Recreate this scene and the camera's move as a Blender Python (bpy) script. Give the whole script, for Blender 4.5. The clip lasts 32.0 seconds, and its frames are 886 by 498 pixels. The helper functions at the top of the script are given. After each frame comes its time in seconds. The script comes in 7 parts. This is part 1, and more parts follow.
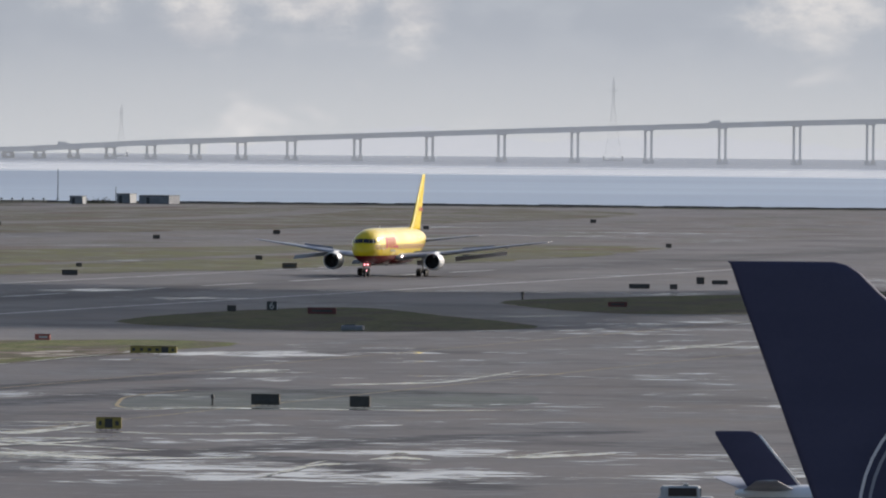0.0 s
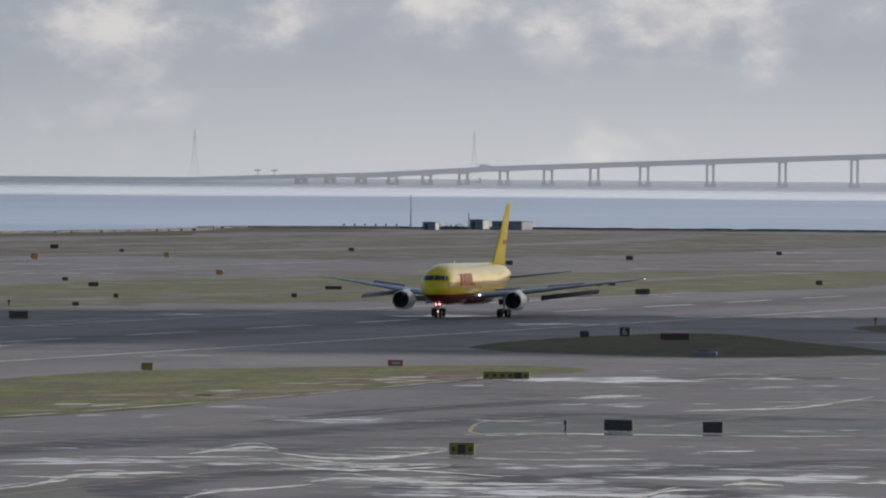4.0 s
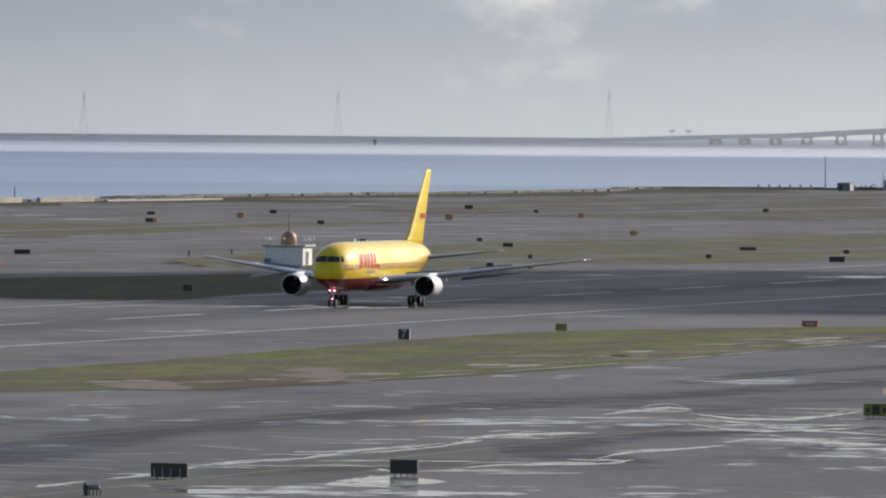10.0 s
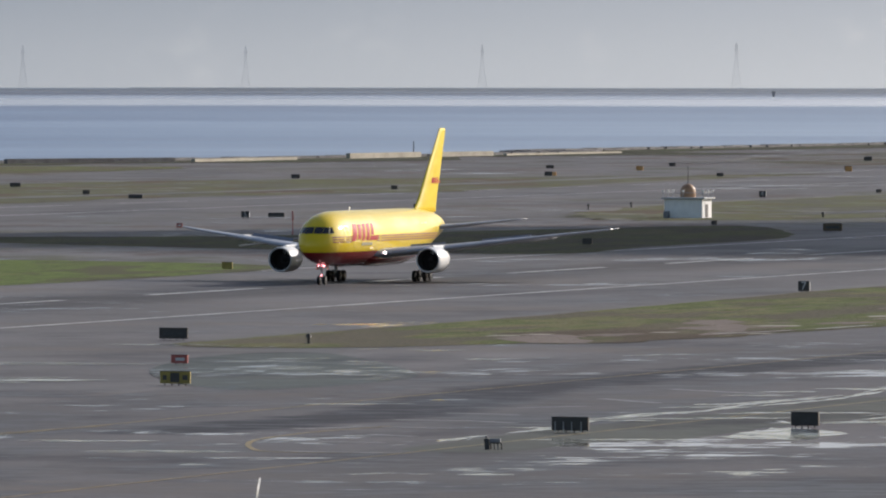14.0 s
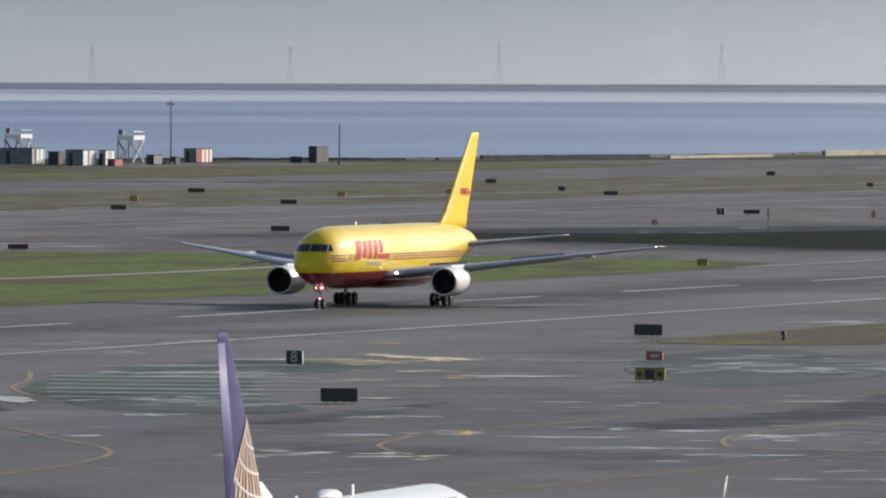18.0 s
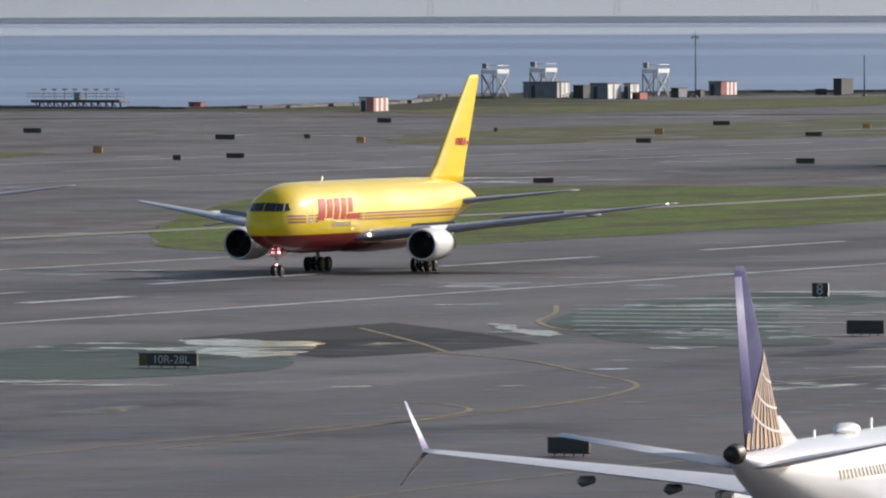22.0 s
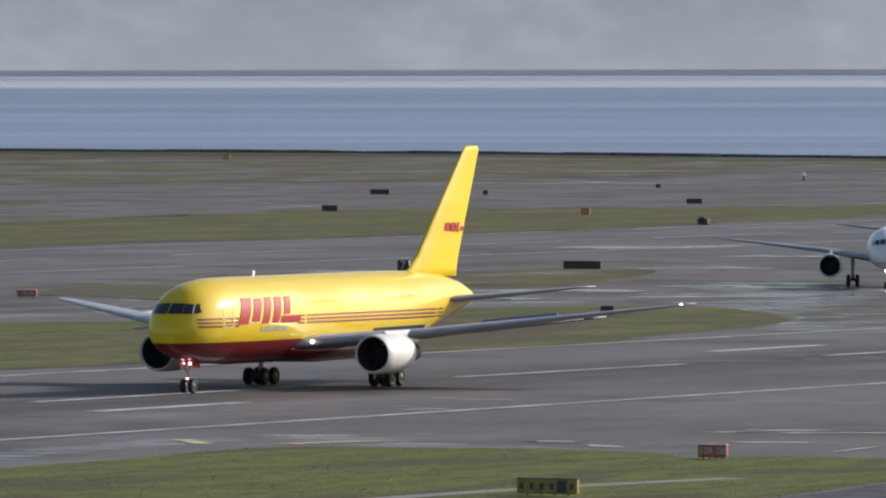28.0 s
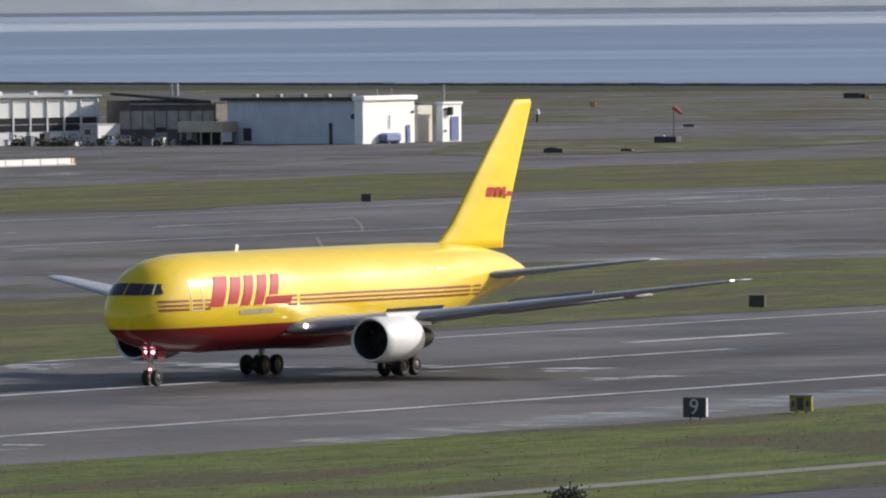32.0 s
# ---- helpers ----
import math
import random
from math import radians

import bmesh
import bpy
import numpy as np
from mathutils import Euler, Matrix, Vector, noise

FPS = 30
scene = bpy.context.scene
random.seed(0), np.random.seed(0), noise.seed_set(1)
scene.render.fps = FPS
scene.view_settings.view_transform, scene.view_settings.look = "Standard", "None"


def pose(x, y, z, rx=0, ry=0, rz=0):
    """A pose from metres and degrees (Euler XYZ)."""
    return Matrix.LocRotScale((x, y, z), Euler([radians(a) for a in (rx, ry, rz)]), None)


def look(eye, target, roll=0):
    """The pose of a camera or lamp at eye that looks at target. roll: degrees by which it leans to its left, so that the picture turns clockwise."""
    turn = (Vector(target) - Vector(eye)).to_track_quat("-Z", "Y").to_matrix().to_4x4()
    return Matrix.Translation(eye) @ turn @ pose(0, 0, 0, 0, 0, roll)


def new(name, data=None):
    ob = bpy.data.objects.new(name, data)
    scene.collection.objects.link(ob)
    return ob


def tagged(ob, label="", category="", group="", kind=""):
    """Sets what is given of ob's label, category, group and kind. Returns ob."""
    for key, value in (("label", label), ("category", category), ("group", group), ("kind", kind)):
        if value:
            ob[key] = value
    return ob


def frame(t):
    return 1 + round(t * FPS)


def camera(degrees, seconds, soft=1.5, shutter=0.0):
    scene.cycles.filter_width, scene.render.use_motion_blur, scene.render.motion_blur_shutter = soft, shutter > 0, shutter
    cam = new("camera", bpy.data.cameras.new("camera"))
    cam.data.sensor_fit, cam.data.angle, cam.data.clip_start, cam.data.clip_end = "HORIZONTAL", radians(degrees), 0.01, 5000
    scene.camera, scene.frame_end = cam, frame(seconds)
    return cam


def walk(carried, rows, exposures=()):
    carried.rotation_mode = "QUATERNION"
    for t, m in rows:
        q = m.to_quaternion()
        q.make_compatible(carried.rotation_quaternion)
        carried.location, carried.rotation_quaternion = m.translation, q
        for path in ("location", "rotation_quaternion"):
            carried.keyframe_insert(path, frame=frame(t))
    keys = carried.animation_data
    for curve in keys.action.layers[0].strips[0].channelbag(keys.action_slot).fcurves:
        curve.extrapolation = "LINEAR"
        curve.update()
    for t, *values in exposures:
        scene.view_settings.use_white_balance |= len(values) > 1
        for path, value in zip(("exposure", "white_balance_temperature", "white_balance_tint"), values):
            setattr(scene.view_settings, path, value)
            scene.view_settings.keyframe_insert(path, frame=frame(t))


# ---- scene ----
# The camera stands on a roof beside the field and pans after the landing freighter.
# World: x runs along the runway (the freighter rolls towards -x), y across it, metres.
EYE = (0.0, 0.0, 22.63)
cam = camera(4.2763, 32.0, soft=2.1)
# seconds, turn from the +y axis, tilt, lean (degrees)
AIM = [
    (0.0, -79.143, -0.575, 0.50), (0.5, -79.019, -0.614, 0.52), (1.0, -78.919, -0.592, 0.21), (1.5, -78.727, -0.585, 0.30),
    (2.0, -78.472, -0.552, 0.39), (2.5, -78.331, -0.515, 0.28), (3.0, -78.052, -0.424, 0.37), (3.5, -77.748, -0.463, 0.63),
    (4.0, -77.438, -0.464, 0.45), (4.5, -77.422, -0.461, 0.36), (6.5, -77.003, -0.612, 0.12), (7.0, -76.660, -0.737, 0.03),
    (7.5, -76.430, -0.717, 0.24), (8.0, -76.322, -0.610, 0.28), (8.5, -76.213, -0.648, 0.34), (9.0, -76.061, -0.622, 0.32),
    (9.5, -75.698, -0.675, 0.48), (10.0, -75.439, -0.669, 0.46), (10.5, -75.429, -0.698, 0.35), (11.0, -75.201, -0.694, 0.09),
    (11.5, -74.954, -0.735, 0.13), (12.0, -74.575, -0.727, 0.34), (12.5, -74.231, -0.747, 0.47), (13.0, -74.098, -0.821, 0.21),
    (13.5, -73.805, -0.811, -0.02), (14.0, -73.511, -0.904, 0.03), (14.5, -73.198, -0.538, 0.35), (16.5, -72.444, -0.878, 0.30),
    (17.0, -72.073, -0.901, 0.36), (17.5, -71.621, -0.856, 0.21), (18.0, -71.216, -0.924, 0.19), (18.5, -71.002, -0.902, 0.08),
    (19.0, -70.746, -0.937, 0.12), (19.5, -70.619, -0.850, 0.10), (20.0, -70.278, -0.863, 0.26), (20.5, -69.921, -0.900, 0.33),
    (21.0, -69.418, -1.021, 0.12), (21.5, -69.306, -1.029, 0.06), (22.0, -68.679, -1.249, -0.14), (22.5, -68.529, -1.241, 0.02),
    (23.0, -68.115, -1.090, 0.26), (23.5, -67.518, -1.064, 0.12), (24.0, -67.217, -1.060, 0.04), (24.5, -66.956, -0.988, -0.19),
    (25.0, -66.529, -1.040, -0.03), (25.5, -65.842, -1.018, -0.07), (26.0, -65.186, -1.059, -0.19), (26.5, -64.868, -1.093, -0.20),
    (28.5, -63.194, -1.114, -0.01), (29.0, -62.526, -1.306, -0.07), (29.5, -62.217, -1.299, -0.49), (30.0, -61.506, -1.299, -0.83),
    (30.5, -61.107, -1.324, -0.66), (31.0, -60.575, -1.319, -0.32), (31.5, -60.096, -1.296, -0.49), (32.0, -59.566, -1.284, -0.51),
]
walk(cam, [(t, pose(*EYE, 0, 0, turn) @ pose(0, 0, 0, 90 + tilt) @ pose(0, 0, 0, 0, 0, lean))
           for t, turn, tilt, lean in AIM],
     exposures=[(0, -0.09, 6450, 14), (2, -0.13, 6450, 14), (4.5, -0.22, 6450, 14), (8, -0.08, 6450, 14), (12, -0.04, 6450, 14), (16, -0.05, 6450, 14), (20, -0.02, 6450, 14), (24, 0.02, 6450, 14), (28, 0.0, 6450, 14), (32, 0.0, 6450, 14)])

# ---- light: low morning sun from behind the field, thin hazy sky ----
SUN_DIR = Vector((0.785, -0.475, 0.388)).normalized()
world = bpy.data.worlds.new("world")
scene.world = world
world.use_nodes = True
wn = world.node_tree.nodes
sky = wn.new("ShaderNodeTexSky")
sky.sky_type, sky.sun_disc = "NISHITA", False
sky.sun_elevation = math.asin(SUN_DIR.z)
sky.sun_rotation = math.atan2(SUN_DIR.x, SUN_DIR.y)
sky.dust_density, sky.air_density = 1.6, 1.0
wn["Background"].inputs["Strength"].default_value = 0.115
world.node_tree.links.new(sky.outputs[0], wn["Background"].inputs["Color"])
sun = new("sun", bpy.data.lights.new("sun", "SUN"))
sun.data.energy, sun.data.angle, sun.data.color = 4.75, radians(0.6), (1.0, 0.94, 0.85)
sun.matrix_world = look((0, 0, 300), Vector((0, 0, 300)) - SUN_DIR)

# ---- helpers of this scene ----
def put(name, data, parent=None, label="", m=None):
    ob = new(name, data)
    if parent:
        ob.parent = parent
    if m is not None:
        ob.matrix_basis = m
    return tagged(ob, label)


def mesh(name, verts, faces, mat, smooth=False):
    me = bpy.data.meshes.new(name)
    me.from_pydata([tuple(v) for v in verts], [], faces)
    me.materials.append(mat)
    if smooth:
        me.polygons.foreach_set("use_smooth", [True] * len(me.polygons))
    me.update()
    return me


def part(name, bm, material, parent=None, label="", smooth=False, m=None):
    me = bpy.data.meshes.new(name)
    bm.normal_update()
    bm.to_mesh(me)
    bm.free()
    me.materials.append(material)
    if smooth:
        me.polygons.foreach_set("use_smooth", [True] * len(me.polygons))
    return put(name, me, parent, label, m)


def thing(name, m, label, category, group=""):
    ob = new(name)
    ob.matrix_basis = m
    ob.empty_display_size = 0.2
    return tagged(ob, label, category, group)


def add_box(bm, c, s, m=None, bevel=0.0):
    """A box of size s about c in bm, turned by m, its edges bevelled."""
    geo = bmesh.ops.create_cube(bm, size=1.0)
    vs = geo["verts"]
    for v in vs:
        v.co = Vector((c[0] + v.co.x * s[0], c[1] + v.co.y * s[1], c[2] + v.co.z * s[2]))
        if m is not None:
            v.co = m @ v.co
    if bevel:
        es = list({e for v in vs for e in v.link_edges})
        bmesh.ops.bevel(bm, geom=es, offset=bevel, segments=1, affect="EDGES")
    return bm


def box(c, s, m=None, bevel=0.0):
    return add_box(bmesh.new(), c, s, m, bevel)


def add_tube(bm, a, b, r, r2=None, sides=8):
    """A tapered round bar from a to b."""
    a, b = Vector(a), Vector(b)
    r2 = r if r2 is None else r2
    d = b - a
    m = Matrix.Translation((a + b) / 2) @ d.to_track_quat("Z", "Y").to_matrix().to_4x4()
    bmesh.ops.create_cone(bm, cap_ends=True, segments=sides, radius1=r, radius2=r2, depth=d.length, matrix=m)
    return bm


def tube(a, b, r, r2=None, sides=8):
    return add_tube(bmesh.new(), a, b, r, r2, sides)


def revolve(rows, axis="x", sides=28):
    """Verts and faces of a body turned about an axis: rows of (place along it, radius)."""
    vs, fs = [], []
    for p, r in rows:
        for k in range(sides):
            a = 2 * math.pi * k / sides
            c, s = r * math.cos(a), r * math.sin(a)
            vs.append((p, c, s) if axis == "x" else ((c, p, s) if axis == "y" else (c, s, p)))
    for i in range(len(rows) - 1):
        for k in range(sides):
            q = (k + 1) % sides
            fs.append((i * sides + k, i * sides + q, (i + 1) * sides + q, (i + 1) * sides + k))
    return vs, fs


def lerp_rows(rows, x):
    """Linear reading of a table: rows of (x, a, b, ...)."""
    if x <= rows[0][0]:
        return rows[0][1:]
    for p, q in zip(rows, rows[1:]):
        if x <= q[0]:
            k = (x - p[0]) / (q[0] - p[0])
            return tuple(a + (b - a) * k for a, b in zip(p[1:], q[1:]))
    return rows[-1][1:]


def curve_pts(pts, steps=6, closed=True):
    """A smooth line through the points."""
    n, out = len(pts), []
    for i in range(n if closed else n - 1):
        p = [Vector((*pts[(i + k) % n], 0)) if closed else Vector((*pts[min(max(i + k, 0), n - 1)], 0)) for k in (-1, 0, 1, 2)]
        for j in range(steps):
            t = j / steps
            v = 0.5 * (2 * p[1] + (p[2] - p[0]) * t + (2 * p[0] - 5 * p[1] + 4 * p[2] - p[3]) * t * t + (3 * p[1] - p[0] - 3 * p[2] + p[3]) * t ** 3)
            out.append((v.x, v.y))
    if not closed:
        out.append(tuple(pts[-1]))
    return out


def ribbon(pts, w, z):
    """Verts and faces of a flat line of width w along the points."""
    vs, fs = [], []
    for i, p in enumerate(pts):
        a, b = pts[max(i - 1, 0)], pts[min(i + 1, len(pts) - 1)]
        d = Vector((b[0] - a[0], b[1] - a[1])).normalized()
        vs += [(p[0] - d.y * w / 2, p[1] + d.x * w / 2, z), (p[0] + d.y * w / 2, p[1] - d.x * w / 2, z)]
        if i:
            fs.append((2 * i - 2, 2 * i - 1, 2 * i + 1, 2 * i))
    return vs, fs


# ---- materials ----
def material(name, colour=(0.5, 0.5, 0.5), rough=0.6, metal=0.0, emit=None, power=0.0, spec=0.5):
    mat = bpy.data.materials.new(name)
    mat.use_nodes = True
    b = mat.node_tree.nodes["Principled BSDF"]
    b.inputs["Base Color"].default_value = (*colour, 1)
    b.inputs["Roughness"].default_value, b.inputs["Metallic"].default_value = rough, metal
    b.inputs["Specular IOR Level"].default_value = spec
    if emit:
        b.inputs["Emission Color"].default_value, b.inputs["Emission Strength"].default_value = (*emit, 1), power
    return mat


class Nodes:
    """A short hand for node trees."""

    def __init__(self, mat):
        self.t = mat.node_tree
        self.b = self.t.nodes.get("Principled BSDF")
        self.co = self.t.nodes.new("ShaderNodeTexCoord").outputs["Object"]

    def node(self, kind, **inputs):
        n = self.t.nodes.new(kind)
        for k, x in inputs.items():
            self.set(n.inputs[k.replace("_", " ")], x)
        return n

    def set(self, socket, x):
        if isinstance(x, bpy.types.NodeSocket):
            self.t.links.new(x, socket)
        elif isinstance(x, tuple) and socket.type == "RGBA":
            socket.default_value = (*x, 1) if len(x) == 3 else x
        else:
            socket.default_value = x

    def scaled(self, sx, sy, sz=1.0):
        n = self.t.nodes.new("ShaderNodeMapping")
        self.t.links.new(self.co, n.inputs["Vector"])
        n.inputs["Scale"].default_value = (sx, sy, sz)
        return n.outputs[0]

    def turned(self, degrees, lx, ly):
        """Coordinates turned about z and counted in steps of lx and ly metres."""
        n = self.t.nodes.new("ShaderNodeMapping")
        n.vector_type = "TEXTURE"
        self.t.links.new(self.co, n.inputs["Vector"])
        n.inputs["Rotation"].default_value = (0, 0, radians(degrees))
        n.inputs["Scale"].default_value = (lx, ly, 1.0)
        return n.outputs[0]

    def grain(self, scale, detail=3.0, co=None, rough=0.55):
        return self.node("ShaderNodeTexNoise", Vector=co or self.co, Scale=scale, Detail=detail, Roughness=rough).outputs["Fac"]

    def ramp(self, x, a, b, lo=0.0, hi=1.0):
        n = self.node("ShaderNodeMapRange", Value=x)
        n.interpolation_type = "SMOOTHSTEP"
        for k, y in zip(("From Min", "From Max", "To Min", "To Max"), (a, b, lo, hi)):
            self.set(n.inputs[k], y)
        return n.outputs[0]

    def math(self, op, x, y=0.0):
        n = self.t.nodes.new("ShaderNodeMath")
        n.operation = op
        self.set(n.inputs[0], x), self.set(n.inputs[1], y)
        return n.outputs[0]

    def mix(self, k, a, b):
        n = self.t.nodes.new("ShaderNodeMix")
        n.data_type = "RGBA"
        self.set(n.inputs["Factor"], k), self.set(n.inputs[6], a), self.set(n.inputs[7], b)
        return n.outputs[2]

    def xyz(self, co=None):
        return self.node("ShaderNodeSeparateXYZ", Vector=co or self.co).outputs

    def vector(self, op, x, y, out="Vector"):
        n = self.t.nodes.new("ShaderNodeVectorMath")
        n.operation = op
        self.set(n.inputs[0], x)
        self.set(n.inputs["Scale"] if op == "SCALE" else n.inputs[1], y)
        return n.outputs[out]

    def off_line(self, pts):
        """Metres on the ground from a broken line."""
        x = self.xyz()
        p = self.node("ShaderNodeCombineXYZ", X=x[0], Y=x[1]).outputs[0]
        least = None
        for a, b in zip(pts, pts[1:]):
            d = (b[0] - a[0], b[1] - a[1], 0.0)
            pa = self.vector("SUBTRACT", p, (a[0], a[1], 0.0))
            t = self.math("MULTIPLY", self.vector("DOT_PRODUCT", pa, d, "Value"), 1.0 / (d[0] ** 2 + d[1] ** 2))
            t = self.math("MINIMUM", self.math("MAXIMUM", t, 0.0), 1.0)
            far = self.vector("DISTANCE", pa, self.vector("SCALE", d, t), "Value")
            least = far if least is None else self.math("MINIMUM", least, far)
        return least

    def bump(self, h, strength=0.3, dist=0.02):
        n = self.node("ShaderNodeBump", Height=h, Strength=strength, Distance=dist)
        self.t.links.new(n.outputs[0], self.b.inputs["Normal"])


def worn(name, colour, rough=0.6, scale=2.0, amount=0.25, metal=0.0, bump=0.0):
    """Paint, metal or concrete with stains at two scales."""
    mat = material(name, colour, rough, metal)
    n = Nodes(mat)
    f = n.math("ADD", n.math("MULTIPLY", n.grain(scale), 0.6), n.math("MULTIPLY", n.grain(scale * 9), 0.4))
    k = n.ramp(f, 0.3, 0.7)
    n.set(n.b.inputs["Base Color"], n.mix(k, tuple(c * (1 - amount) for c in colour), tuple(min(1, c * (1 + amount * 0.5)) for c in colour)))
    n.set(n.b.inputs["Roughness"], n.ramp(n.grain(scale * 3), 0.3, 0.7, rough * 0.8, min(1, rough * 1.2)))
    if bump:
        n.bump(n.grain(scale * 12), bump, 0.02)
    return mat


def asphalt(name, dry, wet, cover, size=1.0, tint=(1, 1, 1), rubber=False, damp_lines=(), sheen_lines=(), stain=0.8):
    """Old tarmac, patchy and stained, with standing water. cover: 0 (dry) to 1 (soaked); damp_lines: (half width, points) of long wet stains; sheen_lines: likewise, where a thin film of water shines."""
    mat = material(name)
    n = Nodes(mat)
    streak = n.grain(0.05 * size, 4, n.scaled(0.45, 1.2))
    film = n.grain(1.0, 5, n.turned(17, 2.6, 5.0), 0.66)
    blot = n.grain(0.10 * size, 5, None, 0.6)
    fine = n.grain(1.7, 4, None, 0.65)
    w = n.math("ADD", n.math("MULTIPLY", streak, 0.55), n.math("MULTIPLY", blot, 0.45))
    w = n.math("ADD", n.math("MULTIPLY", w, 0.52), n.math("MULTIPLY", film, 0.48))
    region = n.grain(1.0, 4, n.turned(14, 38, 70), 0.55)
    wp = n.math("ADD", w, n.math("MULTIPLY", n.math("SUBTRACT", region, 0.5), 0.6))
    pool = n.ramp(wp, 0.71 - 0.28 * cover, 0.73 - 0.28 * cover)
    if damp_lines:
        # the high end of the slab has drained
        pool = n.math("MULTIPLY", pool, n.ramp(n.xyz()[0], 560, 660))
    dark = n.math("MULTIPLY", n.ramp(n.grain(1.0, 6, n.turned(10, 38, 34), 0.66), 0.50, 0.66), stain)
    for half, pts in damp_lines:
        off = n.math("ADD", n.off_line(pts), n.math("MULTIPLY", n.math("SUBTRACT", n.grain(1.0, 5, n.turned(12, 5, 14), 0.65), 0.5), half * 1.8))
        dark = n.math("MAXIMUM", dark, n.ramp(off, half, half * 0.35))
    damp = n.ramp(w, 0.50 - 0.2 * cover, 0.70 - 0.2 * cover)
    broad = n.grain(1.0, 3, n.turned(5, 60, 24), 0.5)
    tone = n.math("ADD", n.math("ADD", n.math("MULTIPLY", n.grain(0.02, 5, n.scaled(0.5, 1.8), 0.62), 0.35), n.math("MULTIPLY", broad, 0.35)), n.math("MULTIPLY", fine, 0.30))
    dryc = n.mix(n.ramp(tone, 0.34, 0.66), tuple(dry * 0.66 * c for c in tint), tuple(dry * 1.26 * c for c in tint))
    rust = n.ramp(n.grain(1.0, 4, n.turned(8, 26, 70), 0.6), 0.52, 0.66, 0.0, 0.55)
    if rubber:
        # rusty and mossy ground away from the two runways
        x = n.xyz()
        wild = n.math("MULTIPLY", n.ramp(n.math("ABSOLUTE", n.math("SUBTRACT", x[1], 353)), 36, 60), n.ramp(n.math("ABSOLUTE", n.math("SUBTRACT", x[1], 587)), 36, 60))
        wild = n.math("MULTIPLY", wild, n.ramp(x[1], 300, 420))
        spot = n.grain(1.0, 6, n.turned(15, 46, 34), 0.72)
        dryc = n.mix(n.math("MULTIPLY", wild, n.ramp(spot, 0.52, 0.58, 0.0, 0.75)), dryc, (0.096, 0.063, 0.043))
        dryc = n.mix(n.math("MULTIPLY", wild, n.ramp(spot, 0.465, 0.41, 0.0, 0.8)), dryc, (0.078, 0.082, 0.038))
    dryc = n.mix(rust, dryc, (dry * 1.02, dry * 0.86, dry * 0.74))
    dryc = n.mix(dark, dryc, (dry * 0.36, dry * 0.36, dry * 0.41))
    base = n.mix(damp, dryc, tuple(wet * c for c in tint))
    base = n.mix(n.math("MULTIPLY", dark, 0.7), base, (dry * 0.30, dry * 0.29, dry * 0.34))
    if rubber:
        off = n.math("ABSOLUTE", n.math("SUBTRACT", n.xyz()[1], 351.0))
        k = n.math("MULTIPLY", n.ramp(off, 15.0, 3.0), n.ramp(n.grain(1.0, 4, n.scaled(0.008, 0.22)), 0.3, 0.6, 0.35, 0.62))
        base = n.mix(k, base, (0.035, 0.033, 0.036))
    n.set(n.b.inputs["Base Color"], base)
    r1 = n.ramp(damp, 0.0, 1.0, 0.72, 0.45)
    rough = n.node("ShaderNodeMix", Factor=pool, A=r1, B=0.05)
    spec = n.node("ShaderNodeMix", Factor=pool, A=n.ramp(dark, 0, 1, 0.13, 0.09), B=0.6)
    for half, pts in sheen_lines:
        torn = n.grain(1.0, 5, n.turned(9, 2.5, 9), 0.68)
        off = n.math("ADD", n.off_line(pts), n.math("MULTIPLY", n.math("SUBTRACT", torn, 0.5), half * 2.4))
        shine = n.math("MULTIPLY", n.ramp(off, half, half * 0.4), n.ramp(torn, 0.38, 0.52, 1.0, 0.35))
        rough = n.node("ShaderNodeMix", Factor=shine, A=rough.outputs[0], B=0.2)
        spec = n.node("ShaderNodeMix", Factor=shine, A=spec.outputs[0], B=0.5)
    n.set(n.b.inputs["Roughness"], rough.outputs[0])
    n.set(n.b.inputs["Specular IOR Level"], spec.outputs[0])
    n.bump(n.math("MULTIPLY", n.math("ADD", n.grain(6.0, 3), n.grain(0.8, 2)), n.ramp(pool, 0, 1, 1.0, 0.02)), 0.22, 0.02)
    return mat


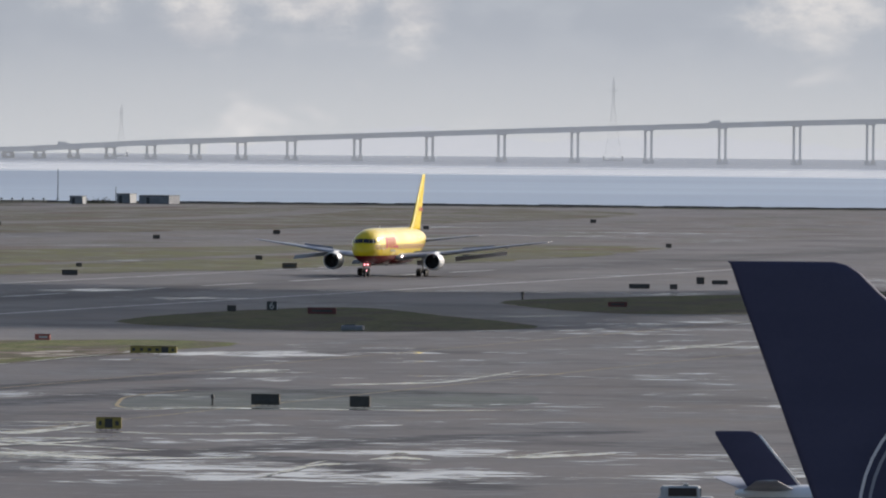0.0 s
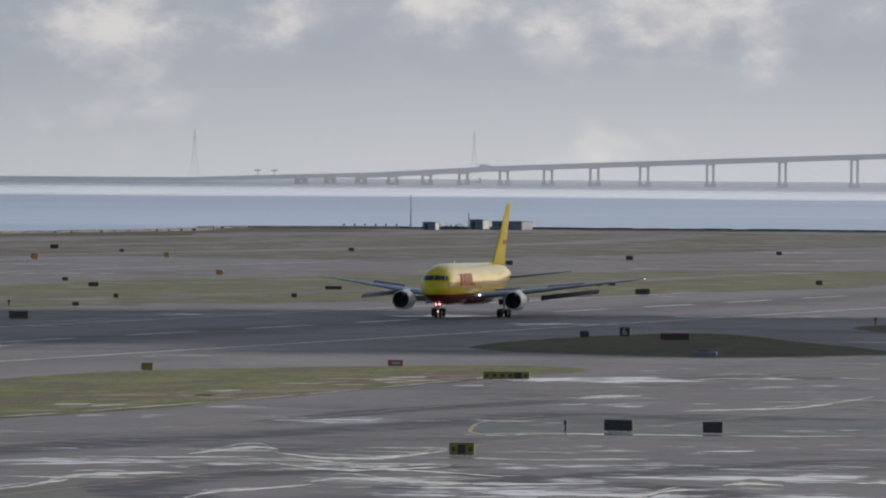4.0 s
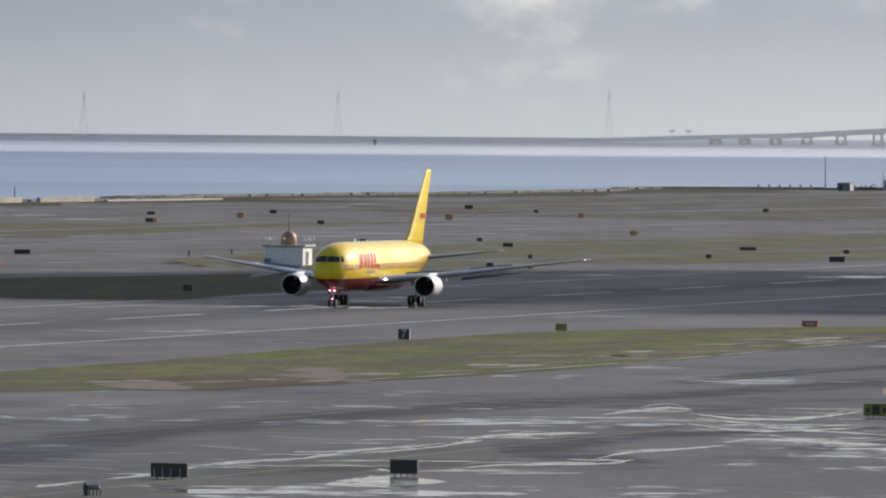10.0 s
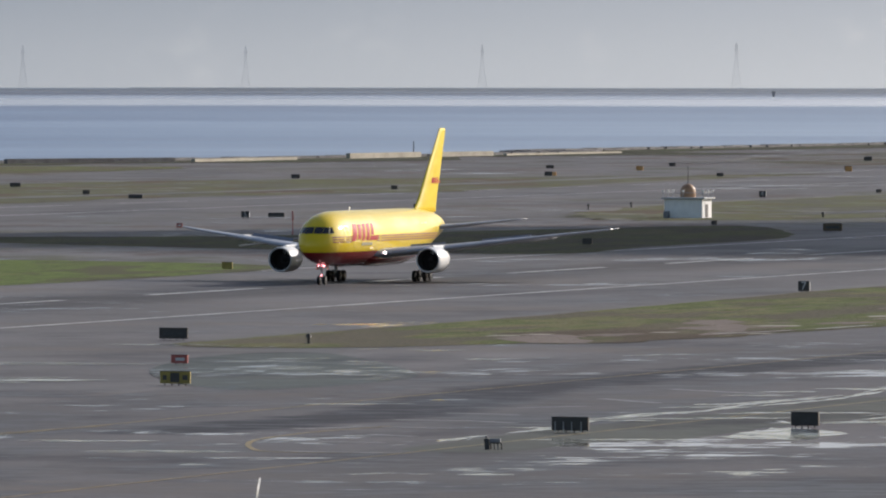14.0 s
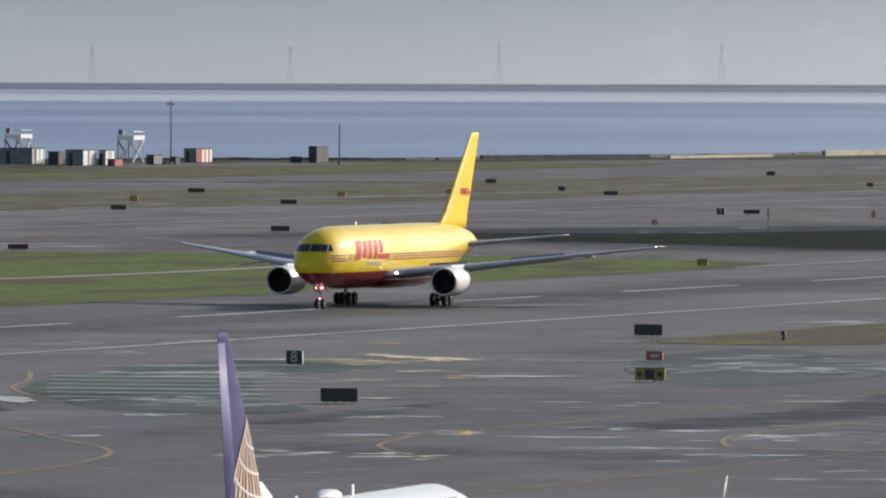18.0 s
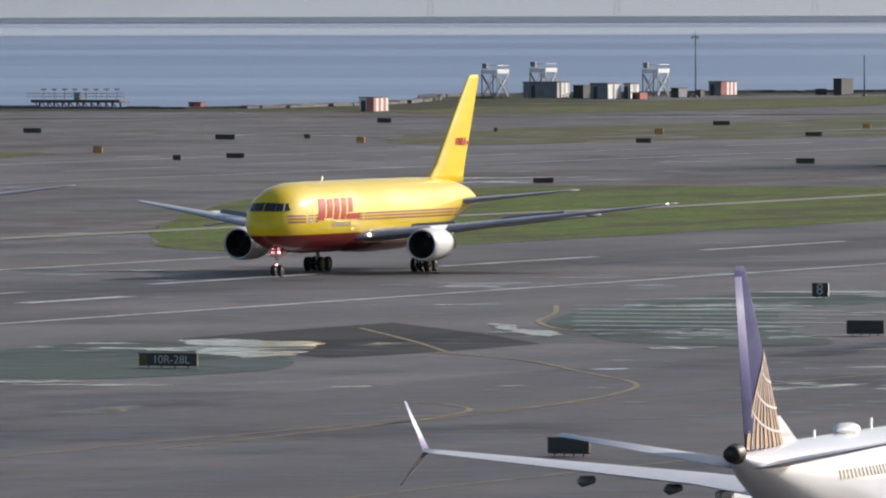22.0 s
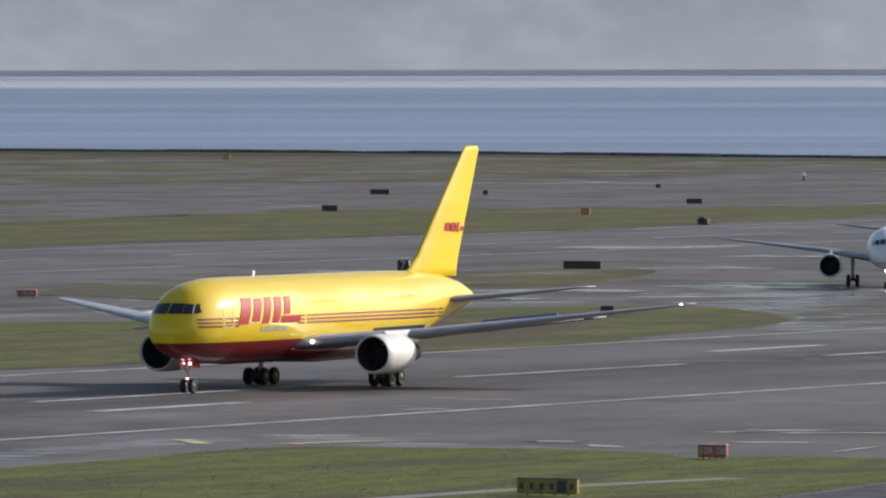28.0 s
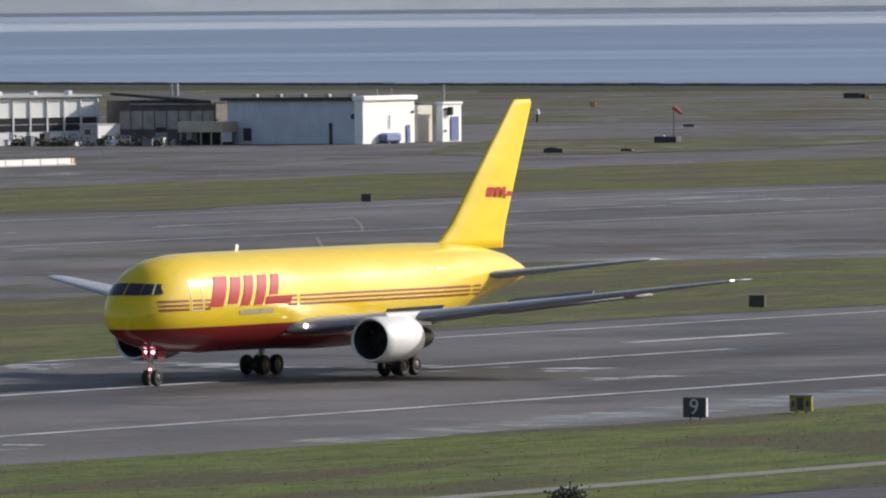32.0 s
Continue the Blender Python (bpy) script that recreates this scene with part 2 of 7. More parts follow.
def turf(name, lush, straw, mud, dry):
    """Short grass with bare and straw-coloured patches. dry: 0 lush, 1 mostly straw."""
    mat = material(name, rough=0.9, spec=0.15)
    n = Nodes(mat)
    big, mid, fine = n.grain(1.0, 5, n.scaled(0.022, 0.09), 0.6), n.grain(1.0, 5, n.scaled(0.11, 0.36), 0.65), n.grain(2.5, 4)
    k = n.ramp(n.math("ADD", n.math("MULTIPLY", big, 0.55), n.math("MULTIPLY", mid, 0.45)), 0.56 - 0.2 * dry, 0.66 - 0.2 * dry)
    c = n.mix(n.ramp(mid, 0.35, 0.65), tuple(x * 0.6 for x in lush), tuple(x * 1.3 for x in lush))
    c = n.mix(k, c, n.mix(n.ramp(fine, 0.35, 0.65), straw, tuple(x * 0.7 for x in straw)))
    c = n.mix(n.ramp(n.grain(1.3, 6, n.scaled(0.03, 0.15), 0.65), 0.56, 0.66), c, mud)
    c = n.mix(n.ramp(n.grain(1.0, 4, n.scaled(0.12, 0.5), 0.7), 0.55, 0.72, 0.0, 0.7), c, tuple(x * 0.4 for x in lush))
    clump = n.grain(1.0, 5, n.scaled(0.40, 0.85), 0.7)
    c = n.mix(n.ramp(clump, 0.42, 0.60, 0.0, 0.55), c, tuple(x * 1.45 for x in lush))
    c = n.mix(n.ramp(clump, 0.40, 0.30, 0.0, 0.6), c, tuple(x * 0.45 for x in mud))
    bare = n.math("ADD", n.math("MULTIPLY", n.grain(1.0, 3, n.scaled(0.030, 0.09), 0.5), 0.75), n.math("MULTIPLY", clump, 0.25))
    c = n.mix(n.ramp(bare, 0.525 - 0.05 * dry, 0.56 - 0.05 * dry, 0.0, 0.85), c, tuple(x * 0.75 for x in mud))
    blade = n.grain(1.0, 4, n.scaled(0.9, 4.5), 0.7)
    c = n.mix(n.ramp(blade, 0.50, 0.36, 0.0, 0.6), c, tuple(x * 0.42 for x in lush))
    c = n.mix(n.ramp(blade, 0.52, 0.68, 0.0, 0.45), c, tuple(x * 1.35 for x in straw))
    n.set(n.b.inputs["Base Color"], c)
    n.bump(n.math("ADD", fine, n.grain(9.0, 2)), 0.9, 0.08)
    return mat


def flats_material(name, grey=(0.125, 0.12, 0.125), olive=(0.10, 0.108, 0.048), rust=(0.10, 0.068, 0.05)):
    """Grassy flats in thin layers: olive, straw, rust and bare grey ground."""
    mat = material(name, rough=0.9, spec=0.1)
    n = Nodes(mat)
    a = n.grain(1.0, 6, n.turned(15, 50, 36), 0.72)
    b = n.grain(1.0, 5, n.turned(15, 18, 14), 0.66)
    fine = n.grain(0.6, 4)
    c = n.mix(n.ramp(a, 0.45, 0.50), grey, olive)
    c = n.mix(n.ramp(a, 0.54, 0.58), c, rust)
    c = n.mix(n.ramp(b, 0.56, 0.62), c, (0.20, 0.195, 0.18))
    c = n.mix(n.ramp(b, 0.42, 0.36), c, (0.06, 0.065, 0.05))
    c = n.mix(n.ramp(fine, 0.4, 0.7, 0.0, 0.35), c, (0.06, 0.06, 0.05))
    n.set(n.b.inputs["Base Color"], c)
    n.bump(fine, 0.6, 0.1)
    return mat


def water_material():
    """Bay water: wind bands run across it, and a far sunlit strip is painted pale."""
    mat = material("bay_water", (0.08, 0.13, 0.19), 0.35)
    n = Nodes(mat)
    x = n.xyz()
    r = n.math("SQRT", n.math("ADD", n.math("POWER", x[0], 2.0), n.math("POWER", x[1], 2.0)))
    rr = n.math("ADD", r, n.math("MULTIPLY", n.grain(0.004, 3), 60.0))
    # flats masks the far sunlit strip, brightened in the base colour
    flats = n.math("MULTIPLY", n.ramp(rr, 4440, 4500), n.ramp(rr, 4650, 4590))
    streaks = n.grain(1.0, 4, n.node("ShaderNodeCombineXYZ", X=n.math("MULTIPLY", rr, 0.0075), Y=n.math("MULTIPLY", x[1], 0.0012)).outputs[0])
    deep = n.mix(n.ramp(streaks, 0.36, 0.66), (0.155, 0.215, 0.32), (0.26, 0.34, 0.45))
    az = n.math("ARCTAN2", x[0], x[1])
    # paler to the right, for glare on the sun's side
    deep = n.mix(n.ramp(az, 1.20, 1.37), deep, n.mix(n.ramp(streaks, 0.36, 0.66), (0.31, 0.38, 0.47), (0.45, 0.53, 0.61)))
    # farthest water on that side whitened to stand for haze
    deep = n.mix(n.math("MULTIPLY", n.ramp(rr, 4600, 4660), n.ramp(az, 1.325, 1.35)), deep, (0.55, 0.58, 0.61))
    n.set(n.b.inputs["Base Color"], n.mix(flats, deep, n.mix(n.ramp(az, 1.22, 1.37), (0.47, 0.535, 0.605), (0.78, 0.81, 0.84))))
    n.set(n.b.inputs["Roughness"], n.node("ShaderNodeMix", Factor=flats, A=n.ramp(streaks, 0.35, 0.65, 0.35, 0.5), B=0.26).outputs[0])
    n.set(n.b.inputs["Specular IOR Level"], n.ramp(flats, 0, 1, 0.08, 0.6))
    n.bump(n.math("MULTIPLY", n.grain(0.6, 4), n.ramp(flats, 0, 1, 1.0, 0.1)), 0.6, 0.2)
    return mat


def sky_material():
    """A plain glowing backdrop of haze and broken cloud."""
    mat = bpy.data.materials.new("sky_haze")
    mat.use_nodes = True
    mat.node_tree.nodes.remove(mat.node_tree.nodes["Principled BSDF"])
    n = Nodes(mat)
    x = n.xyz()
    az = n.math("ARCTAN2", x[0], x[1])
    s = n.math("MULTIPLY", az, 4930.0)
    co = n.node("ShaderNodeCombineXYZ", X=n.math("MULTIPLY", s, 0.010), Y=n.math("MULTIPLY", x[2], 0.017), Z=3.1).outputs[0]
    billow = n.math("ADD", n.math("MULTIPLY", n.grain(2.4, 7, co, 0.62), 0.7), n.math("MULTIPLY", n.grain(0.8, 3, co), 0.3))
    left = n.ramp(az, 1.20, 1.38)
    heap = None
    for deg, z, wide, tall, full in ((77.97, 67, 17, 14, 1.0), (78.55, 78, 26, 13, 1.0), (79.0, 74, 16, 16, 0.9), (76.75, 80, 30, 13, 0.8), (75.85, 78, 30, 14, 0.65), (74.7, 81, 28, 12, 0.6), (80.9, 77, 30, 11, 0.45), (77.45, 84, 22, 12, 0.9), (73.4, 84, 34, 12, 0.6), (83.0, 74, 30, 16, 0.5)):
        u = n.math("DIVIDE", n.math("SUBTRACT", s, radians(deg) * 4930.0), wide)
        v = n.math("DIVIDE", n.math("SUBTRACT", x[2], z), tall)
        g = n.math("MULTIPLY", n.math("POWER", 2.718, n.math("MULTIPLY", n.math("ADD", n.math("MULTIPLY", u, u), n.math("MULTIPLY", v, v)), -1.0)), full)
        heap = g if heap is None else n.math("MAXIMUM", heap, g)
    mass = n.math("ADD", n.math("MULTIPLY", heap, 0.55), n.math("MULTIPLY", n.math("SUBTRACT", billow, 0.5), 1.5))
    high = n.ramp(x[2], 42, 66)
    base = n.mix(n.ramp(x[2], 12, 70), n.mix(left, (0.34, 0.38, 0.415), (0.50, 0.53, 0.54)), n.mix(left, (0.28, 0.325, 0.375), (0.47, 0.51, 0.55)))
    base = n.mix(n.math("MULTIPLY", n.ramp(billow, 0.56, 0.40, 0.0, 0.45), high), base, n.mix(left, (0.33, 0.37, 0.42), (0.40, 0.44, 0.49)))
    base = n.mix(n.ramp(az, 1.20, 1.13, 0.0, 0.85), base, n.mix(n.ramp(billow, 0.40, 0.60), (0.225, 0.262, 0.31), (0.285, 0.325, 0.37)))
    # sky above the view, brightened so the puddles mirror it whiter
    base = n.mix(n.ramp(x[2], 92, 190), base, (0.74, 0.77, 0.80))
    col = n.mix(n.math("MULTIPLY", n.ramp(mass, 0.05, 0.5, 0.0, 0.75), n.ramp(left, 0, 1, 0.25, 1.0)), base, n.mix(n.ramp(billow, 0.42, 0.62), (0.60, 0.61, 0.62), (0.90, 0.87, 0.81)))
    e = n.node("ShaderNodeEmission", Color=col, Strength=1.0)
    n.t.links.new(e.outputs[0], n.t.nodes["Material Output"].inputs[0])
    return mat


# long wet stains on the apron: half width and line
DAMP = ((6.5, ((690, 222), (726, 219), (790, 228), (848, 228), (900, 223), (960, 216), (1010, 214))), (5.0, ((745, 182), (768, 194), (800, 196), (835, 187))), (4.5, ((780, 176), (850, 166), (880, 156))),
        (3.0, ((690, 246), (712, 247), (735, 252))), (4.0, ((965, 229), (1010, 231), (1060, 226))), (4.0, ((735, 138), (790, 160), (815, 178))))
# thin shining water along the runway's edges and round the taxiway bend
SHEEN = ((3.2, ((505, 302), (528, 304.4), (551, 307.2), (577, 310), (603, 312))), (3.5, ((597, 288), (600, 298), (612, 309))),
         (7.0, ((855, 384), (875, 406), (923, 423), (967, 438), (1009, 465))), (6.0, ((840, 476), (935, 450))))
TARMAC = asphalt("runway_tarmac", 0.160, 0.072, 0.30, 1.0, (1.02, 0.967, 0.97), True, (), SHEEN, 0.45)
APRON = asphalt("apron_concrete", 0.140, 0.064, 0.42, 1.5, (1.03, 0.967, 0.975), False, DAMP, (), 0.6)
GREEN_PAINT = asphalt("green_painted_tarmac", 0.10, 0.05, 0.45, 1.8, (0.77, 1.05, 0.82))
GREEN_FAINT = asphalt("faded_green_tarmac", 0.105, 0.055, 0.45, 1.8, (0.88, 1.01, 0.93))
PATCH = asphalt("fresh_tarmac", 0.045, 0.035, 0.15, 1.0, (1.03, 0.97, 0.98))
GRASS = turf("mown_grass", (0.090, 0.114, 0.031), (0.18, 0.155, 0.080), (0.125, 0.105, 0.082), 0.45)
LUSH = turf("lush_grass", (0.094, 0.123, 0.030), (0.16, 0.155, 0.060), (0.105, 0.092, 0.062), 0.22)
VERDANT = turf("bright_wet_grass", (0.092, 0.134, 0.028), (0.15, 0.145, 0.055), (0.10, 0.09, 0.058), 0.15)
STRAW = flats_material("straw_grass", (0.10, 0.10, 0.07), (0.11, 0.118, 0.048), (0.105, 0.072, 0.05))
BROWN = flats_material("brown_flats")
GREYFLAT = flats_material("grey_salt_flats", (0.135, 0.13, 0.135), (0.082, 0.085, 0.05), (0.088, 0.06, 0.05))
BANK = turf("dark_weedy_bank", (0.050, 0.06, 0.028), (0.08, 0.075, 0.045), (0.075, 0.065, 0.055), 0.4)
# grass under the cloud; part of its shade is put into the colour
SHADEGRASS = turf("shade_dark_grass", (0.060, 0.070, 0.029), (0.095, 0.087, 0.05), (0.07, 0.063, 0.052), 0.35)
WHITE_LINE = worn("white_line_paint", (0.54, 0.54, 0.52), 0.55, 0.25, 0.6)
YELLOW_LINE = worn("yellow_line_paint", (0.27, 0.20, 0.08), 0.6, 0.25, 0.5)
WATER = water_material()
SKY = sky_material()
ROCK = worn("sea_wall_rock", (0.16, 0.155, 0.155), 0.9, 0.3, 0.4, 0, 0.6)
SAND = worn("pale_sea_wall_concrete", (0.42, 0.38, 0.30), 0.85, 0.15, 0.3)
# bridge grey, lightened in the base colour to stand for haze
HAZE_STEEL = worn("haze_paled_grey", (0.55, 0.55, 0.56), 0.8, 0.02, 0.15)
BLACK = worn("black_sign_face", (0.042, 0.039, 0.038), 0.45, 2, 0.3)
DARK = worn("dark_weathered_metal", (0.05, 0.05, 0.052), 0.6, 1.5, 0.3)
YELLOW = worn("yellow_sign_face", (0.32, 0.25, 0.05), 0.5, 2, 0.3)
ORANGE = worn("orange_paint", (0.60, 0.31, 0.09), 0.55, 2, 0.3)
RED = worn("red_sign_face", (0.46, 0.11, 0.09), 0.5, 2, 0.25)
WHITE = worn("white_paint", (0.82, 0.82, 0.80), 0.5, 0.8, 0.10)
PALE = worn("pale_grey_paint", (0.45, 0.46, 0.46), 0.6, 0.7, 0.2)
GREY = worn("grey_paint", (0.22, 0.23, 0.25), 0.6, 0.7, 0.25)
FAINT_LINE = worn("faded_line_paint", (0.24, 0.21, 0.14), 0.6, 0.25, 0.5)
STEEL = worn("galvanised_steel", (0.38, 0.39, 0.40), 0.45, 2, 0.2, 0.6)
LETTER = material("white_letters", (0.52, 0.52, 0.50), 0.5)

# ---- the ground: one sheet of tarmac out to the sea wall, and the bay beyond ----
SHORE = [(2900, 2600), (2560, 1950), (2322, 1483), (2225, 1230), (2180, 1060), (2090, 885), (2160, 864), (2255, 884), (2345, 916), (2395, 904), (2440, 880),
         (2500, 842), (2820, 800), (2860, 825), (3250, 803), (3390, 822), (3460, 770), (3485, 644), (3475, 560), (3560, 380), (3700, -400)]


def flat(name, outline, z, mat, label="", category=""):
    bm = bmesh.new()
    f = bm.faces.new([bm.verts.new((*p, z)) for p in outline])
    bmesh.ops.triangulate(bm, faces=[f])
    for f in bm.faces:
        if f.normal.z < 0:
            f.normal_flip()
    return tagged(part(name, bm, mat, None, label), "", category, "", "structure")


shore = curve_pts(SHORE, 5, False)
flat("ground", [(-300, -500)] + [(-300, 2600)] + shore, 0.0, TARMAC, "wet grey airfield tarmac reaching to the sea wall", "ground")

# bay water, a sheet that climbs gently in the far distance to meet the haze
vs, fs, arcs = [], [], [(1500, -1.6), (2600, -1.6)] + [(3300 + 70 * k, -1.6 + 5.97e-6 * (70 * k) ** 2) for k in range(21)] + [(4800, 11.3), (4870, 11.85)]
for R, z in arcs:
    for k in range(61):
        a = radians(30 + 75 * k / 60)
        vs.append((R * math.sin(a), R * math.cos(a), z))
for i in range(len(arcs) - 1):
    for k in range(60):
        fs.append((i * 61 + k, (i + 1) * 61 + k, (i + 1) * 61 + k + 1, i * 61 + k + 1))
tagged(put("water", mesh("water", vs, fs, WATER, True)), "blue-grey bay water with wind bands and a painted sunlit strip", "water", "", "structure")

vs, fs = [], []
for k in range(97):
    a = radians(28 + 80 * k / 96)
    for z in (-30, 40, 95, 185):
        vs.append((4930 * math.sin(a), 4930 * math.cos(a), z))
for k in range(96):
    for j in range(3):
        fs.append((4 * k + j, 4 * k + j + 1, 4 * k + j + 5, 4 * k + j + 4))
tagged(put("backdrop", mesh("backdrop", vs, fs, SKY, True)), "pale hazy sky with broken grey cloud", "sky", "", "structure")

# translucent sheet added before the bridge, standing for sunlit haze over the bay
HAZE = bpy.data.materials.new("haze_sheet")
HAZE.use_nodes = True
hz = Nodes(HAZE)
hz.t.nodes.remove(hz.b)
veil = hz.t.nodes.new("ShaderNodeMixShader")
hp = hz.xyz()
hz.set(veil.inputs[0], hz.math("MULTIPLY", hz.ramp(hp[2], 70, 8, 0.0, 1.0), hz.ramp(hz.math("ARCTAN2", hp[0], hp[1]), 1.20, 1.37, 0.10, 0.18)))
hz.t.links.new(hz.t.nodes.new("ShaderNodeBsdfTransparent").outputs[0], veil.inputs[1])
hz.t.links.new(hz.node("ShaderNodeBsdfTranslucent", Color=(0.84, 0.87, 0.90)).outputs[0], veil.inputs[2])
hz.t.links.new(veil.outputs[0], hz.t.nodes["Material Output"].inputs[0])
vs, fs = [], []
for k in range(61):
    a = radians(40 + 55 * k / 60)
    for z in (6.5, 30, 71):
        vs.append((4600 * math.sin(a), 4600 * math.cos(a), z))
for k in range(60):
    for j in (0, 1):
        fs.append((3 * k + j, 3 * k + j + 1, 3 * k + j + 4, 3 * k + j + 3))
tagged(put("backdrop_haze", mesh("backdrop_haze", vs, fs, HAZE, True)), "translucent sheet standing for sunlit haze over the far bay", "haze", "", "structure")

# sea wall along the shore
random.seed(4)
bm = bmesh.new()
for i, (p, q) in enumerate(zip(shore, shore[1:])):
    d = Vector((q[0] - p[0], q[1] - p[1], 0))
    n = int(d.length / 7) + 1
    for k in range(n):
        c = Vector((*p, 0)) + d * ((k + 0.5) / n)
        h = random.uniform(0.8, 1.0)
        add_box(bm, (0, 0, h / 2 - 0.3), (d.length / n * 1.25, random.uniform(3, 5), h), Matrix.Translation(c) @ Matrix.Rotation(math.atan2(d.y, d.x) + random.uniform(-.05, .05), 4, "Z"))
tagged(part("sea_wall", bm, ROCK, None, "dark rock sea wall along the bay shore"), "", "sea wall", "", "structure")

# dark weedy bank behind the sea wall
vs, fs = [], []
for i, p in enumerate(shore):
    a, b = Vector(shore[max(i - 1, 0)]), Vector(shore[min(i + 1, len(shore) - 1)])
    d = (b - a).normalized()
    w = (38 + 14 * math.sin(i * 1.7) + 9 * math.sin(i * 4.1)) * (2.3 if p[1] > 1000 else 1.0)
    vs += [(*p, 0.062), (p[0] + d.y * w, p[1] - d.x * w, 0.062)]
    if i:
        fs.append((2 * i - 2, 2 * i - 1, 2 * i + 1, 2 * i))
tagged(put("shore_bank", mesh("shore_bank", vs, fs, BANK)), "dark weedy bank behind the sea wall", "bank", "", "structure")

flat("apron", [(-200, -300), (-200, 252)] + [(460, 252), (900, 250), (1300, 250), (1700, 215), (2300, 150), (3300, 100), (3300, -300)], 0.012, APRON, "streaky wet concrete apron and taxiway", "apron")

# grass islands
VERGE = worn("muddy_verge", (0.115, 0.105, 0.088), 0.8, 0.4, 0.4)
SWARD = []


def grass(outline, mat, label, steps=9, rag=0.5):
    z = 0.03 + 0.0015 * len(SWARD)
    SWARD.append(outline)
    pts = curve_pts(outline, steps)
    area = sum(p[0] * q[1] - q[0] * p[1] for p, q in zip(pts, pts[1:] + pts[:1]))
    k = 1 if area < 0 else -1
    rim = random.Random(int(outline[1][0]))
    verge = []
    for i, p in enumerate(pts):
        a, b = Vector(pts[i - 1]), Vector(pts[(i + 1) % len(pts)])
        d = (b - a).normalized()
        e = rim.uniform(0.05, 0.7)
        verge.append((p[0] - k * d.y * e, p[1] + k * d.x * e))
    flat("verge", verge, z - 0.006, VERGE, "muddy worn verge round the grass", "verge")
    rnd = random.Random(len(pts) + int(outline[0][0]))
    edge, wave, count = [], [rnd.uniform(-1, 1) for _ in range(64)], 0
    for p, q in zip(pts, pts[1:] + pts[:1]):
        d = Vector((q[0] - p[0], q[1] - p[1]))
        m = max(1, min(12, int(d.length / (2.2 + 4 * rag))))
        for j in range(m):
            u = count / 5.0
            low = wave[int(u) % 64] * (1 - u % 1) + wave[(int(u) + 1) % 64] * (u % 1)
            e = rag * (1.3 * low + 0.9 * rnd.uniform(-1, 1))
            t = j / m
            edge.append((p[0] + d.x * t - d.y / max(d.length, 0.1) * e, p[1] + d.y * t + d.x / max(d.length, 0.1) * e))
            count += 1
    pts = edge
    return flat("grass", pts, z, mat, label, "grass")


grass([(900, 288), (930, 291), (1000, 292), (1070, 294), (1130, 297), (1180, 296), (1210, 286), (1235, 270), (1220, 256), (1180, 254), (1110, 254), (1035, 251), (985, 252), (940, 257), (900, 272)], GRASS, "mown grass island with muddy bare patches beside the runway")
grass([(1345, 296), (1400, 302), (1450, 301), (1475, 294), (1420, 272), (1345, 247), (1310, 252), (1300, 262), (1318, 282)], SHADEGRASS, "grass island darkened for cloud shade round a distance sign")
grass([(1538, 287), (1600, 280), (1700, 245), (1620, 215), (1500, 226), (1450, 254)], SHADEGRASS, "grass island darkened for cloud shade beside the taxiway")
grass([(955, 394), (985, 412), (1080, 450), (1190, 487), (1258, 494), (1284, 478), (1281, 455), (1282, 430), (1262, 396), (1230, 384), (1100, 382), (965, 383)], VERDANT, "long lush grass island beyond the runway")
grass([(1340, 386), (1375, 440), (1420, 490), (1445, 500), (1470, 462), (1545, 440), (1580, 424), (1480, 392), (1400, 388)], SHADEGRASS, "grass island darkened for cloud shade beyond the runway")
grass([(470, 302), (500, 299.5), (516, 300), (530, 298), (550, 299.5), (570, 300), (588, 302), (594, 300), (594, 294), (596, 286), (592, 278), (587, 273), (591, 268), (588, 258), (582.6, 254.5), (566, 250), (538, 245.5), (520, 247), (506, 252), (490, 252), (470, 252), (455, 252.5), (430, 252), (380, 252), (380, 304), (420, 303)], LUSH, "bright mown grass beside the taxiway entry", 7, 0.25)
grass([(560, 385), (690, 393), (800, 384), (830, 390), (880, 400), (925, 432), (900, 448), (868, 447), (851, 453), (838, 467), (826, 479), (790, 470), (690, 455), (560, 450)], GRASS, "grass strip between the two runways")
grass([(950, 508), (986, 519), (1026, 523), (1070, 514), (1065, 500), (1000, 478), (936, 483), (940, 495)], STRAW, "straw-coloured grass strip by the far runway")
grass([(980, 640), (1085, 634), (1230, 626), (1360, 624), (1470, 640), (1530, 660), (1475, 690), (1438, 730), (1400, 718), (1270, 720), (1120, 718), (980, 720)], GRASS, "wide grass strip beyond the far runway", 12, 3.5)
grass([(1620, 633), (1690, 611), (1880, 604), (2000, 588), (2240, 600), (2320, 608), (2220, 652), (2120, 694), (1900, 690), (1744, 684)], STRAW, "dry grass strip beyond the far runway", 12, 3.5)
grass([(1640, 440), (1850, 390), (2100, 380), (2300, 400), (2230, 465), (1985, 502), (1800, 500), (1660, 470)], STRAW, "straw-coloured grass field by the runway", 12, 3.5)
grass([(1995, 782), (2160, 764), (2400, 770), (2430, 815), (2330, 824), (2170, 851), (2060, 862), (2040, 800)], GRASS, "grass by the sea wall", 12, 3.5)
grass([(1500, 1200), (1700, 900), (1800, 860), (2000, 880), (2130, 1000), (2200, 1200), (2270, 1400), (1900, 1500), (1560, 1500)], BROWN, "brown grass flats behind the sea wall", 9, 2)
grass([(1345, 776), (1360, 800), (1436, 841), (1480, 850), (1510, 805), (1400, 770)], STRAW, "thin olive grass beside the sheds")
grass([(2450, 560), (2900, 540), (3200, 560), (3380, 640), (3300, 720), (2900, 740), (2600, 700)], GREYFLAT, "grey and rusty flats behind the sea wall", 9, 2)

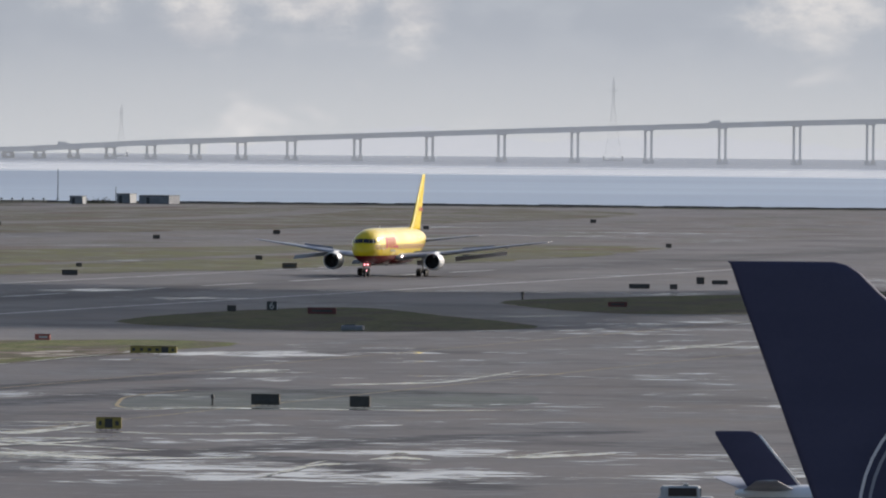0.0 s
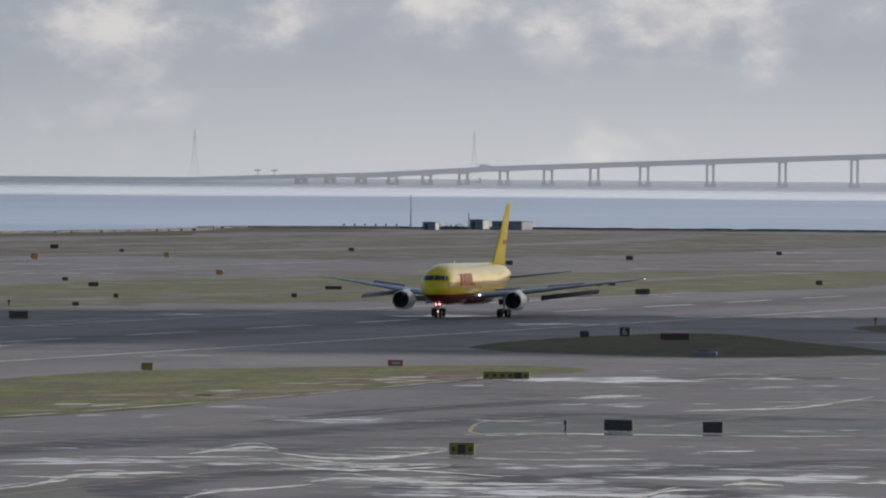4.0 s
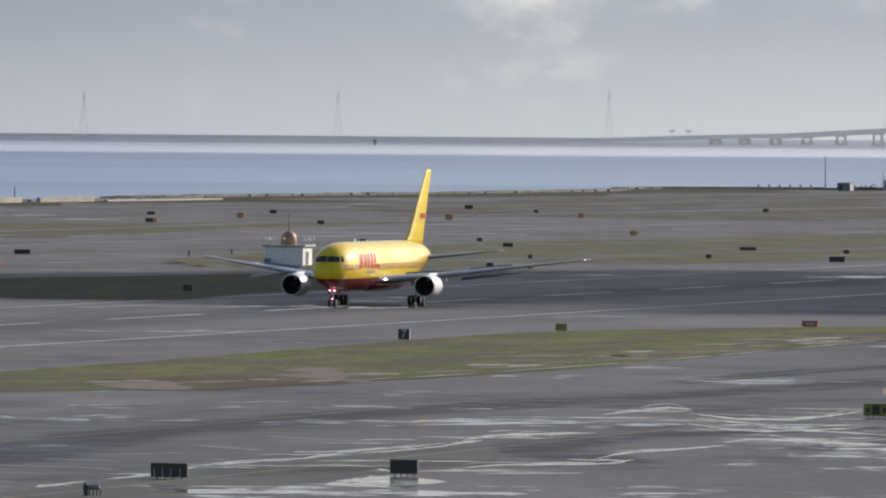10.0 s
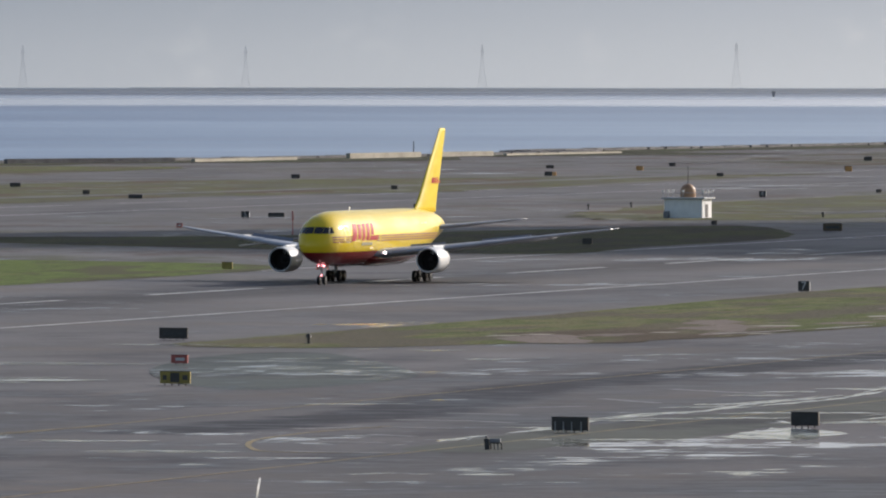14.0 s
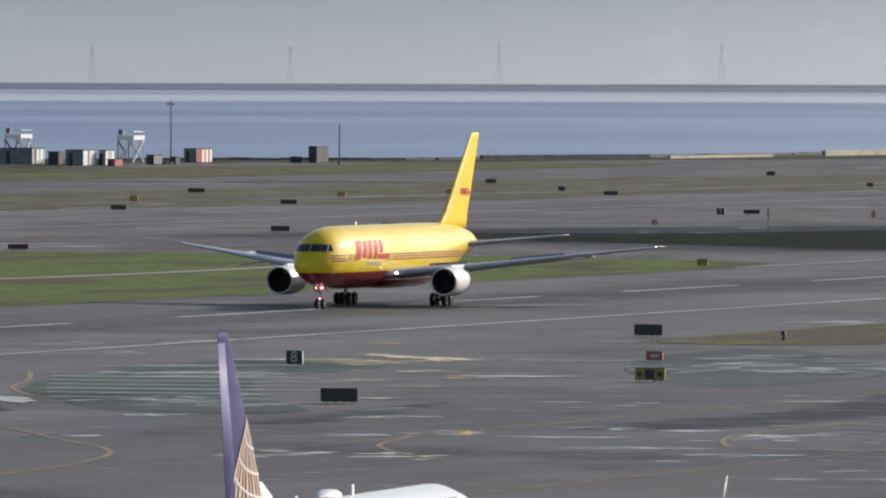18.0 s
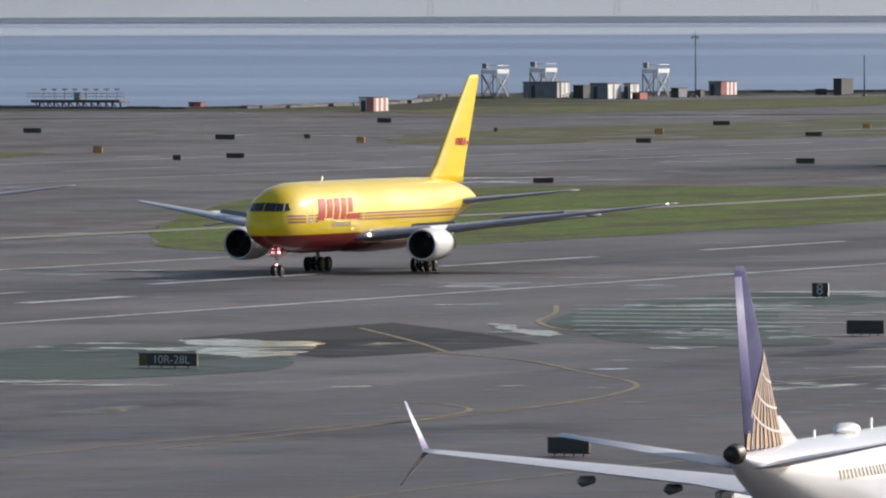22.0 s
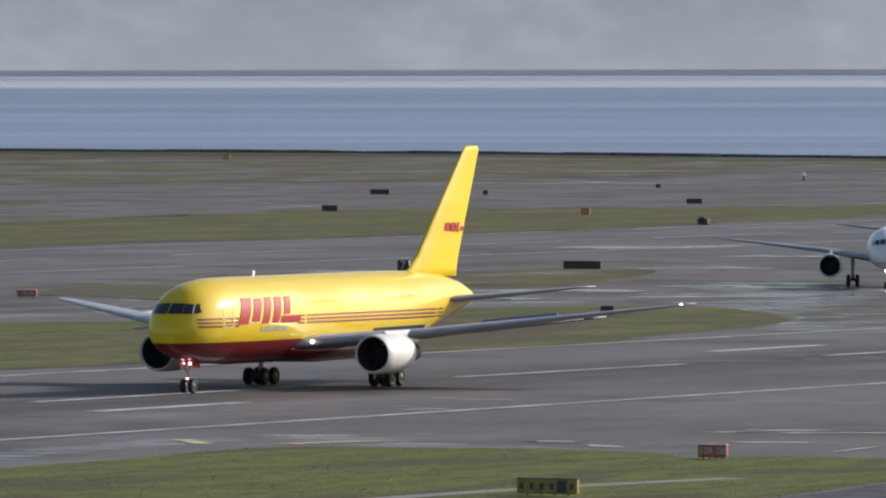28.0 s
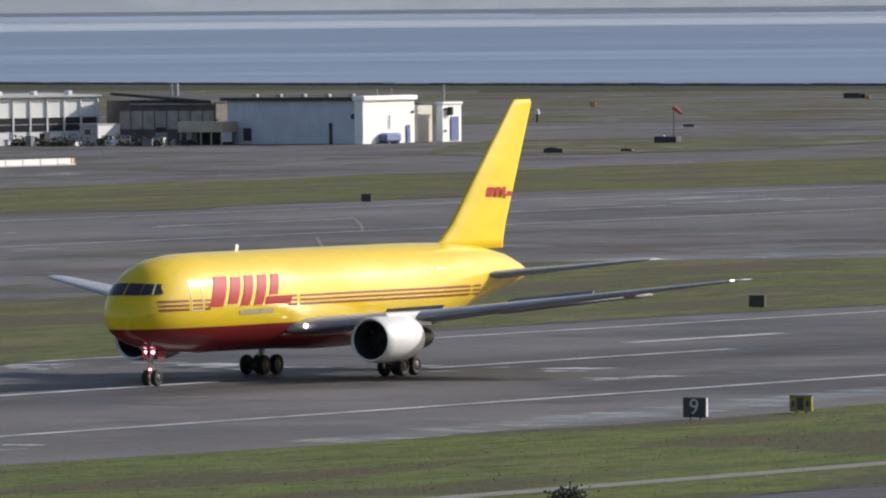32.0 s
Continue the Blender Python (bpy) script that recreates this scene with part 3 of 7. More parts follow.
# worn service roads across the flats
for pts, w in (([(1480, 1420), (1700, 1130), (1960, 820), (2050, 700)], 26), ([(1700, 1500), (1900, 1230), (2130, 940)], 20), ([(2050, 1450), (2090, 1230), (2110, 1010)], 12),
               ([(2450, 640), (2900, 620), (3300, 660)], 16), ([(2550, 700), (2950, 690), (3350, 700)], 10), ([(1700, 640), (2000, 620), (2280, 625)], 8), ([(1700, 450), (1950, 430), (2260, 430)], 9)):
    v, f = ribbon(curve_pts(pts, 6, False), w, 0.07)
    tagged(put("service_road", mesh("service_road", v, f, TARMAC)), "grey worn service road across the flats", "road", "", "structure")

# runway and taxiway paint
def line(pts, w, mat, label, z=0.03):
    v, f = ribbon(pts, w, z)
    return tagged(put("painted_line", mesh("painted_line", v, f, mat)), label, "road marking", "", "structure")


CL = 353.6
line([(250, 321.5), (2000, 321.5)], 0.9, WHITE_LINE, "white runway edge line")
line([(250, 383.5), (2000, 383.5)], 0.9, WHITE_LINE, "white runway edge line")
line([(600, 556), (2400, 556)], 0.9, WHITE_LINE, "white edge line of the far runway")
line([(600, 617), (2400, 617)], 0.9, WHITE_LINE, "white edge line of the far runway")
for k in range(-9, 16):
    a = 905.0 + (63.0 if k > 0 else 60.96) * k
    line([(a, CL), (a + 36.6, CL)], 1.1, WHITE_LINE, "white runway centre dash")
for a in (494, 646, 790):
    for s in (-1, 1):
        line([(a, CL + s * 12.5), (a + 20, CL + s * 12.5)], 1.6, WHITE_LINE, "white touchdown zone bar")
for k in range(0, 26):
    line([(640 + 61 * k, 586.5), (640 + 61 * k + 36.6, 586.5)], 0.9, WHITE_LINE, "white centre dash of the far runway")


# ---- aircraft ----
class Body:
    """A fuselage: rows of (metres from the nose, half width, top, bottom); nose_x is the nose's place forward of the origin."""

    def __init__(self, rows, nose_x):
        self.rows, self.nose_x = rows, nose_x

    def point(self, s, a, off=0.0):
        w, top, bot = lerp_rows(self.rows, s)
        return Vector((self.nose_x - s, (w + off) * math.sin(a), (top + bot) / 2 + ((top - bot) / 2 + off) * math.cos(a)))

    def side(self, s, z, side=1, off=0.02):
        """The skin's point at height z."""
        w, top, bot = lerp_rows(self.rows, s)
        c = max(-1, min(1, (z - (top + bot) / 2) / ((top - bot) / 2)))
        return self.point(s, side * math.acos(c), off)

    def skin(self, n=40):
        vs, fs = [], []
        ss = []
        for p, q in zip(self.rows, self.rows[1:]):
            k = max(1, int((q[0] - p[0]) / 1.5))
            ss += [p[0] + (q[0] - p[0]) * i / k for i in range(k)]
        ss.append(self.rows[-1][0])
        for s in ss:
            for k in range(n):
                vs.append(self.point(s, 2 * math.pi * k / n))
        for i in range(len(ss) - 1):
            for k in range(n):
                q = (k + 1) % n
                fs.append((i * n + k, i * n + q, (i + 1) * n + q, (i + 1) * n + k))
        fs.append(tuple(range(n)))
        fs.append(tuple(reversed([(len(ss) - 1) * n + k for k in range(n)])))
        return vs, fs

    def decal(self, corners, side=1, off=0.025, nu=6, nv=4):
        """A patch laid on the skin: four corners (s, z), round."""
        vs, fs = [], []
        (a, b, c, d) = corners
        for i in range(nu + 1):
            u = i / nu
            for j in range(nv + 1):
                v = j / nv
                s = (a[0] * (1 - u) + b[0] * u) * (1 - v) + (d[0] * (1 - u) + c[0] * u) * v
                z = (a[1] * (1 - u) + b[1] * u) * (1 - v) + (d[1] * (1 - u) + c[1] * u) * v
                vs.append(self.side(s, z, side, off))
        for i in range(nu):
            for j in range(nv):
                q = i * (nv + 1) + j
                f = (q, q + 1, q + nv + 2, q + nv + 1)
                fs.append(f if side > 0 else f[::-1])
        return vs, fs


    def front(self, corners, side=1, off=0.02, n=5):
        """A patch on the nose whose four corners are (y, z) as seen from ahead."""
        vs, fs = [], []
        (a, b, c, d) = corners
        for i in range(n + 1):
            u = i / n
            for j in range(n + 1):
                v = j / n
                y, z = [(a[k] * (1 - u) + b[k] * u) * (1 - v) + (d[k] * (1 - u) + c[k] * u) * v for k in (0, 1)]
                lo, hi = 0.0, self.rows[7][0]
                for _ in range(30):
                    s = (lo + hi) / 2
                    w, top, bot = lerp_rows(self.rows, s)
                    out = (y / w) ** 2 + ((z - (top + bot) / 2) / ((top - bot) / 2)) ** 2 > 1
                    lo, hi = (s, hi) if out else (lo, s)
                vs.append((self.nose_x - s + off, side * (y + off * 0.5), z + off * 0.5))
        for i in range(n):
            for j in range(n):
                q = i * (n + 1) + j
                f = (q, q + 1, q + n + 2, q + n + 1)
                fs.append(f if side > 0 else f[::-1])
        return vs, fs

    def pane(self, corners, side=1, off=0.02, n=5):
        """A patch whose four corners are (s, degrees from the crown)."""
        vs, fs = [], []
        (a, b, c, d) = corners
        for i in range(n + 1):
            u = i / n
            for j in range(n + 1):
                v = j / n
                s = (a[0] * (1 - u) + b[0] * u) * (1 - v) + (d[0] * (1 - u) + c[0] * u) * v
                g = (a[1] * (1 - u) + b[1] * u) * (1 - v) + (d[1] * (1 - u) + c[1] * u) * v
                vs.append(self.point(s, side * radians(g), off))
        for i in range(n):
            for j in range(n):
                q = i * (n + 1) + j
                f = (q, q + 1, q + n + 2, q + n + 1)
                fs.append(f if side > 0 else f[::-1])
        return vs, fs


def aerofoil(chord, thick, n=9):
    """A closed wing section from the leading edge (0, 0) back to (-chord, 0)."""
    up, lo = [], []
    for i in range(n + 1):
        x = (1 - math.cos(math.pi * i / n)) / 2
        t = thick * chord * 5 * (0.2969 * math.sqrt(x) - 0.126 * x - 0.3516 * x ** 2 + 0.2843 * x ** 3 - 0.1015 * x ** 4)
        up.append((-x * chord, t * 1.15)), lo.append((-x * chord, -t * 0.85))
    return up + lo[::-1][1:-1]


def surface(stations, upright=False):
    """A wing or fin: rows of (span, leading edge x, chord, height, thickness)."""
    vs, fs, n = [], [], 0
    for y, x, c, z, t in stations:
        sec = aerofoil(c, t)
        n = len(sec)
        vs += [(x + a, b, y) if upright else (x + a, y, z + b) for a, b in sec]
    for i in range(len(stations) - 1):
        for k in range(n):
            q = (k + 1) % n
            f = (i * n + k, i * n + q, (i + 1) * n + q, (i + 1) * n + k)
            fs.append(f)
    fs += [tuple(range(n))[::-1], tuple(range((len(stations) - 1) * n, len(stations) * n))]
    return vs, fs


def fixed(me):
    bm = bmesh.new()
    bm.from_mesh(me)
    bmesh.ops.recalc_face_normals(bm, faces=bm.faces)
    bm.to_mesh(me)
    bm.free()
    return me


def livery(name, top, belly, line_z, rough=0.12, spec=0.5):
    """Glossy paint, one colour over another, with faint panel dirt."""
    mat = material(name, top, rough, spec=spec)
    n = Nodes(mat)
    z = n.math("ADD", n.xyz()[2], n.math("MULTIPLY", n.grain(0.4), 0.04))
    dirt = n.ramp(n.math("ADD", n.math("MULTIPLY", n.grain(0.7, 4, n.scaled(0.3, 1, 1)), 0.7), n.math("MULTIPLY", n.grain(6.0), 0.3)), 0.35, 0.7)
    t = n.mix(dirt, tuple(c * 0.9 for c in top), top)
    n.set(n.b.inputs["Base Color"], n.mix(n.ramp(z, line_z - 0.02, line_z + 0.02), belly, t))
    n.set(n.b.inputs["Roughness"], n.ramp(dirt, 0, 1, rough * 1.3, rough))
    return mat


YEL = livery("yellow_aircraft_paint", (0.82, 0.59, 0.008), (0.20, 0.007, 0.009), 3.32, 0.5, 0.2)
YEL.node_tree.nodes["Principled BSDF"].inputs["Coat Weight"].default_value = 0.7
YEL.node_tree.nodes["Principled BSDF"].inputs["Coat Roughness"].default_value = 0.10
FINYEL = livery("yellow_fin_paint", (0.84, 0.62, 0.012), (0.84, 0.62, 0.012), -50, 0.45, 0.25)
JETWHITE = livery("white_aircraft_paint", (0.86, 0.86, 0.87), (0.50, 0.51, 0.53), 2.6)
NAVY = livery("dark_blue_aircraft_paint", (0.070, 0.068, 0.118), (0.070, 0.068, 0.118), -50, 0.5, 0.2)
PURPLE = livery("purple_blue_fin_paint", (0.048, 0.052, 0.15), (0.048, 0.052, 0.15), -50, 0.6, 0.12)
WINGGREY = worn("grey_wing_paint", (0.34, 0.355, 0.40), 0.4, 0.8, 0.2)
HOT = worn("dark_exhaust_metal", (0.05, 0.045, 0.04), 0.5, 3, 0.3, 0.6)
COWL = worn("white_engine_cowl", (0.80, 0.80, 0.78), 0.35, 0.8, 0.12)
RUBBER = worn("tyre_rubber", (0.012, 0.012, 0.013), 0.8, 5, 0.3)
HUB = worn("wheel_hub_metal", (0.025, 0.025, 0.027), 0.6, 5, 0.3, 0.2)
GLASS = material("dark_cockpit_glass", (0.035, 0.033, 0.036), 0.12)
LOGO_RED = material("red_logo_paint", (0.43, 0.014, 0.022), 0.55, spec=0.2)
FAINT_RED = material("faint_red_paint", (0.62, 0.28, 0.04), 0.5)
INLET = worn("dark_intake_lining", (0.045, 0.040, 0.042), 0.7, 2, 0.4)
LATCH = worn("weathered_latch_panel", (0.42, 0.38, 0.25), 0.5, 2, 0.3)
STRIPE = material("dark_red_stripe_paint", (0.22, 0.03, 0.02), 0.4)
DOORLINE = material("pale_door_outline", (0.80, 0.72, 0.45), 0.4)
LAMP = material("landing_lamp_glow", (1, 1, 1), 0.3, 0, (1.0, 0.80, 0.74), 7.0)
TAXILAMP = material("taxi_lamp_glow", (1, 0.6, 0.6), 0.3, 0, (1.0, 0.33, 0.36), 7.0)
WINGLAMP = material("wing_tip_lamp_glow", (1, 1, 1), 0.3, 0, (1.0, 0.9, 0.8), 3.0)


def skin_part(name, vf, mat, parent, label="", smooth=True, mirror=False):
    vs, fs = vf
    if mirror:
        vs = [(v[0], -v[1], v[2]) for v in vs]
    return put(name, fixed(mesh(name, vs, fs, mat, smooth)), parent, label)


def wheel(parent, c, r, w, name="wheel"):
    """A wheel with its tyre and hub, axle along y."""
    hub = skin_part(name, revolve([(-w * 0.42, 0.02), (-w * 0.42, r * 0.5), (-w * 0.25, r * 0.56), (w * 0.25, r * 0.56), (w * 0.42, r * 0.5), (w * 0.42, 0.02)], "y", 20), HUB, parent)
    hub.matrix_basis = Matrix.Translation(c)
    skin_part("tyre", revolve([(-w * 0.45, r * 0.52), (-w * 0.5, r * 0.75), (-w * 0.42, r * 0.93), (-w * 0.2, r), (w * 0.2, r), (w * 0.42, r * 0.93), (w * 0.5, r * 0.75), (w * 0.45, r * 0.52), (-w * 0.45, r * 0.52)], "y", 24), RUBBER, hub)
    return hub


def engine(parent, c, r, length, mat=COWL):
    """A turbofan: cowl with lip, fan, spinner and core nozzle, axis along x, its mouth at c."""
    x = 0
    cowl = skin_part("engine_cowl", revolve([(-0.02 * length, r * 0.84), (0, r * 0.89), (-0.02 * length, r * 0.94), (-0.10 * length, r * 0.99), (-0.30 * length, r), (-0.5 * length, r * 0.97), (-0.64 * length, r * 0.84), (-0.64 * length, r * 0.78)]), mat, parent, "white engine cowl")
    cowl.matrix_basis = Matrix.Translation(c)
    skin_part("intake_lip", revolve([(-0.045 * length, r * 0.83), (0.0, r * 0.885), (0.006 * length, r * 0.905), (-0.005 * length, r * 0.935), (-0.04 * length, r * 0.975)]), COWL, cowl)
    skin_part("intake_duct", revolve([(-0.015 * length, r * 0.835), (-0.2 * length, r * 0.79), (-0.3 * length, r * 0.79)]), INLET, cowl)
    blade = part("fan_blade", box((-0.22 * length, 0, r * 0.52), (0.16, 0.05, r * 0.54)), INLET, cowl)
    for k in range(1, 18):
        put("fan_blade", blade.data, cowl, "", Matrix.Rotation(2 * math.pi * k / 18, 4, "X"))
    skin_part("fan_disc", revolve([(-0.27 * length, 0.02), (-0.27 * length, r * 0.8), (-0.28 * length, r * 0.8), (-0.28 * length, 0.02)]), INLET, cowl)
    skin_part("spinner", revolve([(-0.13 * length, 0.01), (-0.16 * length, r * 0.13), (-0.22 * length, r * 0.27), (-0.3 * length, r * 0.3)]), DARK, cowl)
    skin_part("core_nozzle", revolve([(-0.55 * length, r * 0.66), (-0.72 * length, r * 0.60), (-0.86 * length, r * 0.47), (-0.93 * length, r * 0.40), (-0.93 * length, r * 0.34), (-1.02 * length, r * 0.16), (-1.08 * length, 0.02)]), HOT, cowl, "dark exhaust nozzle")
    return cowl


def gear_leg(parent, x, y, top, r, w, axles, gap, name):
    """An undercarriage leg with its bogie: axles along x, wheels in pairs."""
    leg = part(name, tube((x, y, r), (x, y, top), 0.16, 0.20, 10), STEEL, parent)
    bm = tube((x, y, r), (x, y, r + 0.25), 0.2)
    if len(axles) > 1:
        add_tube(bm, (x + axles[0], y, r), (x + axles[-1], y, r), 0.13)
    for a in axles:
        add_tube(bm, (x + a, y - gap, r), (x + a, y + gap, r), 0.09)
    add_tube(bm, (x, y, r + 0.5), (x - 1.3, y, top), 0.07)
    part("bogie_beam", bm, DARK, leg)
    for a in axles:
        for s in (-1, 1):
            wheel(parent, (x + a, y + s * gap, r), r, w)
    return leg


def wing_pair(plane, stations, mat, name, label=""):
    skin_part(name, surface(stations), mat, plane, label)
    skin_part(name, surface(stations), mat, plane, label, True, True)


# ---- the yellow freighter; origin on the ground under its nose wheel ----
FLAPS = []
SPOILER = worn("dark_grey_flap_paint", (0.21, 0.22, 0.26), 0.5, 0.8, 0.2)


def build_freighter():
    jet = thing("cargo_jet", pose(1780.4, CL, 0, 0, 0, 180), "yellow wide-body cargo jet with red belly rolling on the runway", "airplane")
    body = Body([(1.22, 0.05, 4.00, 3.86), (1.26, 0.40, 4.34, 3.52), (1.38, 0.78, 4.68, 3.22), (1.64, 1.15, 5.06, 2.94), (2.05, 1.50, 5.52, 2.70), (2.6, 1.80, 6.04, 2.50), (3.25, 2.05, 6.54, 2.32),
                 (4.0, 2.23, 6.93, 2.16), (5.2, 2.40, 7.22, 1.99), (7.2, 2.50, 7.42, 1.84), (10, 2.515, 7.45, 1.75), (30, 2.515, 7.45, 1.74), (33, 2.5, 7.44, 2.05),
                 (37, 2.25, 7.38, 2.9), (41, 1.75, 7.12, 3.85), (44, 1.15, 6.62, 4.45), (46.0, 0.62, 6.04, 4.88), (46.9, 0.32, 5.70, 5.08), (47.1, 0.12, 5.52, 5.28)], 4.76)
    skin_part("fuselage", body.skin(48), YEL, jet, "yellow fuselage with red belly")
    # cockpit glazing: three panes a side and their posts
    for s in (-1, 1):
        skin_part("windscreen", body.front([(0.03, 5.22), (0.92, 5.20), (0.86, 5.86), (0.03, 5.89)], s, 0.025), GLASS, jet, "dark windscreen pane")
        skin_part("side_window", body.front([(0.95, 5.20), (1.44, 5.22), (1.34, 5.82), (0.89, 5.85)], s, 0.025), GLASS, jet, "dark cockpit side window")
        skin_part("window_post", body.front([(1.44, 5.19), (1.50, 5.19), (1.39, 5.85), (1.34, 5.85)], s, 0.03), DOORLINE, jet, "pale window post")
        skin_part("side_window", body.front([(1.51, 5.21), (1.74, 5.23), (1.60, 5.81), (1.40, 5.83)], s, 0.025), GLASS, jet, "dark cockpit side window")
        skin_part("window_post", body.decal([(2.80, 5.20), (2.86, 5.20), (3.06, 5.82), (3.00, 5.82)], s, 0.03), DOORLINE, jet, "pale window post")
        skin_part("side_window", body.decal([(2.88, 5.26), (3.14, 5.28), (3.14, 5.74), (3.07, 5.78)], s, 0.025), GLASS, jet, "dark cockpit side window")
    # livery on both sides: three thin stripes broken by slanted red blocks
    for s in (-1, 1):
        for z in (4.28, 4.52, 4.76):
            for a, b in ((2.6, 5.0), (5.3, 6.3), (6.55, 7.1), (15.6, 16.6), (16.9, 38.4)):
                skin_part("stripe", body.decal([(a, z), (b, z), (b, z + 0.13), (a, z + 0.13)], s, 0.015, 12, 2), STRIPE, jet)
        for a, b, z0, z1 in ((6.95, 8.4, 4.42, 6.10), (8.8, 9.9, 4.55, 6.04), (10.3, 11.3, 4.42, 6.10), (11.75, 12.75, 4.42, 6.10), (13.2, 14.1, 4.96, 6.10), (13.0, 15.8, 4.42, 4.88)):
            k = 1.0 * (z0 - 4.42) / 1.68, 1.0 * (z1 - 4.42) / 1.68
            skin_part("logo_block", body.decal([(a + k[0], z0), (b + k[0], z0), (b + k[1], z1), (a + k[1], z1)], s, 0.03, 8, 5), LOGO_RED, jet, "slanted red livery block")
        for ob in ((5.2, 6.45, 4.25, 5.95),):
            a, b, z0, z1 = ob
            for c in ([(a, z0), (a + 0.07, z0), (a + 0.07, z1), (a, z1)], [(b - 0.07, z0), (b, z0), (b, z1), (b - 0.07, z1)], [(a, z1 - 0.07), (b, z1 - 0.07), (b, z1), (a, z1)], [(a, z0), (b, z0), (b, z0 + 0.07), (a, z0 + 0.07)]):
                skin_part("door_outline", body.decal(c, s, 0.028, 3, 4), DOORLINE, jet, "pale outline of the crew door")
        skin_part("cargo_latch", body.decal([(10.3, 3.93), (14.0, 3.93), (14.0, 4.20), (10.3, 4.20)], s, 0.04, 4, 1), LATCH, jet, "grey cargo door latch panel")
        for a, b in ((32.0, 32.5), (32.8, 34.0)):
            skin_part("registration_bar", body.decal([(a, 5.88), (b, 5.88), (b, 6.0), (a, 6.0)], s, 0.03, 3, 1), FAINT_RED, jet, "small faint red registration bar")
    # wings, tail
    wing_pair(jet, [(0, -10.2, 12.8, 2.75, 0.09), (2.4, -11.7, 11.6, 2.95, 0.09), (8.2, -15.7, 8.1, 3.5, 0.09), (16, -20.9, 5.0, 4.5, 0.075), (22.9, -25.6, 2.5, 5.35, 0.06), (23.5, -26.4, 1.5, 5.45, 0.05)], WINGGREY, "wing", "grey swept wing")
    skin_part("wing_fairing", revolve([(-8.2, 0.05), (-9.6, 1.2), (-12, 2.2), (-17, 2.65), (-23, 2.5), (-26, 1.4), (-27.5, 0.05)]), YEL, jet, "red belly fairing").matrix_basis = Matrix.Translation((0, 0, 2.55)) @ Matrix.Diagonal((1, 0.98, 0.36, 1))
    wing_pair(jet, [(0.6, -33.6, 7.2, 5.25, 0.08), (2.0, -34.9, 6.3, 5.4, 0.075), (8.8, -40.2, 2.5, 6.15, 0.06), (9.3, -41.0, 1.6, 6.2, 0.05)], WINGGREY, "tailplane", "grey tailplane")
    skin_part("fin", surface([(6.9, -30.2, 9.6, 0, 0.06), (7.5, -32.4, 7.5, 0, 0.08), (8.4, -33.6, 6.6, 0, 0.09), (15.42, -40.9, 2.45, 0, 0.09), (15.68, -41.3, 1.95, 0, 0.06)], True), FINYEL, jet, "yellow tail fin")
    for s in (-1, 1):
        def fb(x0, x1, z0, z1):
            y = s * 0.30
            v = [(x0 - 0.35 * (z0 - 11), y, z0), (x1 - 0.35 * (z0 - 11), y, z0), (x1 - 0.35 * (z1 - 11), y, z1), (x0 - 0.35 * (z1 - 11), y, z1)]
            skin_part("logo_block", (v, [(0, 1, 2, 3)]), LOGO_RED, jet, "slanted red livery block", False)
        fb(-38.55, -37.7, 9.95, 10.52), fb(-39.3, -38.75, 9.95, 10.52), fb(-39.95, -39.5, 9.95, 10.52), fb(-40.75, -40.1, 9.95, 10.25)
        engine(jet, (-10.8, s * 7.92, 2.34), 1.33, 6.8)
        part("pylon", box((-15.0, s * 7.92, 3.35), (5.2, 0.42, 0.95), None, 0.15), COWL, jet, "white engine pylon")
        gear_leg(jet, -19.69, s * 4.65, 2.9, 0.58, 0.42, (-0.72, 0.72), 0.57, "main_gear_leg")
        for y in (5.6, 12.2, 16.6):
            z = 2.75 + y * 0.1
            v, f = revolve([(0.0, 0.02), (-0.5, 0.2), (-1.8, 0.26), (-3.0, 0.16), (-3.6, 0.02)], "x", 10)
            skin_part("flap_track_fairing", ([(p[0] - 10.9 - y * 0.68 - (9.6 - y * 0.42), p[1] + s * y, p[2] * 0.8 + z + 0.1) for p in v], f), GREY, jet)
        skin_part("wing_root_lamp", revolve([(0.06, 0.02), (0.03, 0.10), (-0.1, 0.13)], "x", 12), LAMP, jet, "glowing landing lamp").matrix_basis = Matrix.Translation((-11.9, s * 3.0, 3.1))
        if s > 0:
            part("tip_lamp", box((-25.9, s * 23.2, 5.42), (0.35, 0.12, 0.08), None, 0.02), WINGLAMP, jet, "lit wing tip lamp")
        # raised spoiler panels over the rear of the wing
        for y0, y1, x0, x1, z0, z1 in ((3.0, 6.6, -20.6, -21.0, 3.35, 3.6), (10.2, 15.0, -22.2, -23.7, 3.9, 4.4)):
            v = [(x0, s * y0, z0), (x1, s * y1, z1), (x1 - 0.55, s * y1, z1 + 0.45), (x0 - 0.55, s * y0, z0 + 0.45)]
            v += [(p[0] - 0.09, p[1], p[2] - 0.03) for p in v]
            skin_part("spoiler", (v, [(0, 1, 2, 3), (7, 6, 5, 4), (0, 4, 5, 1), (1, 5, 6, 2), (2, 6, 7, 3), (3, 7, 4, 0)]), SPOILER, jet, "raised dark grey spoiler panel", False)
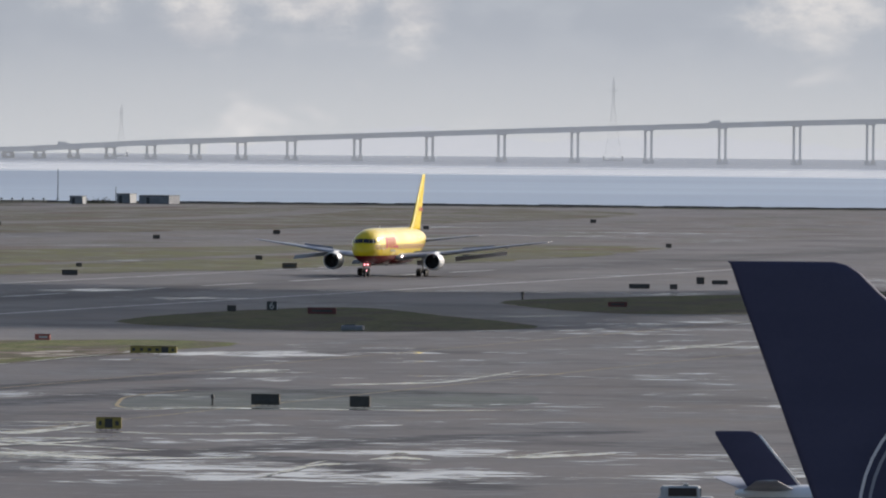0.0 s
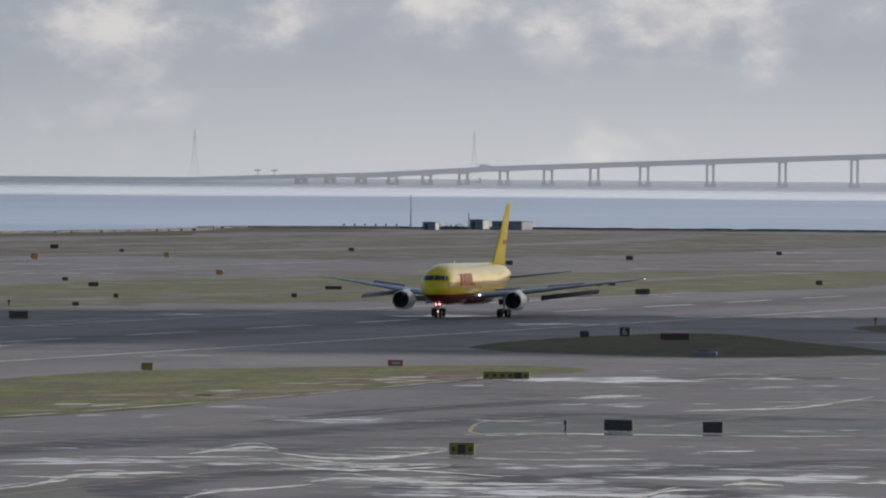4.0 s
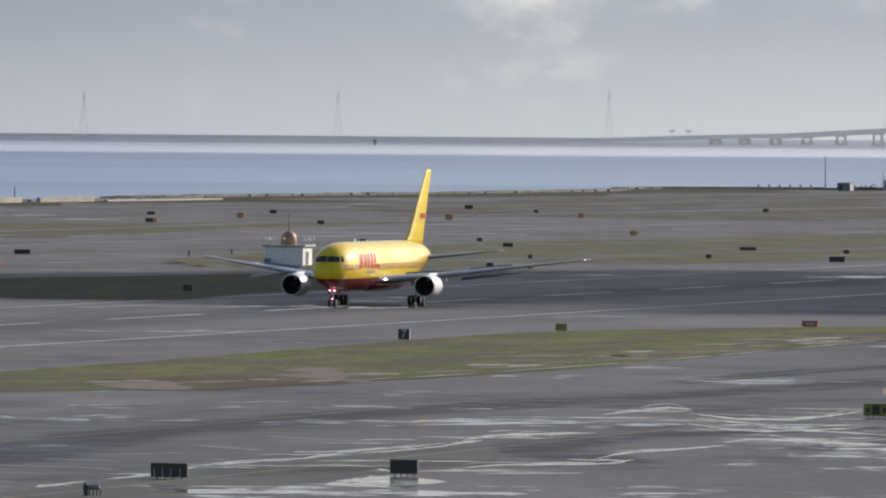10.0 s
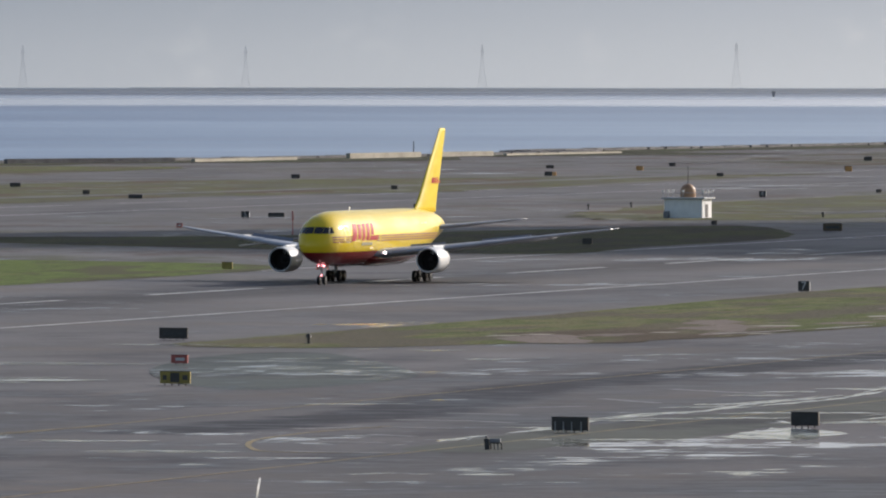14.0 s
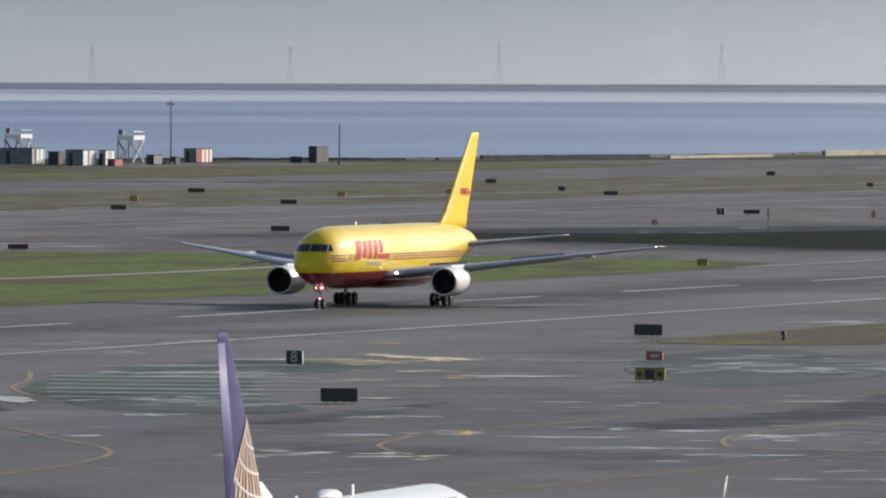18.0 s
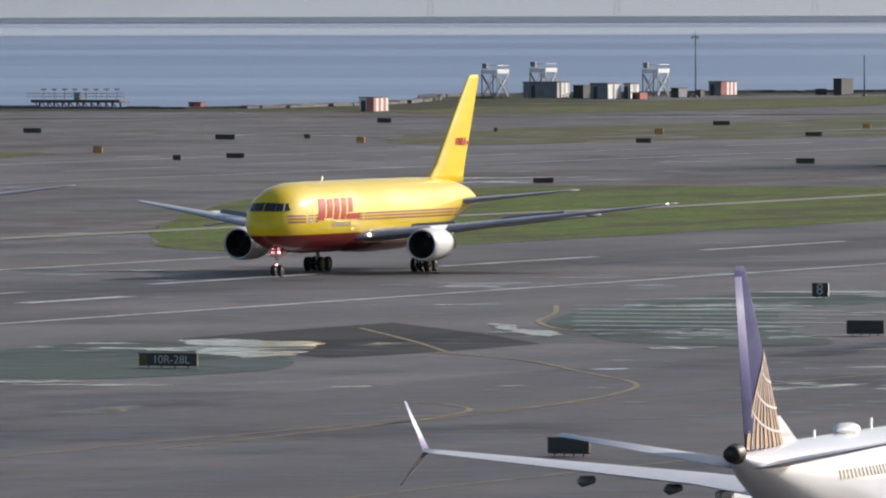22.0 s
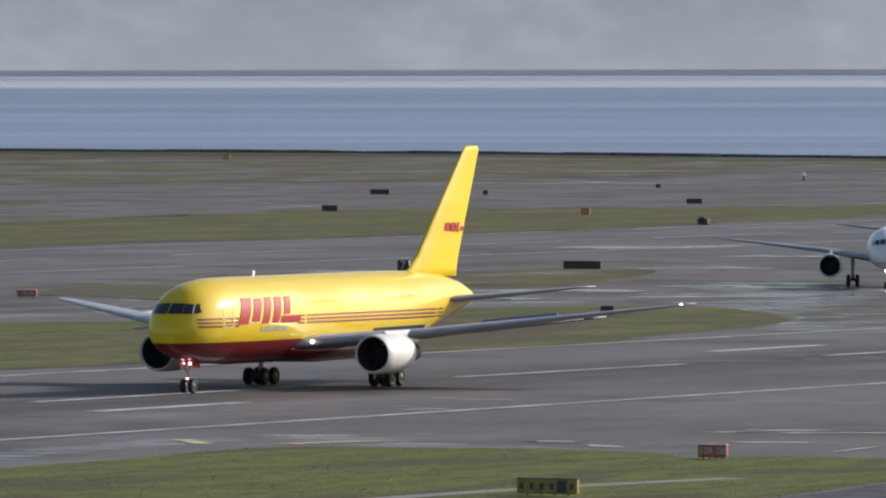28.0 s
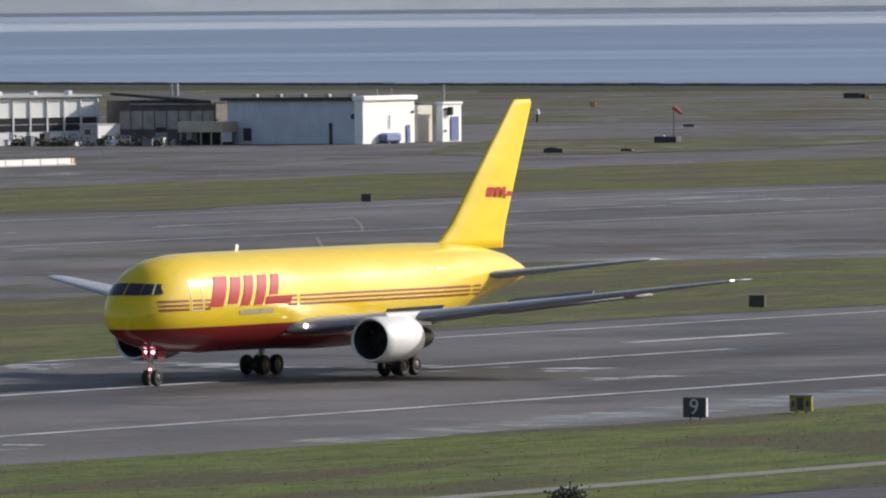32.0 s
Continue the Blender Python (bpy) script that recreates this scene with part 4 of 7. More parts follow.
        # slotted flaps, still down early in the roll
        for y0, y1, xa, xb, za, zb, c in ((2.9, 7.0, -23.2, -23.9, 2.9, 3.35, 1.7), (8.9, 16.6, -23.9, -26.0, 3.5, 4.4, 1.5)):
            mid = Vector(((xa + xb) / 2, s * (y0 + y1) / 2, (za + zb) / 2))
            d = Vector((xb - xa, s * (y1 - y0), zb - za))
            fm = Matrix.Translation(mid) @ Matrix.Rotation(math.atan2(-d.x, d.y), 4, "Z") @ Matrix.Rotation(math.asin(d.z / d.length) * (1 if s > 0 else -1), 4, "X")
            v, f = surface([(-d.length / 2, 0, c, 0, 0.13), (d.length / 2, 0, c * 0.85, 0, 0.13)])
            flap = skin_part("flap", (v, f), WINGGREY, jet, "grey trailing edge flap")
            flap.matrix_basis = fm
            FLAPS.append((flap, fm))
    part("nose_gear_leg", add_tube(tube((0, 0, 0.47), (0, 0, 2.5), 0.1, 0.13), (0, 0, 1.2), (1.4, 0, 2.4), 0.06), STEEL, jet)
    for s in (-1, 1):
        wheel(jet, (0, s * 0.3, 0.47), 0.47, 0.3)
        skin_part("nose_gear_lamp", revolve([(0.16, 0.02), (0.13, 0.08), (0.0, 0.1)], "x", 12), TAXILAMP, jet, "red-tinged glowing taxi lamp").matrix_basis = Matrix.Translation((0.25, s * 0.26, 1.93))
    part("nose_gear_lamp", box((0.2, 0, 0.95), (0.1, 0.12, 0.12), None, 0.02), TAXILAMP, jet, "glowing taxi lamp")
    for s in (-1, 1):
        part("nose_gear_door", box((-0.2, s * 0.5, 1.78), (0.9, 0.05, 0.5), None, 0.02), YEL, jet, "red nose gear door")
    bm = box((0, 0, 0.2), (0.3, 0.04, 0.42), Matrix.Translation((-9.3, 0, 7.4)) @ Matrix.Rotation(radians(-15), 4, "Y"))
    part("blade_antenna", bm, WHITE, jet, "white blade antenna")
    return jet


freighter = build_freighter()


# ---- signs and markers of the field ----
FONT_M = Matrix(((0, 0, -1, 0), (-1, 0, 0, 0), (0, 1, 0, 0), (0, 0, 0, 1)))


def writing(text, size, m, mat, parent, stretch=1.0):
    cu = bpy.data.curves.new("lettering", "FONT")
    cu.body, cu.size, cu.align_x, cu.align_y, cu.extrude = text, size, "CENTER", "CENTER", 0.004
    cu.materials.append(mat)
    return put("lettering", cu, parent, "", m @ Matrix.Diagonal((stretch, 1, 1, 1)))


SIGN_MESHES = {}


def shared(key, make):
    if key not in SIGN_MESHES:
        SIGN_MESHES[key] = make()
    return SIGN_MESHES[key]


def box_mesh(name, s, mat, bevel):
    bm = box((0, 0, 0), s, None, bevel)
    me = bpy.data.meshes.new(name)
    bm.to_mesh(me)
    bm.free()
    me.materials.append(mat)
    return me


LEG = box_mesh("leg", (0.07, 0.07, 0.3), DARK, 0.01)
LOOKS = {
    "b": (BLACK, "black airfield sign box on short legs", "airfield sign", "black signs"),
    "bk": (BLACK, "back of a black airfield sign with pale bracing posts", "airfield sign", "black signs"),
    "br": (worn("brown_sign_face", (0.10, 0.07, 0.035), 0.5, 2, 0.3), "dark brown weathered airfield sign on legs", "airfield sign", "brown signs"),
    "dr": (worn("dark_red_sign_face", (0.13, 0.03, 0.03), 0.5, 2, 0.3), "dark red holding position sign on legs", "airfield sign", "dark red signs"),
    "y": (YELLOW, "small yellow taxiway sign on legs", "airfield sign", "yellow signs"),
    "ys": (YELLOW, "yellow taxiway sign with black bars on legs", "airfield sign", "yellow signs"),
    "yl": (YELLOW, "long yellow taxiway direction sign with black bars", "airfield sign", "yellow signs"),
    "rs": (RED, "small red sign with white bars on legs", "airfield sign", "red signs"),
    "tr": (RED, "red and yellow runway holding sign with white letters", "airfield sign", "red signs"),
    "tb": (BLACK, "long black runway sign with white letters on legs", "airfield sign", "black signs"),
    "o": (ORANGE, "small orange edge marker box on the field", "marker", "orange markers"),
}
rnd_sign = random.Random(7)


def sign(x, y, w, h, kind):
    turn = rnd_sign.uniform(-7, 7)
    m = pose(x, y, 0, 0, 0, turn)
    if kind[0] == "n":
        ob = thing("distance_sign", pose(x, y, 0, 0, 0, 0), "black square runway distance sign with white numeral", "airfield sign", "distance signs")
        part("sign_box", box((0.15, 0, h / 2 + 0.09), (0.32, w, h - 0.16), None, 0.03), BLACK, ob)
        part("side_panel", box((0.15, -w / 2 - 0.012, h / 2 + 0.09), (0.16, 0.02, h - 0.24)), WHITE, ob, "white side panel")
        writing(kind[1], h * 0.98, Matrix.Translation((-0.016, 0, h / 2 + 0.09)) @ FONT_M, LETTER, ob)
    elif kind in ("p", "pm", "wp"):
        mat = {"p": BLACK, "pm": RED, "wp": WHITE}[kind]
        ob = thing("marker_post", m, {"p": "short black marker post with round head", "pm": "tall thin reddish marker post", "wp": "short white post with a dark base"}[kind], "post", "marker posts")
        part("post", tube((0, 0, 0), (0, 0, h * 0.8), max(0.05, w * 0.22), w * 0.18), mat if kind != "wp" else DARK, ob)
        part("head", tube((0, 0, h * 0.62), (0, 0, h), w * 0.45, w * 0.3, 10), mat, ob)
        part("foot", box((0, 0, 0.03), (w, w, 0.06), None, 0.01), DARK, ob)
        return ob
    elif kind in ("deb", "fr"):
        ob = thing("barricade" if kind == "fr" else "concrete_block", m, "dark upright panel beside a grey trestle board on legs" if kind == "fr" else "weathered %s concrete block lying on the grass" % ("pale" if y < 300 else "dark"), "barricade" if kind == "fr" else "block")
        if kind == "fr":
            part("upright_panel", box((0, w * 0.36, h * 0.45), (0.35, w * 0.26, h * 0.9), Matrix.Rotation(radians(-6), 4, "X"), 0.03), DARK, ob)
            part("panel_tip", tube((0, w * 0.44, h * 0.8), (0, w * 0.47, h * 1.02), 0.05), DARK, ob)
            part("board", box((0.1, -w * 0.06, h * 0.68), (0.3, w * 0.62, h * 0.3), None, 0.02), GREY, ob, "grey board")
            for k in range(4):
                part("frame_leg", tube((0.1, w * (0.2 - 0.21 * k), 0), (0.1, w * (0.2 - 0.2 * k), h * 0.55), 0.045), DARK, ob)
            part("rail", box((0.1, -w * 0.1, h * 0.5), (0.06, w * 0.7, 0.06), None, 0.01), DARK, ob)
        else:
            part("block", box((0, 0, h * 0.4), (0.9, w, h * 0.8), None, 0.12), GREY if y < 300 else DARK, ob)
            part("cap", box((0.1, w * 0.12, h * 0.85), (0.5, w * 0.5, h * 0.25), None, 0.06), DARK, ob)
        return ob
    elif kind == "bx":
        ob = thing("distance_sign", m, "black square sign over a pale lower panel", "airfield sign", "distance signs")
        part("sign_box", box((0.15, 0, h - 0.5), (0.34, w, 1.0), None, 0.03), BLACK, ob)
        part("lower_panel", box((0.12, 0, 0.55), (0.22, w * 0.92, 0.7), None, 0.03), PALE, ob, "pale lower panel")
        part("base_box", box((0.1, w * 0.2, 0.25), (0.3, w * 0.5, 0.5), None, 0.03), DARK, ob)
        return ob
    else:
        mat, label, cat, group = LOOKS[kind]
        ob = thing("airfield_sign" if kind != "o" else "edge_marker", m, label, cat, group)
        lift = 0.14 if kind != "o" else 0.05
        me = shared((kind, round(w, 1), round(h, 1)), lambda: box_mesh("sign_box", (0.26, round(w, 1), max(0.3, round(h - lift, 2))), mat, 0.03))
        put("sign_box", me, ob, "", Matrix.Translation((0.13, 0, lift + (h - lift) / 2)))
        part("frame_top", box((0.13, 0, h + 0.015), (0.30, w + 0.04, 0.03)), DARK if kind != "tr" else WHITE, ob)
        if kind == "tr":
            part("yellow_panel", box((-0.006, w * 0.43, lift + (h - lift) / 2), (0.012, w * 0.12, h * 0.7)), YELLOW, ob, "yellow end panel")
            writing("10R-28L", h * 0.62, Matrix.Translation((-0.01, -w * 0.08, lift + (h - lift) / 2)) @ FONT_M, LETTER, ob, 1.0)
        elif kind == "tb":
            part("yellow_panel", box((-0.006, w * 0.42, lift + (h - lift) / 2), (0.012, w * 0.13, h * 0.7)), worn("dull_yellow_panel", (0.12, 0.09, 0.02), 0.5), ob, "dull yellow end panel")
            writing("10R-28L", h * 0.78, Matrix.Translation((-0.01, -w * 0.06, lift + (h - lift) / 2)) @ FONT_M, LETTER, ob, 1.05)
        elif kind in ("ys", "yl"):
            n = 3 if kind == "ys" else 6
            for k in range(n):
                a = (k + 0.5) / n - 0.5
                if k == n - 2:
                    part("black_panel", box((-0.006, -a * w, lift + (h - lift) / 2), (0.012, w / n * 0.9, h * 0.68)), BLACK, ob)
                else:
                    part("legend_bar", box((-0.006, -a * w, lift + (h - lift) / 2), (0.012, w / n * rnd_sign.uniform(0.3, 0.5), h * 0.34)), BLACK, ob)
        elif kind == "bk":
            for k, a in enumerate((-0.32, -0.06, 0.17, 0.40)):
                part("brace_post", box((-0.02, a * w, h * 0.36), (0.04, 0.06, h * 0.72), None, 0.01), STEEL, ob, "pale steel brace post")
        elif kind == "rs":
            part("legend_bar", box((-0.006, -w * 0.05, lift + (h - lift) / 2), (0.012, w * 0.55, h * 0.3)), LETTER, ob)
        elif kind in ("b", "dr", "br") and w > 2.0:
            part("legend_bar", box((-0.006, 0, lift + (h - lift) / 2), (0.012, w * 0.7, h * 0.28)), DARK, ob)
    n = 2 if w < 1.7 else 4
    for k in range(n):
        put("leg", LEG, ob, "", Matrix.Translation((0.13, ((k + 0.5) / n - 0.5) * w * 0.9, 0.15)))
    return ob


sign(532.6, 298.0, 1.33, 1.19, "n9")
sign(533.8, 256.4, 3.50, 0.90, "yl")
sign(542.5, 297.2, 1.28, 0.94, "ys")
sign(584.7, 270.9, 1.76, 0.83, "tr")
sign(646.2, 284.0, 1.10, 1.95, "bx")
sign(656.8, 274.1, 3.82, 0.88, "tb")
sign(664.2, 193.5, 1.03, 0.79, "fr")
sign(695.8, 197.9, 2.36, 0.96, "bk")
sign(709.5, 186.7, 1.81, 0.98, "b")
sign(714.7, 394.9, 1.24, 0.93, "b")
sign(731.1, 255.8, 2.50, 1.00, "b")
sign(789.4, 253.2, 2.24, 0.99, "ys")
sign(795.3, 394.7, 2.45, 0.93, "ys")
sign(818.0, 289.7, 1.23, 1.16, "n8")
sign(829.7, 498.0, 2.04, 0.69, "tr")
sign(842.5, 269.9, 1.33, 0.76, "rs")
sign(863.2, 190.8, 1.90, 1.01, "ys")
sign(888.5, 421.2, 1.24, 0.84, "b")
sign(909.3, 280.4, 0.57, 0.82, "p")
sign(917.4, 294.4, 2.41, 1.01, "b")
sign(933.4, 499.8, 2.06, 0.71, "tr")
sign(941.8, 187.4, 1.68, 1.01, "b")
sign(945.2, 195.9, 2.35, 1.01, "b")
sign(946.7, 200.6, 0.38, 0.92, "p")
sign(990.3, 404.2, 3.85, 0.92, "b")
sign(993.0, 388.5, 1.42, 0.81, "b")
sign(997.4, 391.0, 2.41, 0.87, "b")
sign(1050.7, 520.4, 1.25, 1.23, "n7")
sign(1053.5, 628.1, 1.22, 0.88, "b")
sign(1068.5, 509.3, 4.00, 0.90, "b")
sign(1124.5, 296.0, 1.15, 1.16, "n7")
sign(1155.4, 250.9, 4.84, 0.84, "yl")
sign(1181.9, 294.4, 1.20, 0.81, "y")
sign(1220.9, 277.1, 1.71, 0.72, "rs")
sign(1228.5, 388.1, 1.16, 0.86, "y")
sign(1293.3, 492.2, 2.54, 0.72, "dr")
sign(1305.5, 260.6, 2.59, 0.76, "deb")
sign(1342.1, 622.9, 1.40, 0.99, "deb")
sign(1362.5, 783.2, 3.11, 0.75, "deb")
sign(1373.1, 778.1, 1.73, 0.45, "deb")
sign(1408.2, 398.3, 1.16, 0.84, "b")
sign(1413.8, 673.4, 1.32, 0.89, "o")
sign(1413.9, 286.1, 3.50, 0.89, "dr")
sign(1425.4, 717.0, 2.38, 0.91, "b")
sign(1427.5, 300.2, 1.14, 0.83, "b")
sign(1435.5, 296.8, 1.28, 1.26, "n6")
sign(1445.2, 513.8, 2.48, 0.80, "b")
sign(1459.7, 607.8, 1.14, 0.75, "b")
sign(1478.3, 607.0, 2.47, 0.76, "b")
sign(1479.4, 510.5, 2.52, 0.82, "b")
sign(1481.1, 458.9, 0.31, 3.10, "pm")
sign(1500.5, 264.9, 2.51, 0.73, "dr")
sign(1511.3, 702.9, 2.63, 0.79, "b")
sign(1528.9, 398.5, 2.64, 1.13, "br")
sign(1528.9, 648.6, 1.37, 0.87, "o")
sign(1533.4, 491.2, 0.81, 0.69, "rs")
sign(1561.0, 288.5, 0.61, 1.06, "p")
sign(1584.0, 429.8, 0.81, 0.63, "b")
sign(1586.4, 789.6, 3.20, 0.84, "b")
sign(1589.4, 773.5, 0.75, 0.76, "b")
sign(1596.6, 893.9, 2.00, 0.52, "b")
sign(1618.3, 485.7, 0.67, 0.72, "rs")
sign(1632.2, 512.9, 1.20, 1.06, "n5")
sign(1635.3, 651.4, 1.26, 0.92, "o")
sign(1638.5, 607.8, 2.49, 0.75, "b")
sign(1640.5, 510.8, 2.40, 0.74, "b")
sign(1648.5, 494.7, 0.51, 0.66, "o")
sign(1658.5, 956.5, 0.95, 2.19, "wp")
sign(1662.0, 424.7, 1.01, 0.65, "b")
sign(1662.0, 684.1, 3.15, 0.86, "b")
sign(1669.3, 436.5, 0.68, 0.82, "p")
sign(1672.8, 287.2, 1.15, 0.81, "b")
sign(1674.7, 292.5, 2.96, 0.81, "b")
sign(1674.7, 675.8, 0.93, 0.77, "b")
sign(1675.0, 785.2, 0.78, 0.70, "b")
sign(1717.7, 609.3, 2.58, 0.69, "b")
sign(1731.7, 293.3, 1.19, 1.17, "b")
sign(1732.4, 746.2, 3.13, 0.90, "b")
sign(1734.1, 290.8, 2.38, 0.67, "b")
sign(1742.2, 643.7, 1.32, 0.88, "o")
sign(1744.5, 519.8, 2.53, 0.78, "b")
sign(1747.9, 494.2, 0.54, 0.86, "p")
sign(1755.1, 394.2, 2.46, 0.94, "b")
sign(1760.1, 443.4, 0.71, 0.69, "b")
sign(1763.3, 679.2, 0.58, 0.72, "b")
sign(1772.0, 494.1, 0.55, 0.88, "p")
sign(1780.6, 773.4, 0.81, 0.74, "b")
sign(1782.7, 809.2, 0.72, 1.31, "wp")
sign(1785.1, 421.3, 0.90, 0.70, "b")
sign(1822.1, 637.2, 1.36, 0.74, "o")
sign(1855.3, 674.4, 3.00, 0.75, "b")
sign(1857.4, 602.6, 2.35, 0.74, "b")
sign(1861.3, 1061.9, 1.17, 0.92, "o")
sign(1862.0, 416.7, 0.93, 0.73, "b")
sign(1866.9, 633.9, 0.99, 0.75, "o")
sign(1870.2, 383.8, 2.41, 1.00, "br")
sign(1881.0, 744.9, 2.49, 0.87, "b")
sign(1892.8, 440.1, 2.85, 0.65, "b")
sign(1904.8, 483.7, 1.74, 0.75, "b")
sign(1909.6, 509.8, 1.17, 1.13, "n4")
sign(1916.3, 630.5, 1.21, 0.77, "b")
sign(1960.6, 1059.2, 0.96, 0.85, "o")
sign(1977.5, 1071.7, 3.65, 1.07, "b")
sign(1978.4, 1071.0, 3.41, 0.96, "b")
sign(1982.5, 508.5, 1.01, 0.68, "b")
sign(1993.6, 414.5, 1.19, 0.78, "b")
sign(2003.7, 602.1, 1.25, 0.80, "b")
sign(2024.1, 679.4, 2.14, 0.81, "b")
sign(2032.9, 385.8, 1.20, 0.89, "b")
sign(2064.0, 1060.8, 1.49, 0.99, "o")
sign(2114.6, 513.2, 1.28, 0.83, "o")
sign(2117.5, 513.7, 1.28, 0.73, "b")
sign(2188.0, 677.4, 1.83, 0.87, "b")
sign(2251.8, 644.9, 1.6, 0.95, "b")
sign(2254.4, 610.5, 1.38, 0.78, "b")
sign(2261.0, 646.5, 1.16, 0.78, "o")
sign(2272.5, 391.2, 1.11, 0.88, "b")
sign(2346.4, 509.1, 1.40, 0.91, "b")
sign(2376.0, 615.9, 1.45, 1.05, "o")
sign(2381.3, 662.2, 1.47, 0.94, "o")
sign(2392.9, 620.4, 1.46, 0.94, "b")
sign(2407.1, 689.0, 1.74, 0.83, "b")
sign(2456.0, 607.6, 1.24, 0.96, "o")
sign(2470.2, 679.6, 1.52, 0.85, "b")
sign(2474.0, 510.6, 1.47, 0.96, "b")
sign(2483.4, 512.7, 1.23, 0.97, "o")
sign(2554.1, 642.2, 1.03, 0.75, "b")
sign(2624.4, 675.7, 1.87, 1.03, "b")
sign(2626.4, 606.6, 1.32, 0.90, "b")
sign(2632.1, 508.8, 1.30, 0.89, "b")
sign(2865.4, 512.1, 1.41, 0.97, "b")
sign(538.0, 203.5, 2.25, 0.90, "b")


# ---- the long bridge, power towers and far shore beyond the bay ----
def far_point(az, px, R=4700.0):
    """The point at bearing az and R metres; its height runs in small steps of angle from eye level."""
    a = radians(az)
    return Vector((R * math.sin(a), R * math.cos(a), EYE[2] + R * px / 21000))


bridge = thing("long_bridge", Matrix.Identity(4), "long grey road bridge on paired piers, coloured pale for haze", "bridge")
DECK = [(60.0, -47), (73.0, -48), (75.5, -49), (76.2, -48.5), (76.66, -42.5), (77.08, -38), (77.73, -24), (78.72, -9.5), (79.42, 0.5), (80.85, 20), (82.5, 38), (84, 45)]
vs, fs = [], []
steps = [60 + 24 * k / 160 for k in range(161)]
for az in steps:
    p, = lerp_rows(DECK, az)
    d = 7.5 if az > 77.0 else 5.5
    for R, q in ((4694, p), (4706, p), (4706, p - d), (4694, p - d)):
        vs.append(far_point(az, q, R))
for i in range(160):
    for k in range(4):
        q = (k + 1) % 4
        fs.append((4 * i + k, 4 * i + q, 4 * i + 4 + q, 4 * i + 4 + k))
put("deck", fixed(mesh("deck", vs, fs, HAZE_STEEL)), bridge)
vs2, fs2 = [], []
for az in steps[80:]:
    p, = lerp_rows(DECK, az)
    for R, q in ((4693.5, p + 2.2), (4694, p + 2.2), (4694, p - 0.3), (4693.5, p - 0.3)):
        vs2.append(far_point(az, q, R))
for i in range(80):
    for k in range(4):
        q = (k + 1) % 4
        fs2.append((4 * i + k, 4 * i + q, 4 * i + 4 + q, 4 * i + 4 + k))
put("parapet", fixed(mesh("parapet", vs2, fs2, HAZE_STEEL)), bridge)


def pier(az, wide):
    p, = lerp_rows(DECK, az)
    top, foot = p - 5, -57.5
    bm = bmesh.new()
    k = 4700 / 21000
    span = wide * 0.5
    for s in (-1, 1):
        a = radians(az) + s * span / 21000
        c = Vector((4700 * math.sin(a), 4700 * math.cos(a), 0))
        m = Matrix.Translation(c) @ Matrix.Rotation(-radians(az), 4, "Z")
        z0, z1 = EYE[2] + k * foot, EYE[2] + k * top
        add_box(bm, (0, 0, (z0 + z1) / 2), (4.5 * k, 1.2, z1 - z0), m)
        add_box(bm, (0, 0, z0 + 4 * k), (9 * k, 2.0, 10 * k), m)
    c = far_point(az, 0)
    m = Matrix.Translation((c.x, c.y, 0)) @ Matrix.Rotation(-radians(az), 4, "Z")
    add_box(bm, (0, 0, EYE[2] + k * (top - 1)), ((wide + 7) * k, 1.5, 6 * k), m)
    add_box(bm, (0, 0, EYE[2] + k * (foot + 3)), ((wide + 9) * k, 1.6, 3 * k), m)
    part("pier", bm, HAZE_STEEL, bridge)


for az in (78.725, 79.074, 79.421, 79.775, 80.130, 80.487, 80.847, 81.2, 81.56, 81.92):
    pier(az, 11)
for az in (78.406, 78.166, 77.942, 77.729, 77.533, 77.356, 77.192, 77.04, 76.89, 76.75):
    pier(az, 14)


def deck_pose(az):
    return Matrix.Translation(far_point(az, lerp_rows(DECK, az)[0] + 3.2)) @ Matrix.Rotation(-radians(az), 4, "Z")


# two trucks that cross the bridge: place along it and drift, in degrees and degrees a second
TRUCKS = []
for az, drift in ((80.455, -0.0975), (77.3, 0.083)):
    ob = thing("bridge_truck", deck_pose(az), "small hazy truck crossing the bridge", "truck", "bridge trucks")
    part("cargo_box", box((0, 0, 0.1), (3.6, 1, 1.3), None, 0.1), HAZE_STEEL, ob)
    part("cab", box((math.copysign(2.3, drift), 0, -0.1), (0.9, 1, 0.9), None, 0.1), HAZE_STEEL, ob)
    TRUCKS.append((ob, az, drift))
gantry = thing("toll_gantry", Matrix.Identity(4), "hazy road gantry over the low end of the bridge", "gantry")
for az in (76.54, 76.62):
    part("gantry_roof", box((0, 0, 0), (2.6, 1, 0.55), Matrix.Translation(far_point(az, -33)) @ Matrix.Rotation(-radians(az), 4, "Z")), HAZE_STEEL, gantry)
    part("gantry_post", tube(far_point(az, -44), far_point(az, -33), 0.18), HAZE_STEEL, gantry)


# two tower greys, the hazier towers coloured paler than the rest
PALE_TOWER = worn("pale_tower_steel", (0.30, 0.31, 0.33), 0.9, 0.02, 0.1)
DIM_TOWER = worn("haze_paled_tower_steel", (0.40, 0.41, 0.43), 0.9, 0.02, 0.1)


